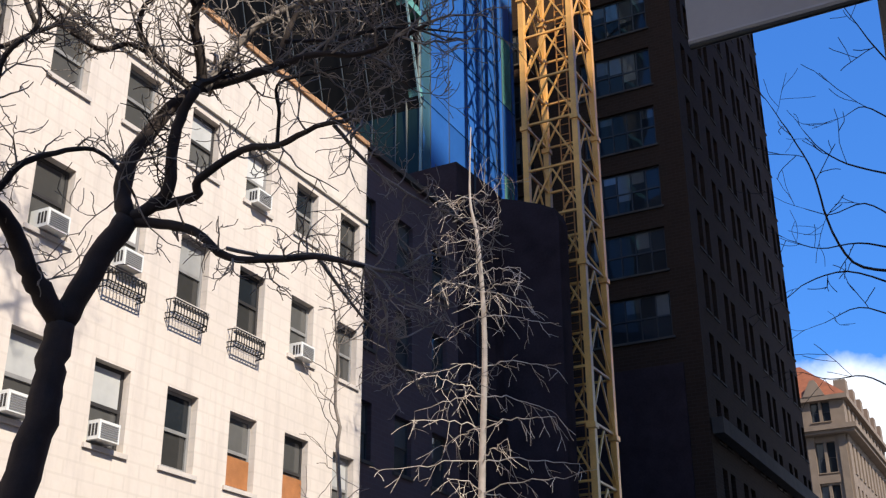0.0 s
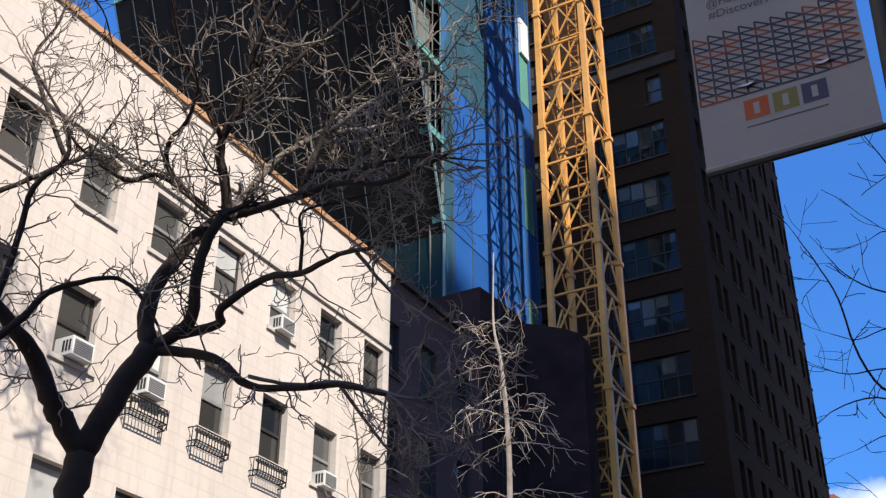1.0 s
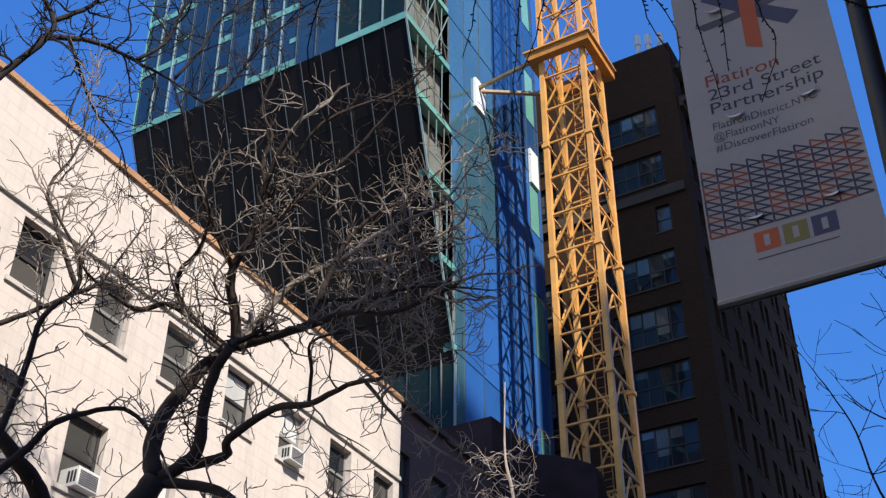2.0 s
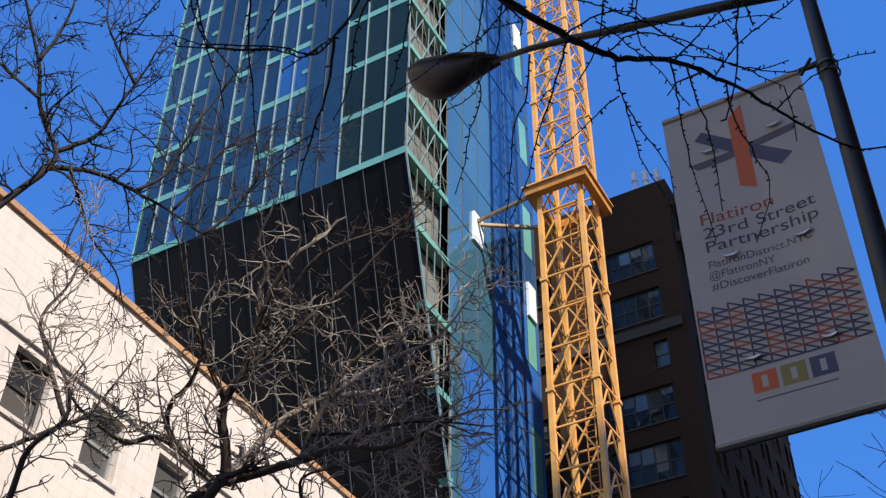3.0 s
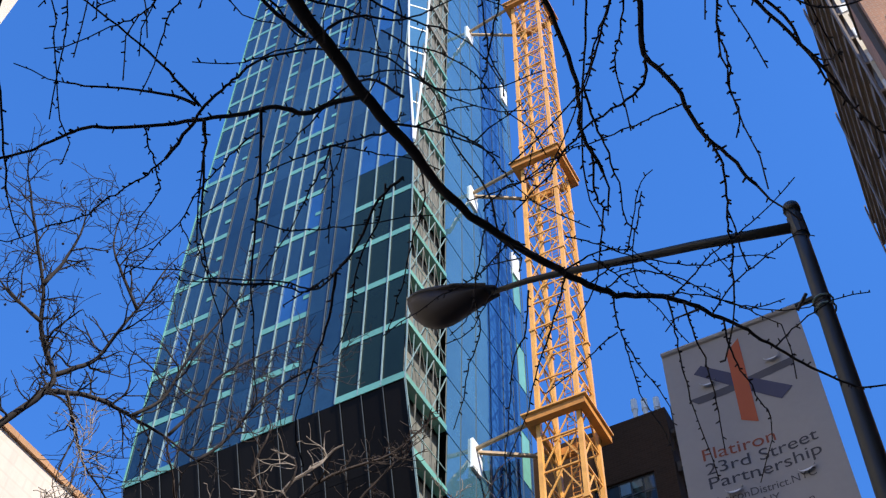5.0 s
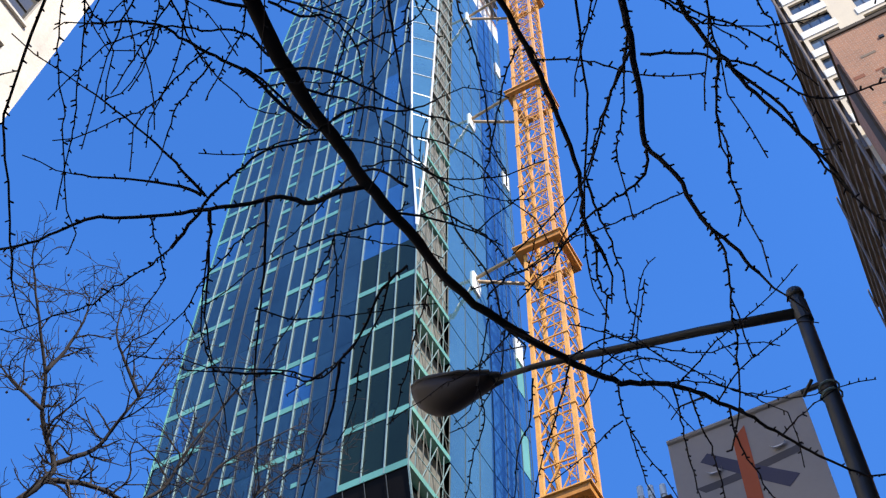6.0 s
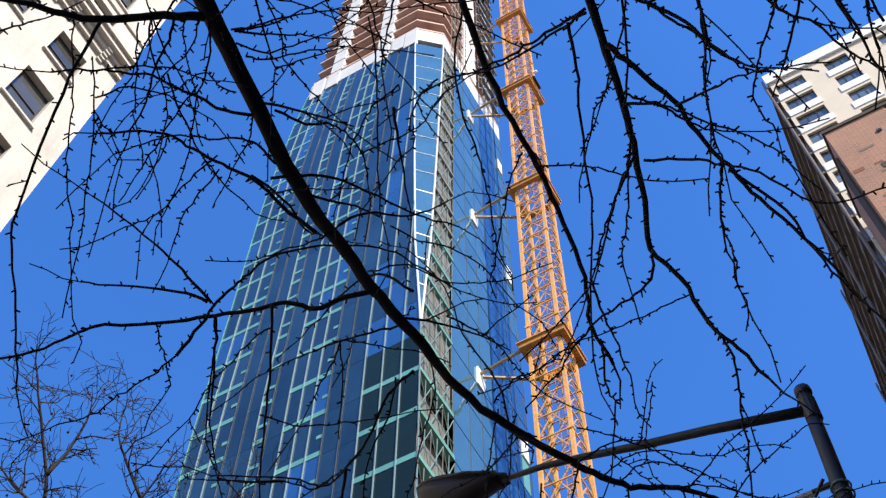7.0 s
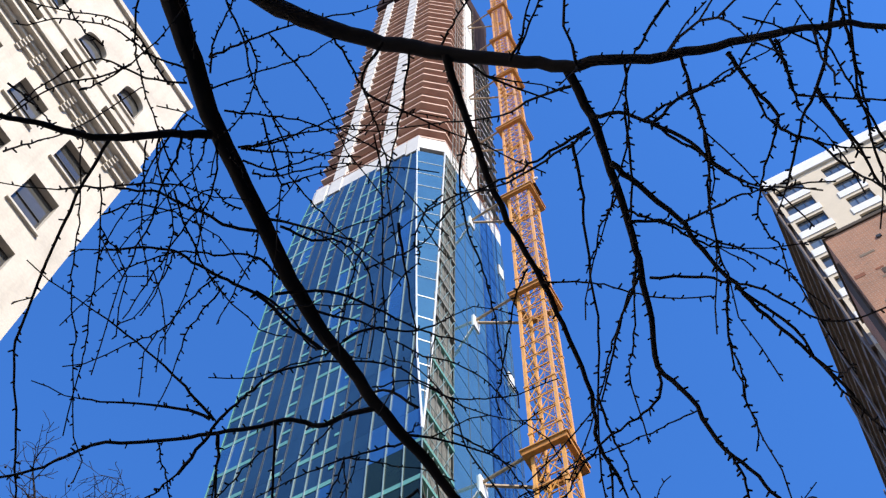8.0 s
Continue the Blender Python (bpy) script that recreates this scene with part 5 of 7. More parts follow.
def clothe(bag, rnd, line, rad, gap, lengths, r, depth, kink, up, spur=0.0, forks=3, start=0.15, ratio=0.62, tip=True):
    """Shoots along a limb."""
    s, total = 0.0, sum((b - a).length for a, b in zip(line, line[1:]))
    seglen = [(b - a).length for a, b in zip(line, line[1:])]
    pos = total * start + rnd.uniform(0, gap)
    while pos < total:
        acc, k = 0.0, 0
        while k < len(seglen) - 1 and acc + seglen[k] < pos:
            acc += seglen[k]
            k += 1
        p = line[k].lerp(line[k + 1], min(1.0, (pos - acc) / max(1e-6, seglen[k])))
        d = (line[k + 1] - line[k]).normalized()
        o = d.orthogonal().normalized()
        o.rotate(Matrix.Rotation(rnd.uniform(0, 2 * math.pi), 3, d))
        a = radians(rnd.uniform(35, 80))
        w = d * math.cos(a) + o * math.sin(a)
        sprig(bag, rnd, p, w, rnd.uniform(*lengths), min(r, rad[k] * 0.6), depth, kink, up, spur, forks, ratio)
        pos += gap * rnd.uniform(0.6, 1.4)
    if tip:
        sprig(bag, rnd, line[-1], line[-1] - line[-2], rnd.uniform(*lengths), rad[-1] * 0.9, depth, kink, up, spur, forks, ratio)


PLANE_LIMBS = {}
PLANE_LIMBS["trunk"] = (0.211, 0.158, [(-9.68, 8.68, 2.88), (-9.7, 8.66, 3.83), (-9.64, 8.72, 4.48), (-9.58, 8.79, 5.1), (-9.56, 8.81, 5.62), (-9.53, 8.84, 6.07)])
PLANE_LIMBS["limb_a"] = (0.141, 0.05, [(-9.53, 8.84, 6.07), (-9.6, 8.55, 6.37), (-9.61, 8.32, 6.59), (-9.64, 8.06, 6.94), (-9.68, 7.78, 7.17), (-9.8, 7.4, 7.48), (-9.91, 7.0, 8.07), (-9.97, 6.66, 8.89)])
PLANE_LIMBS["limb_b"] = (0.148, 0.137, [(-9.53, 8.84, 6.07), (-9.4, 8.98, 6.59), (-9.26, 9.13, 7.07), (-9.13, 9.26, 7.43)])
PLANE_LIMBS["limb_c"] = (0.113, 0.086, [(-9.13, 9.26, 7.43), (-9.27, 9.26, 7.86), (-9.27, 9.4, 8.42), (-9.12, 9.68, 9.04), (-8.93, 9.99, 9.54)])
PLANE_LIMBS["limb_d"] = (0.084, 0.058, [(-9.13, 9.26, 7.43), (-8.87, 9.34, 7.55), (-8.64, 9.39, 7.8), (-8.57, 9.29, 8.27), (-8.42, 9.26, 8.71), (-8.25, 9.26, 8.97)])
PLANE_LIMBS["limb_e"] = (0.063, 0.022, [(-8.95, 9.43, 7.61), (-8.34, 9.51, 7.65), (-8.09, 9.26, 7.7), (-7.51, 9.29, 7.95), (-6.99, 9.26, 7.86), (-6.46, 9.21, 7.93), (-5.94, 9.14, 7.84)])
PLANE_LIMBS["limb_f"] = (0.07, 0.022, [(-9.08, 9.3, 7.41), (-8.63, 9.44, 7.32), (-8.25, 9.5, 7.16), (-7.85, 9.56, 6.8), (-7.33, 9.7, 6.71), (-6.81, 9.82, 6.68), (-6.25, 9.94, 6.5)])
PLANE_LIMBS["limb_g"] = (0.063, 0.022, [(-8.89, 9.95, 9.5), (-8.32, 10.08, 9.56), (-7.72, 10.22, 9.67), (-7.23, 10.25, 9.69), (-6.62, 10.34, 9.56), (-6.01, 10.39, 9.67), (-5.64, 10.29, 9.67)])
PLANE_LIMBS["limb_s"] = (0.035, 0.011, [(-9.87, 7.1, 8.56), (-9.61, 7.35, 8.79), (-9.29, 7.66, 9.14), (-9.07, 7.82, 9.32), (-8.82, 8.01, 10.05)])
PLANE_LIMBS["limb_t"] = (0.032, 0.009, [(-9.3, 7.71, 9.22), (-9.52, 7.37, 10.03), (-9.6, 7.2, 10.52), (-9.44, 7.34, 11.14), (-9.4, 7.31, 11.95)])
PLANE_LIMBS["limb_l"] = (0.049, 0.014, [(-9.62, 7.44, 6.85), (-9.39, 7.62, 7.2), (-9.21, 7.72, 7.48), (-8.95, 7.92, 7.64), (-8.65, 8.15, 7.71), (-8.4, 8.31, 7.47), (-8.2, 8.4, 7.13)])
PLANE_LIMBS["limb_o"] = (0.042, 0.014, [(-9.52, 7.28, 7.08), (-9.34, 7.3, 7.93), (-9.2, 7.25, 8.58), (-8.94, 7.36, 8.86), (-8.84, 7.27, 9.23), (-9.04, 6.81, 9.85)])
PLANE_LIMBS["limb_h"] = (0.075, 0.03, [(-8.72, 9.9, 9.38), (-8.61, 9.68, 9.76), (-8.58, 9.51, 10.0), (-8.45, 9.36, 10.3), (-8.11, 9.3, 10.68), (-7.92, 9.12, 11.02), (-7.57, 8.93, 11.48), (-7.28, 8.86, 11.77)])
PLANE_LIMBS["limb_v"] = (0.034, 0.014, [(-8.28, 9.37, 10.7), (-7.89, 9.32, 11.26), (-7.54, 9.29, 11.72), (-7.19, 9.3, 12.12), (-6.76, 9.48, 12.39), (-6.33, 9.7, 12.61), (-5.85, 9.77, 12.97)])
PLANE_LIMBS["limb_w"] = (0.03, 0.012, [(-7.92, 9.26, 11.13), (-7.93, 9.06, 11.55), (-7.78, 9.01, 11.94), (-7.84, 8.81, 12.3), (-7.61, 8.72, 12.76)])
PLANE_LIMBS["limb_i"] = (0.062, 0.018, [(-8.69, 9.9, 9.41), (-8.5, 10.01, 9.81), (-8.24, 10.13, 10.25), (-7.97, 10.32, 10.58), (-7.69, 10.58, 10.83), (-7.31, 10.95, 11.0), (-6.86, 11.28, 11.24), (-6.38, 11.51, 11.59)])
PLANE_LIMBS["limb_j"] = (0.052, 0.014, [(-8.79, 9.83, 9.38), (-8.83, 9.51, 9.46), (-8.87, 9.17, 9.54), (-8.84, 8.84, 9.68), (-8.65, 8.64, 9.84), (-8.34, 8.56, 9.98), (-8.05, 8.37, 10.22), (-7.89, 8.05, 10.44)])
PLANE_LIMBS["limb_k"] = (0.04, 0.012, [(-9.04, 9.35, 9.68), (-9.04, 8.91, 9.63), (-9.12, 8.54, 9.36), (-9.09, 8.14, 9.28), (-9.02, 7.71, 9.24), (-8.89, 7.31, 9.23)])
PLANE_LIMBS["limb_n"] = (0.045, 0.014, [(-7.89, 10.3, 9.73), (-7.78, 10.3, 10.09), (-7.66, 10.32, 10.42), (-7.41, 10.31, 10.87), (-7.06, 10.4, 11.27), (-6.63, 10.6, 11.57), (-6.2, 10.71, 11.94)])
PLANE_LIMBS["limb_m"] = (0.04, 0.012, [(-8.48, 9.39, 10.24), (-8.4, 8.89, 10.49), (-8.29, 8.39, 10.73), (-8.14, 7.98, 10.91), (-7.92, 7.57, 11.13)])
PLANE_LIMBS["limb_p"] = (0.04, 0.012, [(-8.12, 9.31, 10.66), (-7.75, 9.46, 10.99), (-7.37, 9.55, 11.37), (-6.95, 9.65, 11.74), (-6.62, 9.68, 12.07), (-6.22, 9.7, 12.45)])
PLANE_LIMBS["limb_q"] = (0.036, 0.012, [(-7.36, 10.13, 10.43), (-6.99, 10.32, 10.84), (-6.62, 10.58, 11.16), (-6.23, 10.83, 11.47), (-5.77, 10.89, 12.0)])
PLANE_LIMBS["limb_r"] = (0.036, 0.012, [(-7.49, 10.48, 9.89), (-7.1, 10.83, 10.27), (-6.69, 11.27, 10.52), (-6.16, 11.85, 10.63)])
PLANE_LIMBS["limb_u"] = (0.03, 0.01, [(-7.71, 10.22, 10.01), (-7.39, 10.7, 10.19), (-7.04, 11.32, 10.18), (-6.82, 11.97, 9.98)])
PLANE_LIMBS["limb_x"] = (0.03, 0.01, [(-8.79, 9.84, 9.36), (-8.81, 9.38, 9.4), (-8.78, 8.97, 9.45), (-8.65, 8.54, 9.6), (-8.45, 8.15, 9.76)])
PLANE_LIMBS["limb_y"] = (0.028, 0.01, [(-8.14, 10.75, 8.84), (-8.08, 10.68, 9.3), (-8.08, 10.61, 9.69), (-7.7, 10.93, 9.93), (-7.22, 11.29, 10.16)])
PLANE_LIMBS["limb_z"] = (0.028, 0.01, [(-8.93, 10.86, 7.63), (-8.58, 11.36, 7.63), (-8.18, 11.8, 7.75), (-7.78, 12.3, 7.69), (-7.38, 12.82, 7.55), (-7.1, 13.27, 7.32)])
PLANE_LIMBS["limb_ea"] = (0.03, 0.01, [(-7.76, 11.98, 7.63), (-7.51, 12.74, 7.71), (-7.28, 13.29, 8.13), (-7.07, 14.0, 8.16)])
PLANE_LIMBS["limb_eb"] = (0.028, 0.01, [(-7.56, 11.18, 9.23), (-7.49, 12.07, 8.97), (-7.27, 12.93, 8.84), (-7.07, 13.66, 8.83)])
PLANE_LIMBS["limb_ec"] = (0.026, 0.009, [(-8.12, 11.72, 7.69), (-8.01, 12.7, 7.13), (-7.9, 13.43, 7.01), (-7.49, 14.09, 7.47)])
PLANE_LIMBS["limb_ed"] = (0.024, 0.009, [(-7.64, 12.08, 7.58), (-7.72, 12.81, 7.28), (-8.0, 13.44, 6.86), (-7.96, 14.18, 6.56)])
FAR_LIMBS = {}
FAR_LIMBS["limb_a"] = (0.062, 0.016, [(-11.93, 7.35, 13.14), (-11.69, 7.52, 13.72), (-11.27, 7.73, 14.41), (-11.27, 7.75, 14.81), (-11.34, 7.27, 15.43), (-11.26, 6.97, 16.04), (-11.19, 6.36, 16.76), (-11.09, 5.8, 17.41)])
FAR_LIMBS["limb_b"] = (0.05, 0.014, [(-11.5, 7.93, 14.71), (-11.36, 8.28, 14.92), (-11.2, 8.7, 15.08), (-11.06, 9.23, 15.14), (-10.86, 9.86, 15.15), (-10.67, 10.55, 15.08)])
FAR_LIMBS["limb_c"] = (0.045, 0.013, [(-11.37, 7.83, 14.89), (-11.17, 8.06, 15.21), (-11.01, 8.23, 15.53), (-10.7, 8.21, 16.06), (-10.49, 8.24, 16.47), (-10.03, 8.14, 17.1)])
FAR_LIMBS["limb_d"] = (0.034, 0.011, [(-11.22, 7.15, 15.39), (-11.52, 6.93, 15.72), (-11.8, 6.7, 16.06), (-12.07, 6.28, 16.48)])
FAR_LIMBS["limb_e"] = (0.034, 0.011, [(-11.0, 6.79, 15.75), (-10.85, 6.84, 16.29), (-10.67, 6.8, 16.88), (-10.66, 6.73, 17.35)])
FAR_LIMBS["limb_f"] = (0.03, 0.01, [(-10.09, 7.91, 15.86), (-10.24, 7.51, 16.41), (-10.36, 7.27, 16.88), (-10.36, 7.16, 17.36)])
FAR_LIMBS["limb_g"] = (0.034, 0.011, [(-10.69, 8.97, 14.74), (-10.45, 9.27, 15.28), (-10.17, 9.27, 16.01), (-9.8, 9.33, 16.74), (-9.39, 9.38, 17.46)])
FAR_LIMBS["limb_h"] = (0.03, 0.01, [(-10.36, 9.51, 14.63), (-10.08, 9.68, 15.28), (-9.87, 9.75, 15.91), (-9.55, 10.04, 16.45), (-8.96, 10.4, 17.08)])
FAR_LIMBS["limb_i"] = (0.03, 0.01, [(-11.3, 8.13, 14.77), (-11.53, 8.69, 14.57), (-11.74, 9.22, 14.39), (-11.79, 9.9, 14.23), (-12.01, 10.41, 14.0)])
FAR_LIMBS["limb_j"] = (0.03, 0.01, [(-10.14, 10.03, 14.42), (-9.83, 10.22, 14.88), (-9.42, 10.27, 15.5), (-9.04, 10.42, 15.99), (-8.58, 10.68, 16.43)])
RIGHT_LIMBS = {}
RIGHT_LIMBS["limb_a"] = (0.018, 0.005, [(-1.18, 13.04, 6.55), (-1.63, 12.98, 6.74), (-1.82, 12.82, 7.24), (-1.87, 12.64, 7.76), (-2.03, 12.44, 8.22), (-2.18, 12.3, 8.57)])
RIGHT_LIMBS["limb_b"] = (0.012, 0.004, [(-1.13, 12.95, 6.79), (-1.54, 12.95, 6.95), (-1.98, 12.99, 6.99), (-2.31, 12.97, 7.16)])
RIGHT_LIMBS["limb_c"] = (0.012, 0.004, [(-1.21, 13.09, 6.42), (-1.72, 13.04, 6.67), (-2.18, 13.09, 6.64), (-2.44, 13.2, 6.54)])
RIGHT_LIMBS["limb_d"] = (0.01, 0.004, [(-0.75, 12.15, 8.52), (-0.95, 12.03, 8.89), (-1.08, 11.96, 9.18), (-1.23, 11.85, 9.51)])
RIGHT_LIMBS["limb_e"] = (0.01, 0.004, [(-0.86, 12.4, 8.05), (-1.18, 12.39, 8.34), (-1.42, 12.52, 8.35)])
RIGHT_LIMBS["limb_f"] = (0.012, 0.004, [(-0.98, 12.65, 7.53), (-1.48, 12.59, 7.78), (-1.75, 12.54, 8.03), (-1.9, 12.49, 8.29)])
RIGHT_LIMBS["limb_g"] = (0.01, 0.004, [(-1.43, 13.42, 5.32), (-1.76, 13.42, 5.54), (-2.14, 13.47, 5.57), (-2.44, 13.48, 5.7)])
RIGHT_LIMBS["limb_h"] = (0.01, 0.004, [(-1.28, 13.2, 6.09), (-1.68, 13.24, 6.29), (-2.09, 13.37, 6.22)])
RIGHT_LIMBS["limb_i"] = (0.01, 0.004, [(-1.07, 12.84, 7.09), (-1.39, 12.8, 7.35), (-1.78, 12.87, 7.33), (-2.06, 12.88, 7.47)])
GINKGO_LIMBS = {}
GINKGO_LIMBS["limb_a"] = (0.047, 0.0155, [(-1.15, -0.03, 5.96), (-1.22, 0.14, 5.93), (-1.27, 0.34, 5.89), (-1.32, 0.57, 5.83), (-1.34, 0.85, 5.76), (-1.35, 1.15, 5.67), (-1.34, 1.37, 5.59), (-1.3, 1.56, 5.52), (-1.26, 1.74, 5.43), (-1.21, 1.98, 5.4), (-1.22, 2.23, 5.46), (-1.15, 2.52, 5.51), (-1.04, 2.88, 5.63)])
GINKGO_LIMBS["limb_b"] = (0.034, 0.008, [(-1.01, 0.15, 5.79), (-0.9, 0.33, 5.72), (-0.78, 0.47, 5.65), (-0.61, 0.62, 5.58), (-0.44, 0.73, 5.5), (-0.27, 0.83, 5.41), (-0.12, 0.91, 5.32), (-0.02, 0.93, 5.26), (0.16, 1.0, 5.21), (0.33, 1.04, 5.16), (0.48, 1.07, 5.1), (0.62, 1.11, 5.03), (0.73, 1.17, 4.96)])
GINKGO_LIMBS["limb_c"] = (0.015, 0.005, [(-0.12, 0.92, 5.32), (-0.12, 1.07, 5.26), (-0.14, 1.23, 5.2), (-0.17, 1.39, 5.12), (-0.2, 1.51, 5.06), (-0.23, 1.63, 4.99), (-0.28, 1.74, 4.91), (-0.23, 1.84, 4.84), (-0.22, 1.96, 4.76), (-0.17, 2.05, 4.69), (-0.13, 2.13, 4.62)])
GINKGO_LIMBS["limb_d"] = (0.01, 0.0045, [(-0.13, 1.2, 5.17), (-0.09, 1.29, 5.14), (-0.03, 1.42, 5.08), (-0.01, 1.52, 5.03), (0.03, 1.64, 4.96), (0.07, 1.74, 4.89), (0.13, 1.87, 4.81), (0.18, 1.99, 4.72)])
GINKGO_LIMBS["limb_e"] = (0.014, 0.006, [(-0.44, 0.73, 5.48), (-0.47, 0.87, 5.47), (-0.5, 1.07, 5.43), (-0.52, 1.29, 5.37), (-0.51, 1.51, 5.31), (-0.52, 1.7, 5.24), (-0.54, 1.88, 5.17), (-0.59, 2.02, 5.1), (-0.58, 2.15, 5.04)])
GINKGO_LIMBS["limb_f"] = (0.016, 0.008, [(-1.33, 0.63, 5.75), (-1.46, 0.53, 5.68), (-1.58, 0.45, 5.61), (-1.66, 0.37, 5.55), (-1.72, 0.27, 5.49), (-1.78, 0.19, 5.43), (-1.82, 0.12, 5.37)])
GINKGO_LIMBS["limb_g"] = (0.0062, 0.0035, [(-1.59, 0.45, 5.62), (-1.72, 0.52, 5.53), (-1.88, 0.63, 5.4), (-2.04, 0.77, 5.25), (-2.1, 0.83, 5.17), (-2.18, 1.03, 5.03), (-2.26, 1.21, 4.88)])
GINKGO_LIMBS["limb_h"] = (0.011, 0.005, [(-1.26, 1.71, 5.44), (-1.37, 1.68, 5.43), (-1.49, 1.66, 5.42), (-1.56, 1.6, 5.43), (-1.7, 1.55, 5.41), (-1.81, 1.5, 5.4), (-1.94, 1.45, 5.38), (-2.14, 1.32, 5.33), (-2.23, 1.29, 5.32), (-2.35, 1.27, 5.27), (-2.48, 1.21, 5.22)])
GINKGO_LIMBS["twig_a1"] = (0.0068, 0.003, [(-0.12, 1.04, 5.18), (-0.02, 1.08, 5.15), (0.03, 1.13, 5.12), (0.12, 1.1, 5.11), (0.23, 1.1, 5.09), (0.3, 1.09, 5.07), (0.37, 1.04, 5.06)])
GINKGO_LIMBS["twig_a2"] = (0.0068, 0.003, [(0.03, 1.14, 5.15), (0.1, 1.22, 5.08), (0.15, 1.32, 5.01), (0.21, 1.38, 4.94)])
GINKGO_LIMBS["twig_a3"] = (0.0068, 0.003, [(0.31, 1.06, 5.16), (0.32, 1.14, 5.12), (0.35, 1.25, 5.06), (0.34, 1.29, 5.02), (0.4, 1.35, 4.98), (0.47, 1.47, 4.89), (0.52, 1.55, 4.83)])
GINKGO_LIMBS["twig_a4"] = (0.0068, 0.003, [(0.64, 1.03, 5.13), (0.57, 1.13, 5.09), (0.48, 1.23, 5.04), (0.4, 1.29, 5.01), (0.31, 1.39, 4.96), (0.27, 1.42, 4.92)])
GINKGO_LIMBS["twig_a5"] = (0.0068, 0.003, [(0.48, 1.25, 5.08), (0.49, 1.35, 5.0), (0.5, 1.47, 4.91), (0.51, 1.56, 4.83)])
GINKGO_LIMBS["twig_b1"] = (0.0048, 0.0026, [(0.67, 1.05, 5.12), (0.61, 1.18, 5.06), (0.56, 1.31, 4.99), (0.53, 1.43, 4.91), (0.5, 1.55, 4.83)])
GINKGO_LIMBS["twig_b2"] = (0.0048, 0.0026, [(0.43, 1.08, 5.15), (0.43, 1.16, 5.09), (0.42, 1.23, 5.04), (0.53, 1.28, 4.98), (0.63, 1.33, 4.91)])
GINKGO_LIMBS["twig_b3"] = (0.0048, 0.0026, [(0.19, 1.01, 5.18), (0.17, 1.12, 5.13), (0.14, 1.25, 5.05), (0.08, 1.36, 4.98), (0.03, 1.48, 4.9)])
GINKGO_LIMBS["twig_b4"] = (0.0048, 0.0026, [(-0.2, 1.49, 5.0), (-0.3, 1.55, 4.92), (-0.38, 1.62, 4.84), (-0.45, 1.68, 4.76)])
GINKGO_LIMBS["twig_b5"] = (0.0048, 0.0026, [(-0.18, 1.51, 4.99), (-0.06, 1.56, 4.96), (0.02, 1.6, 4.92), (0.1, 1.65, 4.87), (0.17, 1.74, 4.8), (0.26, 1.78, 4.75), (0.39, 1.78, 4.72)])
GINKGO_LIMBS["twig_b6"] = (0.0048, 0.0026, [(0.02, 1.61, 4.95), (-0.03, 1.67, 4.88), (-0.07, 1.76, 4.79), (-0.09, 1.86, 4.69)])
GINKGO_LIMBS["twig_b7"] = (0.0048, 0.0026, [(-0.27, 1.73, 4.87), (-0.31, 1.78, 4.81), (-0.39, 1.79, 4.77), (-0.5, 1.79, 4.73), (-0.59, 1.81, 4.68), (-0.66, 1.83, 4.62)])
GINKGO_LIMBS["twig_b8"] = (0.0048, 0.0026, [(-0.03, 1.42, 5.04), (0.11, 1.4, 4.99), (0.2, 1.39, 4.94)])
GINKGO_LIMBS["twig_c1"] = (0.0052, 0.0026, [(-0.2, 1.08, 5.16), (-0.24, 1.21, 5.15), (-0.3, 1.36, 5.12), (-0.38, 1.58, 5.05), (-0.47, 1.75, 4.98), (-0.56, 1.92, 4.91), (-0.61, 2.05, 4.86)])
GINKGO_LIMBS["twig_c2"] = (0.0052, 0.0026, [(-0.13, 0.94, 5.2), (-0.24, 0.94, 5.27), (-0.37, 0.95, 5.32), (-0.53, 0.9, 5.38)])
GINKGO_LIMBS["twig_c3"] = (0.0052, 0.0026, [(-0.14, 1.08, 5.16), (-0.27, 1.11, 5.21), (-0.44, 1.13, 5.26), (-0.56, 1.13, 5.31)])
GINKGO_LIMBS["twig_c4"] = (0.0052, 0.0026, [(-0.16, 1.35, 5.06), (-0.07, 1.43, 5.11), (-0.0, 1.55, 5.13), (0.08, 1.63, 5.16)])
GINKGO_LIMBS["twig_c5"] = (0.0052, 0.0026, [(0.23, 0.86, 5.23), (0.13, 0.93, 5.28), (0.07, 0.99, 5.33), (-0.03, 1.1, 5.37)])
GINKGO_LIMBS["twig_c6"] = (0.0052, 0.0026, [(-0.25, 0.79, 5.23), (-0.19, 0.76, 5.35), (-0.1, 0.68, 5.47)])
GINKGO_LIMBS["twig_c7"] = (0.0052, 0.0026, [(-0.55, 0.56, 5.24), (-0.68, 0.65, 5.27), (-0.61, 0.8, 5.32), (-0.53, 0.94, 5.37)])
GINKGO_LIMBS["twig_d1"] = (0.0066, 0.0032, [(-1.93, 1.5, 5.22), (-1.82, 1.47, 5.3), (-1.77, 1.45, 5.35), (-1.69, 1.44, 5.41), (-1.63, 1.44, 5.45), (-1.54, 1.44, 5.5), (-1.37, 1.51, 5.55), (-1.21, 1.63, 5.58), (-1.13, 1.74, 5.57), (-1.03, 1.9, 5.53)])
GINKGO_LIMBS["twig_d2"] = (0.0066, 0.0032, [(-1.77, 1.42, 5.34), (-1.85, 1.34, 5.36), (-2.01, 1.22, 5.35), (-2.12, 1.14, 5.35)])
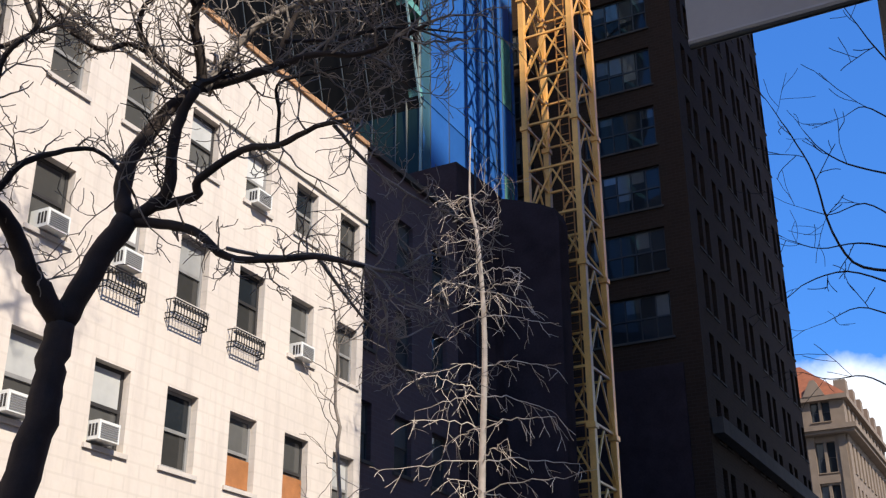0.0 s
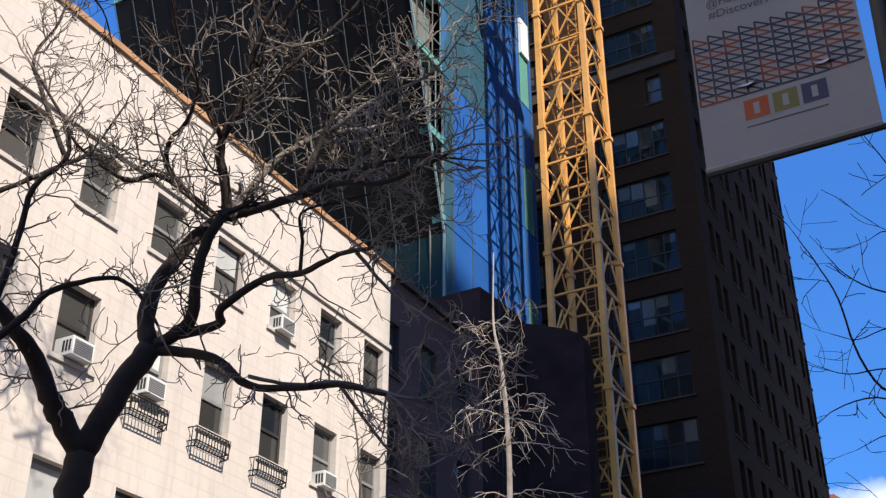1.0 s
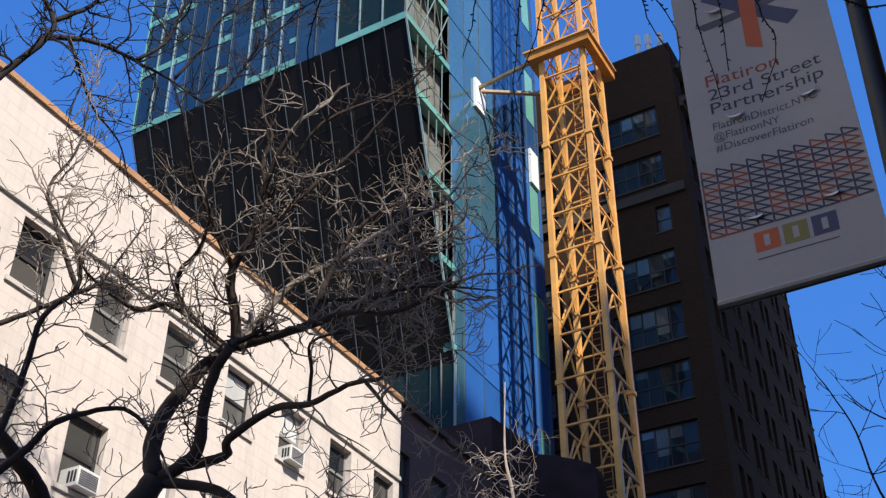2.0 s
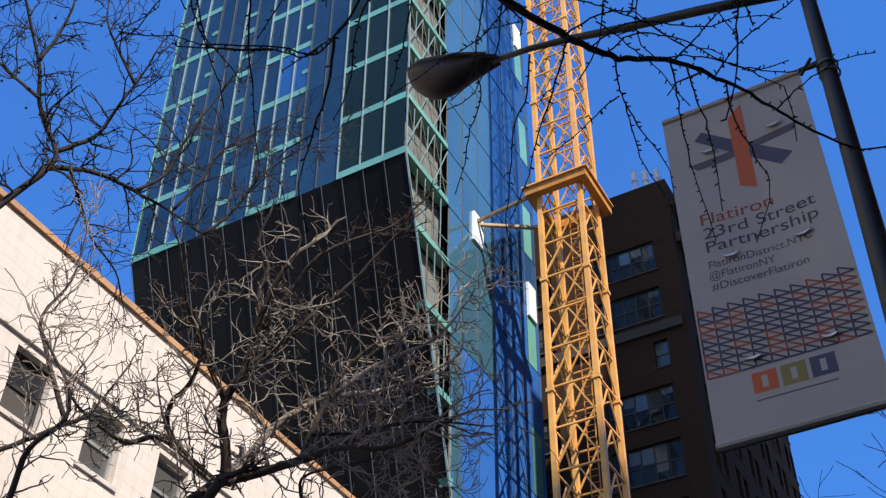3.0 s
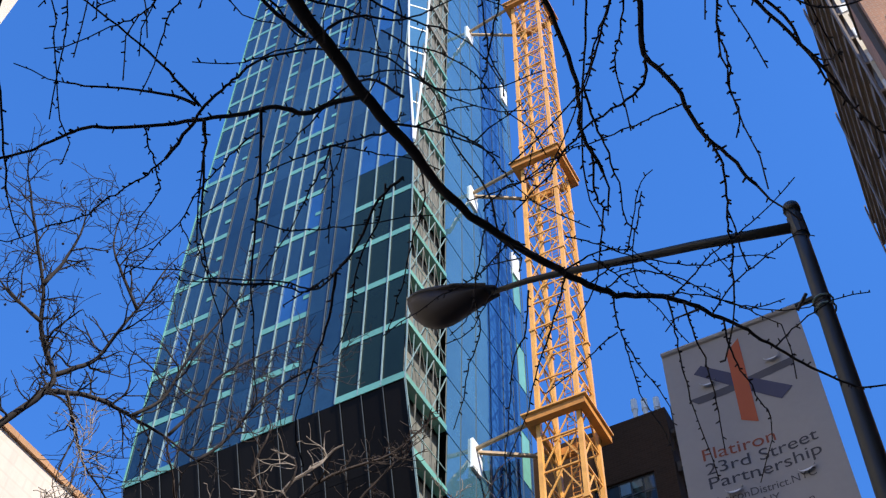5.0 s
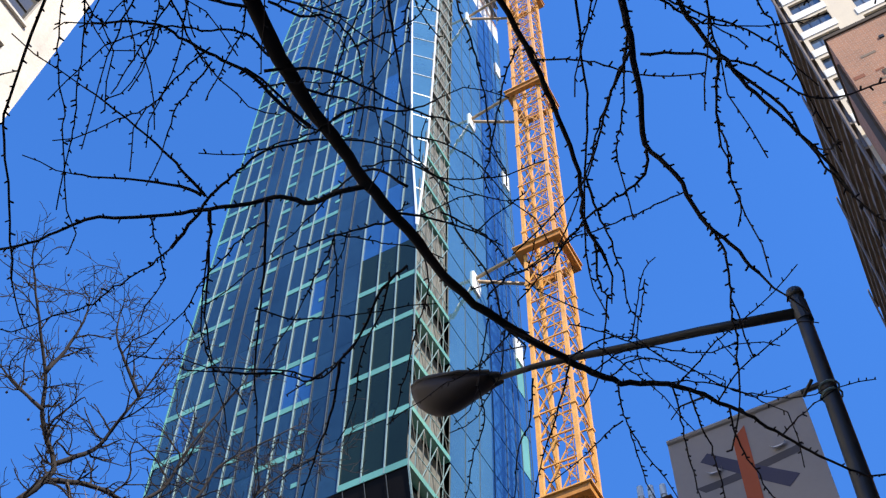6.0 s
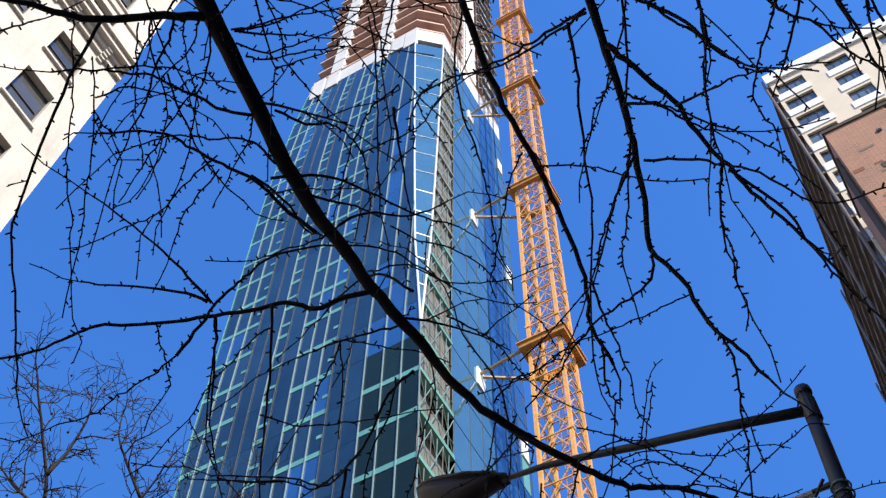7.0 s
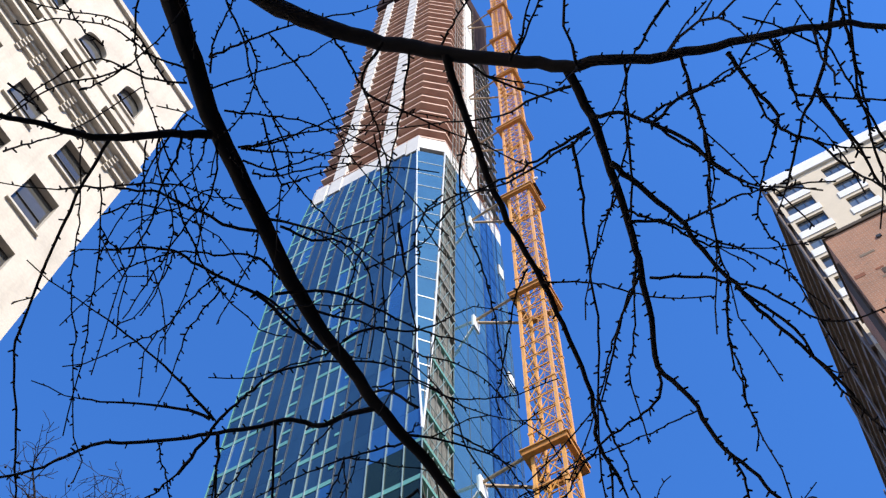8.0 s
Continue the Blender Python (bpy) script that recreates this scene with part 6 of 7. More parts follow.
GINKGO_LIMBS["twig_d3"] = (0.0066, 0.0032, [(-1.76, 1.43, 5.34), (-1.79, 1.34, 5.38), (-1.83, 1.24, 5.43), (-1.89, 1.09, 5.47), (-1.96, 0.93, 5.5)])
GINKGO_LIMBS["twig_d8"] = (0.0066, 0.0032, [(-1.4, 1.2, 5.57), (-1.25, 1.3, 5.62), (-1.15, 1.43, 5.64), (-1.05, 1.59, 5.64), (-0.93, 1.72, 5.64)])
GINKGO_LIMBS["twig_e1"] = (0.006, 0.003, [(-1.47, 1.17, 5.61), (-1.44, 1.32, 5.67), (-1.45, 1.48, 5.7), (-1.41, 1.58, 5.78)])
GINKGO_LIMBS["twig_e2"] = (0.006, 0.003, [(-1.29, 1.48, 5.58), (-1.21, 1.52, 5.68), (-1.09, 1.65, 5.76), (-0.97, 1.7, 5.86)])
GINKGO_LIMBS["twig_e3"] = (0.006, 0.003, [(-1.28, 2.02, 5.34), (-1.4, 2.05, 5.32), (-1.55, 2.15, 5.25), (-1.67, 2.2, 5.21), (-1.78, 2.22, 5.2), (-1.89, 2.15, 5.24), (-2.13, 2.0, 5.23)])
GINKGO_LIMBS["twig_e4"] = (0.006, 0.003, [(-1.61, 1.57, 5.41), (-1.73, 1.76, 5.35), (-1.85, 1.92, 5.28), (-1.97, 2.09, 5.2), (-2.04, 2.22, 5.16)])
GINKGO_LIMBS["twig_e5"] = (0.006, 0.003, [(-1.79, 1.49, 5.36), (-1.89, 1.64, 5.34), (-2.03, 1.83, 5.28), (-2.11, 2.0, 5.25)])
GINKGO_LIMBS["twig_e6"] = (0.006, 0.003, [(-1.62, 2.14, 5.12), (-1.73, 2.28, 5.08), (-1.87, 2.4, 5.02), (-1.98, 2.5, 5.0)])
GINKGO_LIMBS["twig_e7"] = (0.006, 0.003, [(-1.16, 1.8, 5.48), (-1.27, 1.72, 5.58), (-1.43, 1.74, 5.61), (-1.62, 1.8, 5.6)])
GINKGO_LIMBS["twig_e8"] = (0.006, 0.003, [(-0.93, 1.24, 5.76), (-1.02, 1.44, 5.81), (-1.11, 1.67, 5.84)])
GINKGO_LIMBS["twig_f1"] = (0.0048, 0.0026, [(-1.15, 2.53, 5.52), (-1.15, 2.43, 5.71), (-1.22, 2.27, 5.89), (-1.23, 2.13, 6.08), (-1.33, 1.96, 6.24)])
GINKGO_LIMBS["twig_h1"] = (0.00816, 0.0042, [(-1.37, 1.458, 5.56), (-1.428, 1.318, 5.581), (-1.45, 1.23, 5.594), (-1.487, 1.146, 5.597), (-1.545, 1.056, 5.592), (-1.594, 0.953, 5.59), (-1.629, 0.887, 5.583), (-1.697, 0.823, 5.559), (-1.794, 0.76, 5.518)])
GINKGO_LIMBS["twig_h2"] = (0.0068, 0.0035, [(-1.345, 1.019, 5.706), (-1.436, 0.938, 5.684), (-1.491, 0.846, 5.675), (-1.54, 0.765, 5.663), (-1.575, 0.701, 5.652), (-1.648, 0.632, 5.624), (-1.729, 0.562, 5.59), (-1.822, 0.503, 5.544)])
GINKGO_LIMBS["twig_h3"] = (0.00544, 0.0028, [(-1.381, 1.185, 5.648), (-1.396, 1.11, 5.655), (-1.43, 1.046, 5.65), (-1.524, 0.982, 5.619), (-1.594, 0.917, 5.596), (-1.677, 0.878, 5.559), (-1.799, 0.839, 5.499)])
GINKGO_LIMBS["twig_h4"] = (0.00544, 0.0028, [(-1.394, 0.566, 5.699), (-1.45, 0.624, 5.663), (-1.533, 0.675, 5.616), (-1.612, 0.749, 5.563), (-1.689, 0.8, 5.511), (-1.786, 0.862, 5.444)])
GINKGO_LIMBS["twig_h5"] = (0.0034, 0.0026, [(-1.371, 0.581, 5.706), (-1.399, 0.633, 5.672), (-1.432, 0.718, 5.629)])
GINKGO_LIMBS["twig_h6"] = (0.00408, 0.0026, [(-1.453, 0.516, 5.683), (-1.512, 0.604, 5.64), (-1.534, 0.695, 5.609), (-1.562, 0.803, 5.569), (-1.609, 0.864, 5.527)])
GINKGO_LIMBS["twig_h7"] = (0.00408, 0.0026, [(-1.322, 0.652, 5.734), (-1.363, 0.731, 5.696), (-1.441, 0.807, 5.642), (-1.515, 0.884, 5.585), (-1.576, 0.968, 5.528), (-1.643, 1.025, 5.473)])
GINKGO_LIMBS["twig_h8"] = (0.00408, 0.0026, [(-1.522, 0.717, 5.648), (-1.546, 0.849, 5.599), (-1.551, 0.992, 5.55), (-1.542, 1.068, 5.52), (-1.499, 1.198, 5.486)])
GINKGO_LIMBS["twig_h9"] = (0.0034, 0.0026, [(-1.362, 0.897, 5.674), (-1.398, 0.838, 5.66), (-1.404, 0.781, 5.655), (-1.45, 0.772, 5.626), (-1.51, 0.77, 5.589)])
GINKGO_LIMBS["twig_h10"] = (0.0034, 0.0026, [(-1.525, 1.043, 5.598), (-1.641, 1.055, 5.539), (-1.729, 1.078, 5.486), (-1.799, 1.086, 5.443), (-1.882, 1.057, 5.403)])
GINKGO_LIMBS["twig_h11"] = (0.0034, 0.0026, [(-1.543, 1.085, 5.579), (-1.636, 1.112, 5.523), (-1.71, 1.142, 5.473), (-1.786, 1.204, 5.408)])
GINKGO_LIMBS["twig_h12"] = (0.0034, 0.0026, [(-1.354, 0.993, 5.655), (-1.404, 1.055, 5.613), (-1.462, 1.084, 5.575), (-1.531, 1.127, 5.527)])
GINKGO_LIMBS["twig_h13"] = (0.0034, 0.0026, [(-1.457, 0.804, 5.658), (-1.568, 0.847, 5.596), (-1.671, 0.898, 5.533), (-1.766, 0.936, 5.471)])
GINKGO_LIMBS["twig_h14"] = (0.0034, 0.0026, [(-1.514, 0.526, 5.68), (-1.583, 0.629, 5.63), (-1.649, 0.734, 5.576), (-1.675, 0.767, 5.551)])
GINKGO_LIMBS["twig_h15"] = (0.00306, 0.0026, [(-1.618, 0.893, 5.572), (-1.669, 0.929, 5.53), (-1.733, 0.959, 5.481)])
GINKGO_LIMBS["twig_h16"] = (0.00306, 0.0026, [(-1.666, 0.379, 5.631), (-1.748, 0.516, 5.576), (-1.827, 0.633, 5.518), (-1.896, 0.733, 5.461), (-1.945, 0.804, 5.418), (-1.991, 0.918, 5.362), (-2.043, 1.005, 5.306), (-2.099, 1.118, 5.235)])
GINKGO_LIMBS["twig_h17"] = (0.00306, 0.0026, [(-1.692, 0.535, 5.602), (-1.77, 0.674, 5.541), (-1.868, 0.82, 5.459), (-1.924, 0.884, 5.41), (-1.979, 0.97, 5.354), (-2.033, 1.033, 5.301)])
GINKGO_LIMBS["twig_h18"] = (0.00272, 0.0026, [(-1.774, 0.678, 5.543), (-1.772, 0.736, 5.522), (-1.764, 0.78, 5.506)])
GINKGO_LIMBS["twig_h19"] = (0.00408, 0.0026, [(-1.152, 0.673, 5.786), (-1.174, 0.778, 5.726), (-1.191, 0.885, 5.663), (-1.254, 0.981, 5.584)])
GINKGO_LIMBS["twig_h20"] = (0.0034, 0.0026, [(-1.123, 0.691, 5.791), (-1.127, 0.81, 5.742), (-1.153, 0.88, 5.694), (-1.128, 0.985, 5.651), (-1.097, 1.084, 5.608)])
GINKGO_LIMBS["twig_h21"] = (0.00544, 0.0028, [(-1.264, 0.722, 5.742), (-1.195, 0.765, 5.722), (-1.115, 0.809, 5.702), (-1.041, 0.843, 5.681)])
GINKGO_LIMBS["twig_h22"] = (0.00408, 0.0026, [(-1.275, 0.814, 5.722), (-1.197, 0.863, 5.701), (-1.067, 0.897, 5.698), (-0.96, 0.933, 5.683)])
GINKGO_LIMBS["twig_h23"] = (0.00408, 0.0026, [(-1.261, 0.727, 5.743), (-1.152, 0.749, 5.738), (-1.031, 0.78, 5.732), (-0.899, 0.827, 5.721)])
GINKGO_LIMBS["twig_h24"] = (0.0034, 0.0026, [(-1.215, 0.906, 5.722), (-1.131, 0.907, 5.695), (-1.023, 0.925, 5.669)])
GINKGO_LIMBS["twig_h25"] = (0.00544, 0.0028, [(-1.281, 1.018, 5.674), (-1.211, 1.112, 5.662), (-1.139, 1.148, 5.663), (-1.101, 1.203, 5.648), (-1.081, 1.291, 5.615), (-1.104, 1.374, 5.569)])
GINKGO_LIMBS["twig_h26"] = (0.0034, 0.0026, [(-0.868, 1.171, 5.751), (-0.978, 1.185, 5.698), (-1.036, 1.211, 5.654), (-1.108, 1.261, 5.595), (-1.17, 1.319, 5.534), (-1.202, 1.357, 5.489)])
GINKGO_LIMBS["twig_h27"] = (0.0034, 0.0026, [(-0.848, 0.923, 5.818), (-0.887, 1.043, 5.754), (-0.966, 1.201, 5.665), (-1.046, 1.355, 5.566), (-1.099, 1.461, 5.483)])
GINKGO_LIMBS["twig_h28"] = (0.0034, 0.0026, [(-0.737, 1.225, 5.763), (-0.817, 1.234, 5.717), (-0.885, 1.292, 5.657), (-0.891, 1.341, 5.612), (-0.98, 1.361, 5.555)])
GINKGO_LIMBS["twig_h29"] = (0.00408, 0.0026, [(-1.443, 1.239, 5.551), (-1.371, 1.246, 5.521), (-1.272, 1.275, 5.492)])
GINKGO_LIMBS["twig_h30"] = (0.0034, 0.0026, [(-1.273, 1.462, 5.538), (-1.353, 1.45, 5.475), (-1.437, 1.409, 5.419), (-1.53, 1.37, 5.356)])
GINKGO_LIMBS["twig_h31"] = (0.0034, 0.0026, [(-1.092, 1.303, 5.652), (-0.978, 1.308, 5.646), (-0.862, 1.308, 5.639), (-0.711, 1.244, 5.656)])
GINKGO_LIMBS["twig_h32"] = (0.00476, 0.0026, [(-1.232, 1.882, 5.423), (-1.352, 1.843, 5.414), (-1.455, 1.817, 5.4), (-1.56, 1.795, 5.381), (-1.697, 1.77, 5.344)])
GINKGO_LIMBS["twig_h33"] = (0.0034, 0.0026, [(-1.809, 1.51, 5.404), (-1.862, 1.598, 5.338), (-1.932, 1.691, 5.257), (-1.985, 1.772, 5.186), (-2.013, 1.85, 5.128), (-2.018, 1.912, 5.09)])
GINKGO_LIMBS["twig_h34"] = (0.0034, 0.0026, [(-1.667, 1.65, 5.414), (-1.754, 1.645, 5.374), (-1.83, 1.662, 5.327), (-1.923, 1.681, 5.267), (-2.026, 1.726, 5.185)])
GINKGO_LIMBS["twig_h35"] = (0.0034, 0.0026, [(-1.988, 1.405, 5.348), (-2.003, 1.474, 5.312), (-2.018, 1.545, 5.273), (-2.032, 1.601, 5.24)])
GINKGO_LIMBS["twig_h36"] = (0.00374, 0.0026, [(-1.978, 1.534, 5.301), (-2.045, 1.535, 5.261), (-2.125, 1.529, 5.214), (-2.202, 1.517, 5.17), (-2.279, 1.513, 5.119), (-2.374, 1.467, 5.07)])
GINKGO_LIMBS["twig_h37"] = (0.0034, 0.0026, [(-1.822, 1.859, 5.234), (-1.735, 1.952, 5.23), (-1.634, 2.018, 5.243), (-1.526, 2.073, 5.262)])
GINKGO_LIMBS["twig_h38"] = (0.0034, 0.0026, [(-1.474, 1.821, 5.42), (-1.529, 1.864, 5.375), (-1.617, 1.908, 5.312), (-1.657, 1.931, 5.28)])
GINKGO_LIMBS["twig_h39"] = (0.00272, 0.0026, [(-1.482, 1.832, 5.411), (-1.518, 1.911, 5.355), (-1.569, 1.998, 5.285)])
GINKGO_LIMBS["twig_h40"] = (0.0034, 0.0026, [(-1.483, 1.82, 5.417), (-1.397, 1.877, 5.423), (-1.319, 1.949, 5.417)])
GINKGO_LIMBS["twig_h41"] = (0.0034, 0.0026, [(-1.684, 2.156, 5.135), (-1.75, 2.155, 5.1), (-1.841, 2.07, 5.103), (-1.938, 2.002, 5.087), (-2.047, 1.919, 5.068)])
GINKGO_LIMBS["twig_h42"] = (0.00408, 0.0026, [(-1.36, 2.024, 5.36), (-1.431, 2.111, 5.296), (-1.535, 2.171, 5.23), (-1.61, 2.246, 5.163), (-1.659, 2.315, 5.108)])
GINKGO_LIMBS["twig_h43"] = (0.0034, 0.0026, [(-1.272, 2.106, 5.587), (-1.313, 2.226, 5.504), (-1.409, 2.311, 5.416), (-1.492, 2.398, 5.325), (-1.566, 2.468, 5.244)])
GINKGO_LIMBS["twig_h44"] = (0.00408, 0.0026, [(-1.162, 2.042, 5.658), (-1.084, 2.123, 5.609), (-1.034, 2.166, 5.57), (-0.997, 2.251, 5.501), (-0.975, 2.297, 5.45)])
GINKGO_LIMBS["twig_h45"] = (0.0034, 0.0026, [(-1.32, 1.719, 5.643), (-1.184, 1.778, 5.663), (-1.082, 1.901, 5.636), (-0.971, 1.963, 5.637), (-0.864, 2.01, 5.64)])
GINKGO_LIMBS["twig_h46"] = (0.0034, 0.0026, [(-1.175, 1.631, 5.728), (-1.107, 1.726, 5.709), (-1.01, 1.814, 5.698), (-0.944, 1.914, 5.668), (-0.915, 1.993, 5.636)])
GINKGO_LIMBS["twig_h47"] = (0.00408, 0.0026, [(-0.154, 1.335, 5.109), (-0.091, 1.389, 5.082), (-0.028, 1.442, 5.053), (0.04, 1.513, 5.013), (0.101, 1.562, 4.98), (0.167, 1.631, 4.935), (0.188, 1.689, 4.894)])
GINKGO_LIMBS["twig_h48"] = (0.0051, 0.0026, [(0.027, 1.65, 4.974), (0.123, 1.808, 4.874), (0.142, 1.909, 4.799), (0.175, 2.022, 4.709), (0.206, 2.073, 4.656)])
GINKGO_LIMBS["twig_h49"] = (0.00374, 0.0026, [(0.022, 1.627, 4.986), (-0.023, 1.688, 4.94), (-0.058, 1.764, 4.884), (-0.067, 1.833, 4.83), (-0.096, 1.91, 4.767)])
GINKGO_LIMBS["twig_h50"] = (0.00408, 0.0026, [(-0.013, 1.065, 5.207), (-0.067, 1.193, 5.159), (-0.099, 1.262, 5.126), (-0.159, 1.369, 5.076), (-0.2, 1.467, 5.025), (-0.254, 1.556, 4.972), (-0.31, 1.643, 4.916), (-0.347, 1.688, 4.881), (-0.369, 1.735, 4.846)])
GINKGO_LIMBS["twig_h51"] = (0.00476, 0.0026, [(0.024, 1.121, 5.138), (0.07, 1.204, 5.11), (0.119, 1.281, 5.081), (0.163, 1.366, 5.047), (0.205, 1.419, 5.023), (0.259, 1.453, 5.005)])
GINKGO_LIMBS["twig_h52"] = (0.00408, 0.0026, [(0.164, 1.157, 5.124), (0.131, 1.276, 5.083), (0.082, 1.371, 5.047), (0.047, 1.472, 5.004), (0.028, 1.546, 4.97), (0.023, 1.603, 4.942)])
GINKGO_LIMBS["twig_h53"] = (0.0034, 0.0026, [(-0.154, 1.283, 5.129), (-0.208, 1.317, 5.113), (-0.255, 1.349, 5.097), (-0.306, 1.411, 5.066)])
GINKGO_LIMBS["twig_h54"] = (0.0034, 0.0026, [(-0.509, 1.493, 5.278), (-0.409, 1.532, 5.249), (-0.332, 1.572, 5.213), (-0.247, 1.628, 5.168), (-0.18, 1.66, 5.13)])
GINKGO_LIMBS["twig_h55"] = (0.00544, 0.0028, [(-0.142, 1.1, 5.266), (-0.235, 1.115, 5.287), (-0.338, 1.127, 5.305), (-0.442, 1.138, 5.32), (-0.559, 1.13, 5.337), (-0.649, 1.121, 5.355), (-0.744, 1.126, 5.366)])
GINKGO_LIMBS["twig_h56"] = (0.00374, 0.0026, [(-0.2, 1.474, 5.049), (-0.231, 1.518, 5.038), (-0.284, 1.566, 5.022), (-0.354, 1.63, 4.994), (-0.416, 1.699, 4.962), (-0.489, 1.769, 4.924)])
GINKGO_LIMBS["twig_h57"] = (0.00476, 0.0026, [(-0.221, 1.931, 4.745), (-0.204, 1.975, 4.718), (-0.198, 2.007, 4.697), (-0.198, 2.063, 4.658), (-0.223, 2.136, 4.603), (-0.246, 2.182, 4.565), (-0.269, 2.255, 4.505), (-0.318, 2.353, 4.415)])
GINKGO_LIMBS["twig_h58"] = (0.00476, 0.0026, [(-0.526, 1.901, 5.191), (-0.536, 2.008, 5.109), (-0.533, 2.09, 5.04), (-0.545, 2.196, 4.948)])
GINKGO_LIMBS["twig_h59"] = (0.00476, 0.0026, [(-0.583, 2.066, 5.085), (-0.602, 2.118, 5.034), (-0.624, 2.183, 4.971), (-0.626, 2.227, 4.925), (-0.686, 2.315, 4.832)])
GINKGO_LIMBS["twig_h60"] = (0.00306, 0.0026, [(-0.3, 2.337, 5.549), (-0.388, 2.322, 5.525), (-0.477, 2.31, 5.498), (-0.586, 2.29, 5.469), (-0.711, 2.258, 5.442), (-0.824, 2.247, 5.399)])
GINKGO_LIMBS["twig_h61"] = (0.00272, 0.0026, [(-0.582, 2.631, 5.561), (-0.626, 2.669, 5.466), (-0.678, 2.713, 5.361)])
GINKGO_LIMBS["twig_h62"] = (0.00374, 0.0026, [(0.35, 1.28, 5.068), (0.296, 1.335, 5.041), (0.241, 1.388, 5.012), (0.193, 1.445, 4.979), (0.173, 1.497, 4.946), (0.19, 1.572, 4.898)])
GINKGO_LIMBS["twig_h63"] = (0.00374, 0.0026, [(-0.511, 0.998, 5.549), (-0.599, 1.108, 5.505), (-0.659, 1.254, 5.449), (-0.677, 1.382, 5.401), (-0.697, 1.489, 5.355), (-0.731, 1.605, 5.298), (-0.759, 1.686, 5.255)])
GINKGO_LIMBS["twig_h64"] = (0.0034, 0.0026, [(-0.545, 1.473, 5.389), (-0.611, 1.516, 5.361), (-0.682, 1.594, 5.314), (-0.759, 1.686, 5.255), (-0.804, 1.736, 5.219)])
GINKGO_LIMBS["twig_h65"] = (0.00544, 0.0028, [(0.643, 1.033, 5.127), (0.615, 1.15, 5.081), (0.592, 1.252, 5.034), (0.568, 1.336, 4.99), (0.535, 1.414, 4.948)])
GINKGO_LIMBS["twig_h66"] = (0.00408, 0.0026, [(0.476, 1.247, 5.08), (0.486, 1.339, 5.025), (0.494, 1.406, 4.977), (0.501, 1.488, 4.919)])
GINKGO_LIMBS["twig_h67"] = (0.00544, 0.0028, [(0.439, 1.085, 5.142), (0.435, 1.15, 5.103), (0.42, 1.219, 5.062), (0.407, 1.267, 5.027)])
GINKGO_LIMBS["twig_h68"] = (0.00408, 0.0026, [(0.305, 1.062, 5.163), (0.326, 1.167, 5.113), (0.33, 1.284, 5.055), (0.416, 1.366, 4.999), (0.472, 1.406, 4.961)])
GINKGO_LIMBS["twig_h69"] = (0.00408, 0.0026, [(-0.747, 0.507, 5.621), (-0.748, 0.6, 5.607), (-0.747, 0.708, 5.589), (-0.759, 0.804, 5.568), (-0.787, 0.928, 5.533), (-0.804, 1.005, 5.509)])
GINKGO_LIMBS["twig_h70"] = (0.00408, 0.0026, [(-0.544, 0.676, 5.529), (-0.603, 0.759, 5.503), (-0.659, 0.827, 5.479), (-0.755, 0.931, 5.434), (-0.81, 1.003, 5.402)])
GINKGO_LIMBS["twig_h71"] = (0.00408, 0.0026, [(-0.453, 0.714, 5.535), (-0.376, 0.66, 5.503), (-0.283, 0.61, 5.47)])
GINKGO_LIMBS["twig_h72"] = (0.00408, 0.0026, [(-0.247, 0.833, 5.43), (-0.184, 0.783, 5.411), (-0.113, 0.72, 5.394), (-0.084, 0.691, 5.367)])
GINKGO_LIMBS["twig_h73"] = (0.00476, 0.0026, [(-1.192, 0.4, 5.777), (-1.081, 0.411, 5.769), (-0.973, 0.425, 5.758), (-0.833, 0.457, 5.75), (-0.646, 0.517, 5.741)])
GINKGO_LIMBS["twig_h74"] = (0.00408, 0.0026, [(-1.046, 0.268, 5.83), (-1.063, 0.408, 5.801), (-1.093, 0.517, 5.767), (-1.104, 0.616, 5.737), (-1.093, 0.695, 5.714)])
GINKGO_LIMBS["twig_h75"] = (0.00408, 0.0026, [(-0.98, 0.45, 5.832), (-0.954, 0.561, 5.807), (-0.931, 0.679, 5.778), (-0.929, 0.796, 5.739)])
GINKGO_LIMBS["twig_h76"] = (0.00408, 0.0026, [(0.048, 0.966, 5.305), (-0.0, 1.061, 5.252), (-0.048, 1.156, 5.194), (-0.148, 1.257, 5.127), (-0.229, 1.329, 5.066)])
GINKGO_LIMBS["twig_h77"] = (0.00408, 0.0026, [(0.195, 1.041, 5.281), (0.17, 1.128, 5.22), (0.153, 1.25, 5.142), (0.114, 1.358, 5.065)])
GINKGO_LIMBS["twig_h78"] = (0.00476, 0.0026, [(0.015, 1.137, 5.201), (0.111, 1.124, 5.188), (0.218, 1.119, 5.168), (0.326, 1.107, 5.147)])
GINKGO_LIMBS["twig_h79"] = (0.00408, 0.0026, [(0.568, 1.429, 4.936), (0.554, 1.31, 4.99), (0.556, 1.212, 5.028), (0.544, 1.107, 5.067)])
GINKGO_LIMBS["twig_h80"] = (0.00408, 0.0026, [(-1.364, 0.411, 5.771), (-1.367, 0.316, 5.765), (-1.36, 0.208, 5.761), (-1.401, 0.113, 5.736), (-1.488, 0.031, 5.691)])
GINKGO_LIMBS["twig_h81"] = (0.00408, 0.0026, [(-1.301, 0.12, 5.811), (-1.367, 0.206, 5.772), (-1.404, 0.289, 5.74), (-1.432, 0.399, 5.707), (-1.455, 0.523, 5.67)])
GINKGO_LIMBS["twig_h82"] = (0.0034, 0.0026, [(-1.614, 0.267, 5.685), (-1.554, 0.28, 5.691), (-1.413, 0.281, 5.728), (-1.276, 0.255, 5.761)])
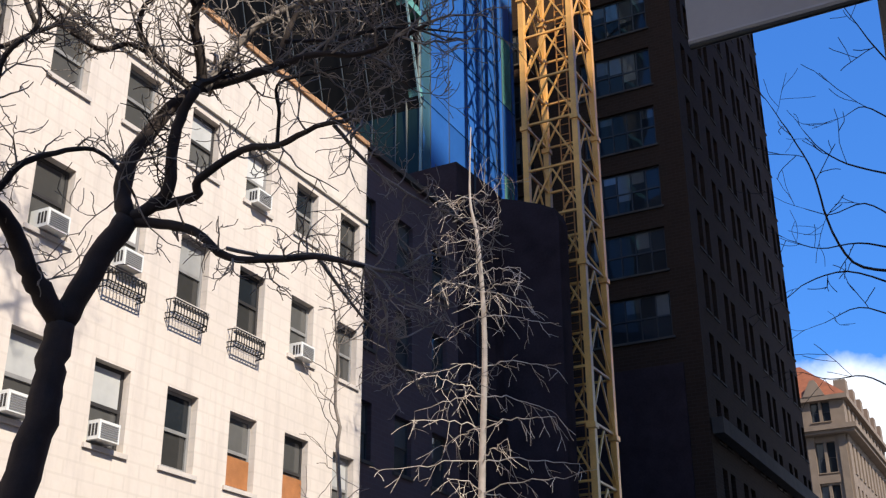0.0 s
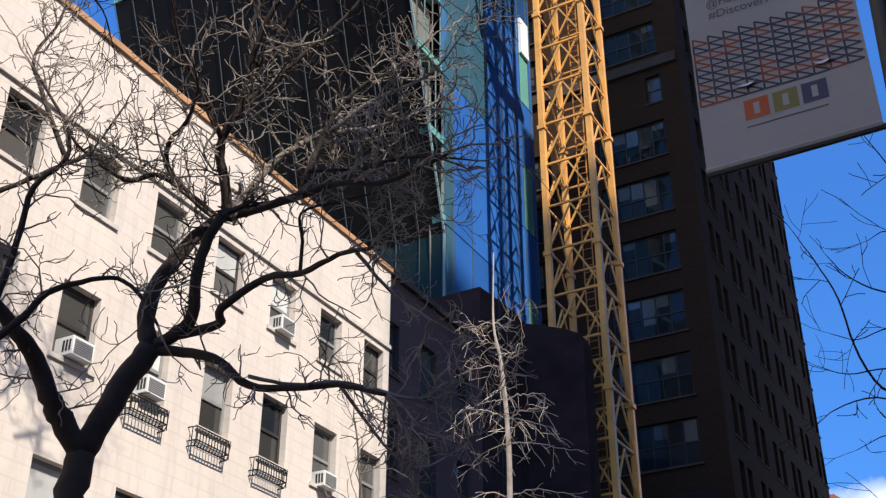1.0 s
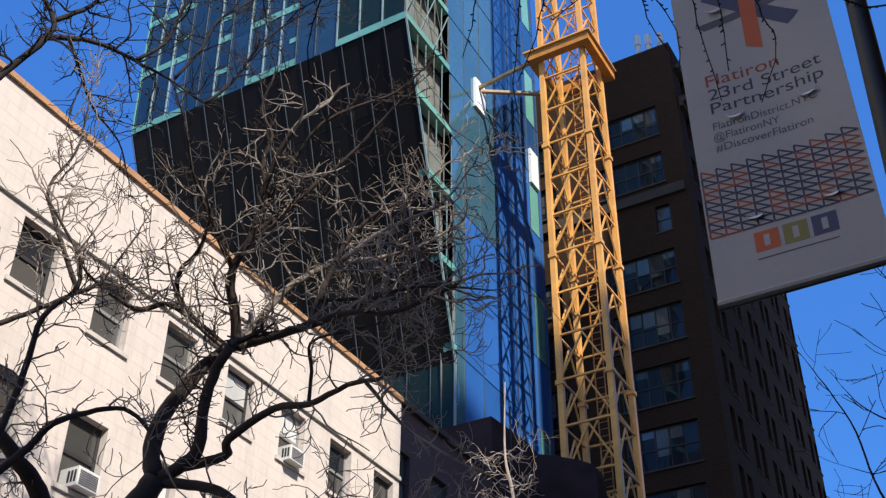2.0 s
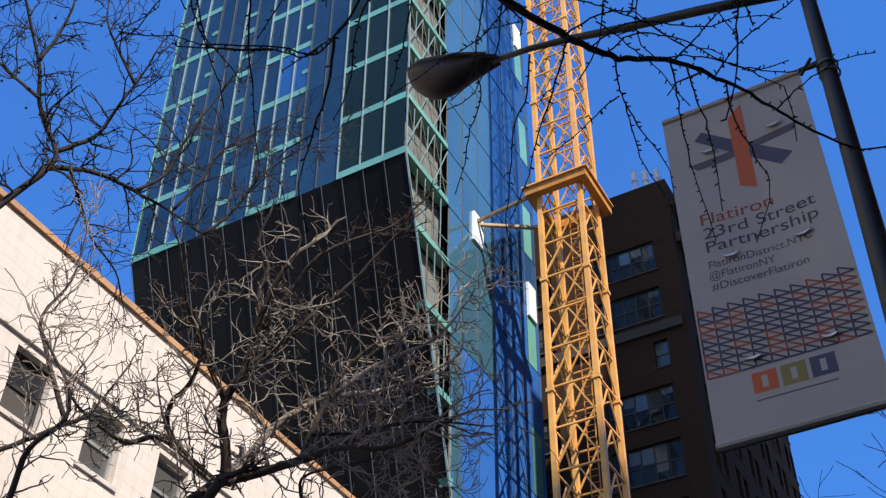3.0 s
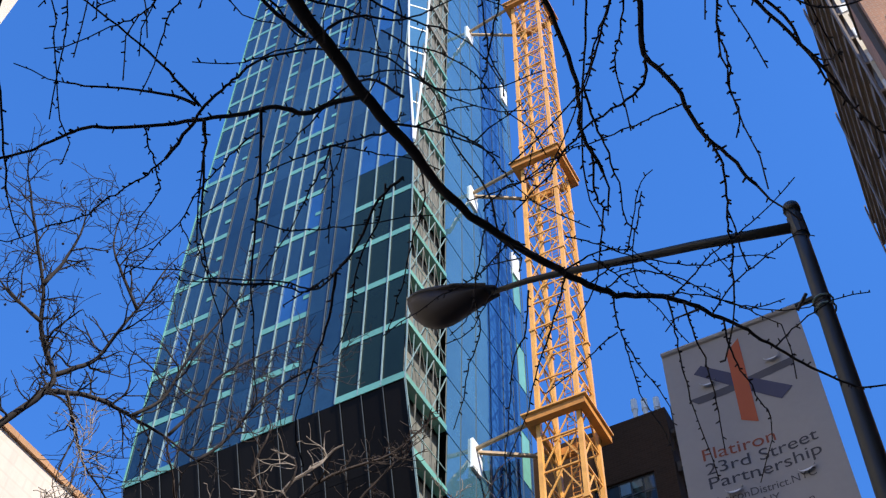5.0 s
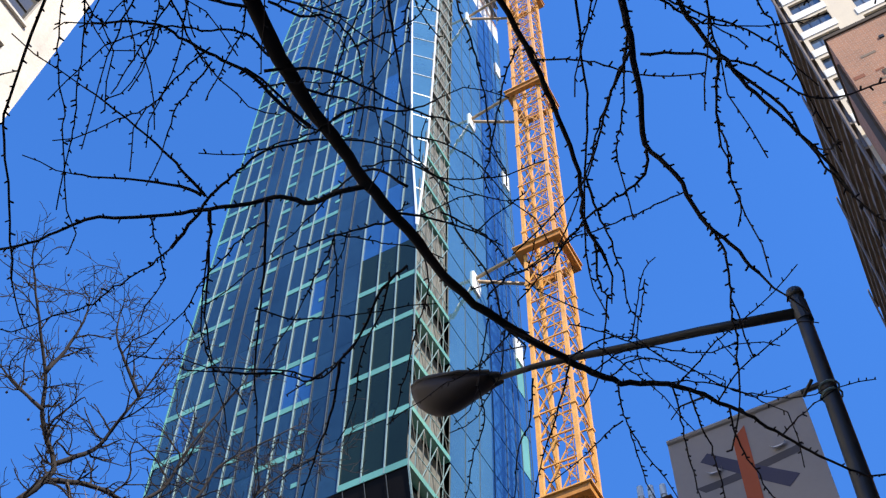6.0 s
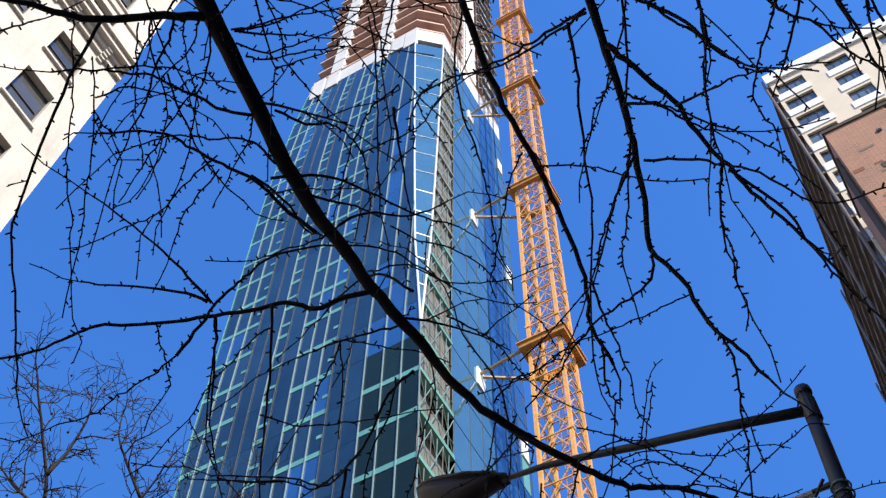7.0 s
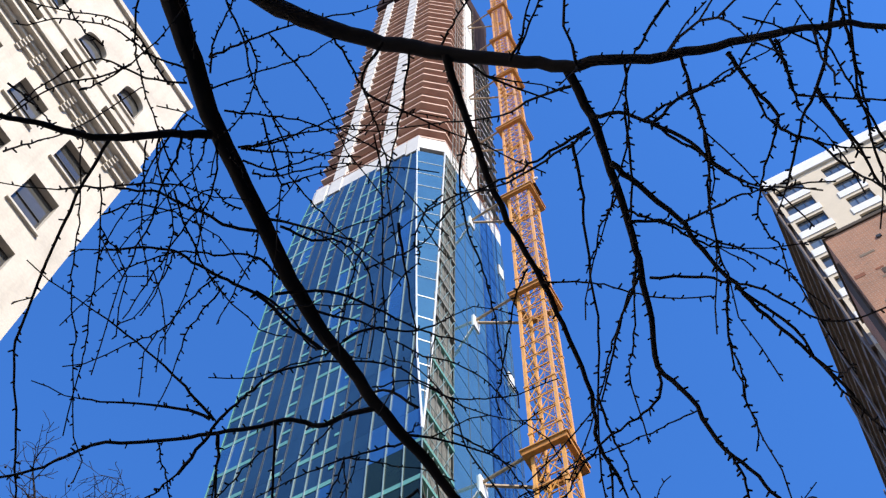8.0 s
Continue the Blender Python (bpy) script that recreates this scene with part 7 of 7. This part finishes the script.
GINKGO_LIMBS["limb_t"] = (0.0155, 0.004, [(-1.044, 2.876, 5.627), (-0.973, 3.002, 5.628), (-0.893, 3.112, 5.639), (-0.755, 3.217, 5.663), (-0.665, 3.318, 5.675), (-0.581, 3.43, 5.672), (-0.498, 3.546, 5.662), (-0.42, 3.672, 5.637), (-0.322, 3.809, 5.599), (-0.202, 3.95, 5.551), (-0.126, 4.032, 5.555), (0.036, 4.095, 5.578)])
GINKGO_LIMBS["twig_k1"] = (0.00408, 0.0026, [(-0.864, 2.977, 5.47), (-0.893, 3.063, 5.428), (-0.901, 3.133, 5.4), (-0.916, 3.238, 5.34), (-0.931, 3.345, 5.273)])
GINKGO_LIMBS["twig_k2"] = (0.0034, 0.0026, [(-0.892, 3.102, 5.362), (-0.878, 3.254, 5.301), (-0.853, 3.364, 5.276)])
GINKGO_LIMBS["twig_k3"] = (0.0034, 0.0026, [(-0.904, 3.087, 5.371), (-1.001, 3.128, 5.378), (-1.099, 3.177, 5.374)])
GINKGO_LIMBS["twig_k4"] = (0.00408, 0.0026, [(-0.671, 3.062, 5.444), (-0.687, 3.148, 5.403), (-0.711, 3.248, 5.345), (-0.735, 3.347, 5.285), (-0.753, 3.458, 5.21)])
GINKGO_LIMBS["twig_k5"] = (0.00408, 0.0026, [(-0.621, 3.107, 5.417), (-0.632, 3.206, 5.364), (-0.635, 3.313, 5.302), (-0.648, 3.414, 5.239), (-0.667, 3.503, 5.183)])
GINKGO_LIMBS["twig_k6"] = (0.00408, 0.0026, [(-0.503, 3.205, 5.353), (-0.524, 3.3, 5.298), (-0.519, 3.39, 5.25), (-0.494, 3.51, 5.172), (-0.486, 3.581, 5.136)])
GINKGO_LIMBS["twig_k7"] = (0.00476, 0.0026, [(-1.006, 2.838, 5.538), (-1.074, 2.922, 5.488), (-1.171, 3.011, 5.421), (-1.268, 3.098, 5.35), (-1.362, 3.203, 5.258)])
GINKGO_LIMBS["twig_k8"] = (0.0034, 0.0026, [(-0.941, 2.908, 5.504), (-0.837, 2.909, 5.554), (-0.725, 2.941, 5.579), (-0.593, 3.029, 5.562), (-0.493, 3.081, 5.561), (-0.408, 3.102, 5.581)])
GINKGO_LIMBS["twig_k9"] = (0.0034, 0.0026, [(-0.886, 2.948, 5.487), (-0.784, 2.95, 5.531), (-0.703, 2.991, 5.537), (-0.592, 3.071, 5.516), (-0.516, 3.168, 5.47), (-0.449, 3.232, 5.447), (-0.371, 3.286, 5.432)])
GINKGO_LIMBS["twig_k10"] = (0.0034, 0.0026, [(-0.712, 3.046, 5.449), (-0.59, 3.108, 5.465), (-0.463, 3.206, 5.445), (-0.389, 3.296, 5.421)])
GINKGO_LIMBS["twig_k11"] = (0.0034, 0.0026, [(-0.652, 3.074, 5.438), (-0.54, 3.056, 5.504), (-0.452, 3.039, 5.561), (-0.363, 3.041, 5.602), (-0.242, 3.027, 5.654)])
GINKGO_LIMBS["twig_k12"] = (0.0034, 0.0026, [(-0.535, 3.175, 5.374), (-0.411, 3.138, 5.465), (-0.295, 3.136, 5.522), (-0.164, 3.128, 5.58)])
GINKGO_LIMBS["twig_k13"] = (0.0034, 0.0026, [(-0.363, 3.341, 5.248), (-0.281, 3.347, 5.318), (-0.18, 3.361, 5.381)])
GINKGO_LIMBS["twig_k14"] = (0.0034, 0.0026, [(-0.883, 2.846, 5.565), (-0.818, 2.977, 5.545), (-0.777, 3.081, 5.537)])
GINKGO_LIMBS["twig_k15"] = (0.00408, 0.0026, [(-1.002, 2.83, 5.545), (-0.905, 2.847, 5.6), (-0.819, 2.884, 5.635), (-0.743, 2.943, 5.65)])
GINKGO_LIMBS["twig_k16"] = (0.0034, 0.0026, [(-0.951, 2.733, 5.627), (-0.864, 2.816, 5.632), (-0.8, 2.897, 5.63), (-0.734, 2.975, 5.628)])
GINKGO_LIMBS["twig_k17"] = (0.0034, 0.0026, [(-0.749, 2.879, 5.57), (-0.705, 2.847, 5.664), (-0.629, 2.772, 5.79)])
GINKGO_LIMBS["twig_k18"] = (0.0034, 0.0026, [(-1.107, 2.688, 5.615), (-1.17, 2.663, 5.644), (-1.298, 2.708, 5.603), (-1.413, 2.726, 5.58), (-1.544, 2.724, 5.561)])
GINKGO_LIMBS["twig_k19"] = (0.00408, 0.0026, [(-1.165, 2.822, 5.503), (-1.241, 2.946, 5.427), (-1.333, 3.022, 5.378), (-1.435, 3.167, 5.26)])
GINKGO_LIMBS["twig_k20"] = (0.0034, 0.0026, [(-1.202, 2.536, 5.685), (-1.293, 2.648, 5.607), (-1.382, 2.759, 5.524), (-1.414, 2.878, 5.451), (-1.51, 2.961, 5.374), (-1.586, 3.055, 5.29)])
GINKGO_LIMBS["twig_k21"] = (0.0034, 0.0026, [(-1.144, 2.587, 5.671), (-1.207, 2.66, 5.645), (-1.291, 2.785, 5.573), (-1.401, 2.853, 5.526)])
GINKGO_LIMBS["twig_k22"] = (0.00408, 0.0026, [(-1.208, 2.512, 5.698), (-1.109, 2.498, 5.776), (-0.997, 2.533, 5.825), (-0.907, 2.539, 5.883)])
GINKGO_LIMBS["twig_m1"] = (0.0042, 0.0026, [(-1.222, 0.449, 5.783), (-1.169, 0.376, 5.807), (-1.088, 0.319, 5.836), (-1.03, 0.282, 5.854), (-1.0, 0.257, 5.864)])
GINKGO_LIMBS["twig_m2"] = (0.0042, 0.0026, [(-1.279, 0.395, 5.77), (-1.356, 0.292, 5.752), (-1.385, 0.201, 5.747), (-1.435, 0.116, 5.732), (-1.543, 0.028, 5.69)])
GINKGO_LIMBS["twig_m3"] = (0.0042, 0.0026, [(-1.303, 0.435, 5.758), (-1.407, 0.349, 5.729), (-1.498, 0.217, 5.703), (-1.646, 0.19, 5.642), (-1.765, 0.197, 5.587)])
GINKGO_LIMBS["twig_m4"] = (0.0035, 0.0026, [(-1.421, 0.285, 5.729), (-1.53, 0.268, 5.687), (-1.604, 0.227, 5.659), (-1.692, 0.21, 5.62), (-1.82, 0.21, 5.559)])
GINKGO_LIMBS["twig_m5"] = (0.0035, 0.0026, [(-1.463, 0.187, 5.718), (-1.49, 0.097, 5.71), (-1.488, -0.007, 5.712), (-1.489, -0.04, 5.711)])
GINKGO_LIMBS["twig_m6"] = (0.0035, 0.0026, [(-1.052, 0.376, 5.841), (-1.067, 0.493, 5.824), (-1.135, 0.577, 5.794), (-1.222, 0.631, 5.759), (-1.306, 0.65, 5.728)])
GINKGO_LIMBS["twig_m7"] = (0.0035, 0.0026, [(-1.249, 0.494, 5.769), (-1.104, 0.525, 5.81), (-0.995, 0.555, 5.836), (-0.877, 0.573, 5.862)])
GINKGO_LIMBS["twig_m8"] = (0.0042, 0.0026, [(-1.246, 0.58, 5.759), (-1.148, 0.66, 5.777), (-1.049, 0.74, 5.792), (-0.963, 0.847, 5.794)])
GINKGO_LIMBS["twig_m9"] = (0.0042, 0.0026, [(-1.269, 0.71, 5.73), (-1.155, 0.765, 5.757), (-1.038, 0.784, 5.787), (-0.869, 0.813, 5.823)])
GINKGO_LIMBS["twig_m10"] = (0.0042, 0.0026, [(-1.277, 0.756, 5.719), (-1.201, 0.844, 5.726), (-1.088, 0.871, 5.755), (-0.973, 0.897, 5.78)])
GINKGO_LIMBS["twig_m11"] = (0.0042, 0.0026, [(-1.357, 0.526, 5.728), (-1.446, 0.559, 5.691), (-1.542, 0.603, 5.645), (-1.651, 0.672, 5.587)])
GINKGO_LIMBS["twig_m12"] = (0.0035, 0.0026, [(-1.345, 0.626, 5.718), (-1.416, 0.688, 5.682), (-1.537, 0.715, 5.629)])
GINKGO_LIMBS["twig_m13"] = (0.0035, 0.0026, [(-1.458, 0.518, 5.691), (-1.487, 0.658, 5.659), (-1.488, 0.784, 5.635), (-1.507, 0.862, 5.611)])
GINKGO_LIMBS["twig_m14"] = (0.0035, 0.0026, [(-1.89, 0.301, 5.517), (-1.81, 0.325, 5.556), (-1.716, 0.357, 5.599)])
GINKGO_LIMBS["twig_m15"] = (0.0042, 0.0026, [(-1.766, 0.124, 5.589), (-1.738, 0.233, 5.598), (-1.724, 0.318, 5.598)])
GINKGO_LIMBS["twig_m16"] = (0.0042, 0.0026, [(-1.241, 0.383, 5.784), (-1.194, 0.288, 5.806), (-1.185, 0.186, 5.815), (-1.181, 0.145, 5.818)])
GINKGO_LIMBS["twig_m17"] = (0.0035, 0.0026, [(-1.674, 0.592, 5.59), (-1.595, 0.636, 5.618), (-1.493, 0.716, 5.647), (-1.417, 0.811, 5.658)])
GINKGO_LIMBS["twig_m18"] = (0.0035, 0.0026, [(-1.748, 0.65, 5.546), (-1.644, 0.684, 5.588), (-1.562, 0.763, 5.609), (-1.513, 0.847, 5.612)])
GINKGO_LIMBS["twig_m19"] = (0.0035, 0.0026, [(-1.303, 0.842, 5.693), (-1.298, 0.756, 5.712), (-1.303, 0.69, 5.722)])


def plane_tree():
    rnd = random.Random(21)
    t = thing("street_tree", "bare plane tree with a dark forked trunk and crooked limbs", "tree", "street trees")
    # the limbs listed as pale carry sunlight in their colour
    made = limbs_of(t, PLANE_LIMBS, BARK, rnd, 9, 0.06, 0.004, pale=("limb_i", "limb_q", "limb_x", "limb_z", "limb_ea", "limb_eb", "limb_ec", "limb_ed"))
    x, y, z = PLANE_LIMBS["trunk"][2][0]
    part("root_flare", Bag().tube([(x - 0.02, y, 0.0), (x, y, 0.4), (x, y, 1.4), (x, y, z + 0.02)], [0.34, 0.26, 0.235, 0.212], 12), BARK, t, smooth=True)
    for name, (line, rad) in made.items():
        if name in ("trunk", "limb_b"):
            continue
        bag = Bag()
        main = name in ("limb_g", "limb_h", "limb_i", "limb_j", "limb_m", "limb_n", "limb_p", "limb_q", "limb_r", "limb_v", "limb_w")
        clothe(bag, rnd, line, rad, 0.32 if name in ("limb_v", "limb_w", "limb_m", "limb_p") else 0.19 if main else 0.30, (0.25, 0.8) if name in ("limb_v", "limb_w", "limb_m", "limb_p") else (0.5, 1.3) if main else (0.35, 1.0), 0.017 if main else 0.013, 2, 0.31, 0.03, 0, 3, 0.12)
        # lit and shaded copies: TWIG sprays as if in sun, BARK sprays as if out of it
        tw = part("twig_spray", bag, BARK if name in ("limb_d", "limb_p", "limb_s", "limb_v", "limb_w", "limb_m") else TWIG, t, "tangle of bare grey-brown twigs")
        tw["kind"] = "stuff"


def far_tree():
    rnd = random.Random(5)
    t = thing("street_tree", "bare plane tree with dry seed balls over the white roof", "tree", "street trees")
    made = limbs_of(t, FAR_LIMBS, BARK_DARK, rnd, 7, 0.10)
    x, y, z = FAR_LIMBS["limb_a"][2][0]
    part("trunk", Bag().tube(smooth_line([(x - 0.5, y - 1.2, 0), (x - 0.5, y - 1.15, 4), (x - 0.45, y - 0.9, 8), (x, y, z)]), [0.30] * 4 + [0.26] * 4 + [0.20] * 4 + [0.125], 10), BARK, t, smooth=True)
    bag = Bag()
    balls = []
    for name, (line, rad) in made.items():
        clothe(bag, rnd, line, rad, 0.22, (0.4, 1.2), 0.021, 2, 0.25, 0.03, 0, 3, 0.15)
        for k in range(5):
            p = rnd.choice(line) + Vector((rnd.gauss(0, 0.4), rnd.gauss(0, 0.4), rnd.gauss(0, 0.4)))
            balls.append(p)
    tw = part("twig_spray", bag, BARK_DARK, t, "fine bare twigs")
    tw["kind"] = "stuff"
    for p in balls:
        q = Bag().tube([p + Vector((0, 0, a)) for a in (-0.022, -0.012, 0.0, 0.012, 0.022)], [0.006, 0.02, 0.024, 0.02, 0.006], 6)
        q.tube([p + Vector((0, 0, 0.02)), p + Vector((0.02, 0, 0.16))], [0.003, 0.003], 3)
        part("seed_ball", q, BARK_DARK, t)


def thin_tree():
    rnd = random.Random(8)
    t = thing("street_tree", "slim bare street tree with thin dark twigs", "tree", "street trees")
    made = limbs_of(t, RIGHT_LIMBS, BARK_DARK, rnd, 6, 0.1)
    hub = Vector((0.0, 14.6, 3.6))
    part("trunk", Bag().tube([(0.1, 14.6, 0), (0.05, 14.6, 2), hub], [0.11, 0.09, 0.07], 9), BARK_DARK, t, smooth=True)
    for name in made:
        e = made[name][0][0]
        part("limb", Bag().tube(smooth_line([hub, hub.lerp(e, 0.5) + Vector((0.1, 0, 0.2)), e]), [0.045 - 0.0034 * k for k in range(9)], 7), BARK_DARK, t, smooth=True)
    bag = Bag()
    for name, (line, rad) in made.items():
        clothe(bag, rnd, line, rad, 0.34, (0.25, 0.75), 0.0055, 1, 0.13, 0.03, 0, 2, 0.3)
    tw = part("twig_spray", bag, BARK_DARK, t, "thin dark twigs")
    tw["kind"] = "stuff"


def ginkgo():
    rnd = random.Random(33)
    t = thing("street_tree", "bare ginkgo whose knobbly spurred branches hang overhead", "tree", "street trees")
    made = limbs_of(t, GINKGO_LIMBS, BARK_DARK, rnd, 8, 0.07, 0.0025, 1.35)
    hub = Vector((-0.2, -2.6, 4.3))
    part("trunk", Bag().tube([(-0.1, -2.6, 0), (-0.12, -2.6, 1.2), (-0.15, -2.6, 3), hub], [0.24, 0.17, 0.15, 0.13], 12), BARK_DARK, t, smooth=True)
    for name in ("limb_a", "limb_b"):
        e, r = made[name][0][0], made[name][1][0]
        part("limb", Bag().tube(smooth_line([hub, hub.lerp(e, 0.5) + Vector((0, -0.1, 0.35)), e]), [0.09 + (r - 0.09) * k / 8 for k in range(9)], 9), BARK_DARK, t, smooth=True)
    for name, (line, rad) in made.items():
        bag = Bag()
        big = name in ("limb_a", "limb_b")
        clothe(bag, rnd, line, rad, 0.45 if big else 1.5, (0.2, 0.6) if big else (0.10, 0.35), 0.0058, 1 if big else 0, 0.20, -0.04, 0.055, 2, 0.25, ratio=0.6, tip=name != "limb_a")
        for a, b in zip(line, line[1:]):
            for k in range(max(1, int((b - a).length / 0.042))):
                q = a.lerp(b, rnd.random())
                d = (b - a).normalized()
                o = d.orthogonal().normalized()
                o.rotate(Matrix.Rotation(rnd.uniform(0, 2 * math.pi), 3, d))
                if rad[0] < 0.03 or rnd.random() < 0.3:
                    i = line.index(a)
                    bag.tube([q, q + (o + d * 0.4).normalized() * (rad[i] + rnd.uniform(0.008, 0.018))], [0.0038, 0.0030], 4)
        tw = part("twig_spray", bag, BARK_DARK, t, "hanging dark twigs with short spurs")
        tw["kind"] = "stuff"


def cypress():
    """A slim tree with tiers of drooping feathery branches."""
    rnd = random.Random(17)
    t = thing("conifer", "slim pale bare conifer with drooping tiers of twigs", "tree", at=(-11.42, 23.35, 0))
    spine = [Vector(p) for p in ((0, 0, 0), (-0.03, 0, 4), (-0.04, 0, 7), (0.08, 0.04, 10.6), (-0.03, 0, 13.1), (-0.2, -0.06, 14.3), (-0.15, -0.06, 16.3))]
    line = smooth_line(spine, 5)
    part("trunk", Bag().tube(line, [0.125 - 0.112 * (k / (len(line) - 1)) ** 0.9 for k in range(len(line))], 9), BARK_PALE, t, smooth=True)
    tiers = [14.2, 13.6, 13.0, 12.4, 11.5, 11.0, 10.1, 9.4, 8.7, 8.0, 7.2, 6.5, 5.6, 4.6]
    twig = Bag()
    for j, z in enumerate(tiers):
        k = min(range(len(line)), key=lambda i: abs(line[i].z - z))
        base = line[k]
        reach = 0.65 + (15.2 - z) * 0.22
        for s in range(3):
            a = j * 1.1 + s * math.pi / 2 + rnd.uniform(-0.4, 0.4)
            out = Vector((math.cos(a), math.sin(a), 0))
            L = reach * rnd.uniform(0.75, 1.15)
            pts = [base, base + out * L * 0.3 + Vector((0, 0, 0.10)), base + out * L * 0.65 + Vector((0, 0, 0.04)), base + out * L + Vector((0, 0, rnd.uniform(-0.18, 0.10) if z < 13 else rnd.uniform(0.1, 0.5)))]
            br = rough(smooth_line(pts, 4), rnd, 0.02)
            n = len(br) - 1
            rad = [0.016 - 0.010 * i / n for i in range(n + 1)]
            part("branch", Bag().tube(br, rad, 6), BARK_PALE, t, smooth=True)
            for i in range(2, n + 1, 2):
                for _ in range(1 + i % 2):
                    side = Vector((-out.y, out.x, 0)) * rnd.uniform(-0.8, 0.8) + out * rnd.uniform(0, 0.7) + Vector((0, 0, rnd.uniform(-1.3, 0.05) if z < 13 else rnd.uniform(-0.3, 0.8)))
                    sprig(twig, rnd, br[i], side, rnd.uniform(0.3, 0.85), 0.0050, 1, 0.12, -0.06, 0, 1)
    tw = part("twig_spray", twig, BARK_PALE, t, "pale drooping twigs")
    tw["kind"] = "stuff"


def sapling():
    """A thin young tree on the far pavement."""
    rnd = random.Random(41)
    t = thing("street_tree", "thin young street tree with a straight stem and few twigs", "tree", "street trees")
    line = rough(smooth_line([(-11.4, 17.4, 0), (-11.36, 17.36, 3.0), (-11.26, 17.22, 5.8), (-11.11, 16.88, 7.33), (-10.96, 16.54, 8.47), (-10.82, 16.12, 9.6)], 4), rnd, 0.02)
    n = len(line) - 1
    rad = [0.055 - 0.043 * k / n for k in range(n + 1)]
    part("trunk", Bag().tube(line, rad, 7), TWIG, t, smooth=True)
    bag = Bag()
    clothe(bag, rnd, line, rad, 0.28, (0.5, 1.5), 0.012, 1, 0.22, 0.05, 0, 2, 0.42)
    tw = part("twig_spray", bag, TWIG, t, "sparse grey twigs")
    tw["kind"] = "stuff"


plane_tree()
sapling()
far_tree()
thin_tree()
cypress()
ginkgo()
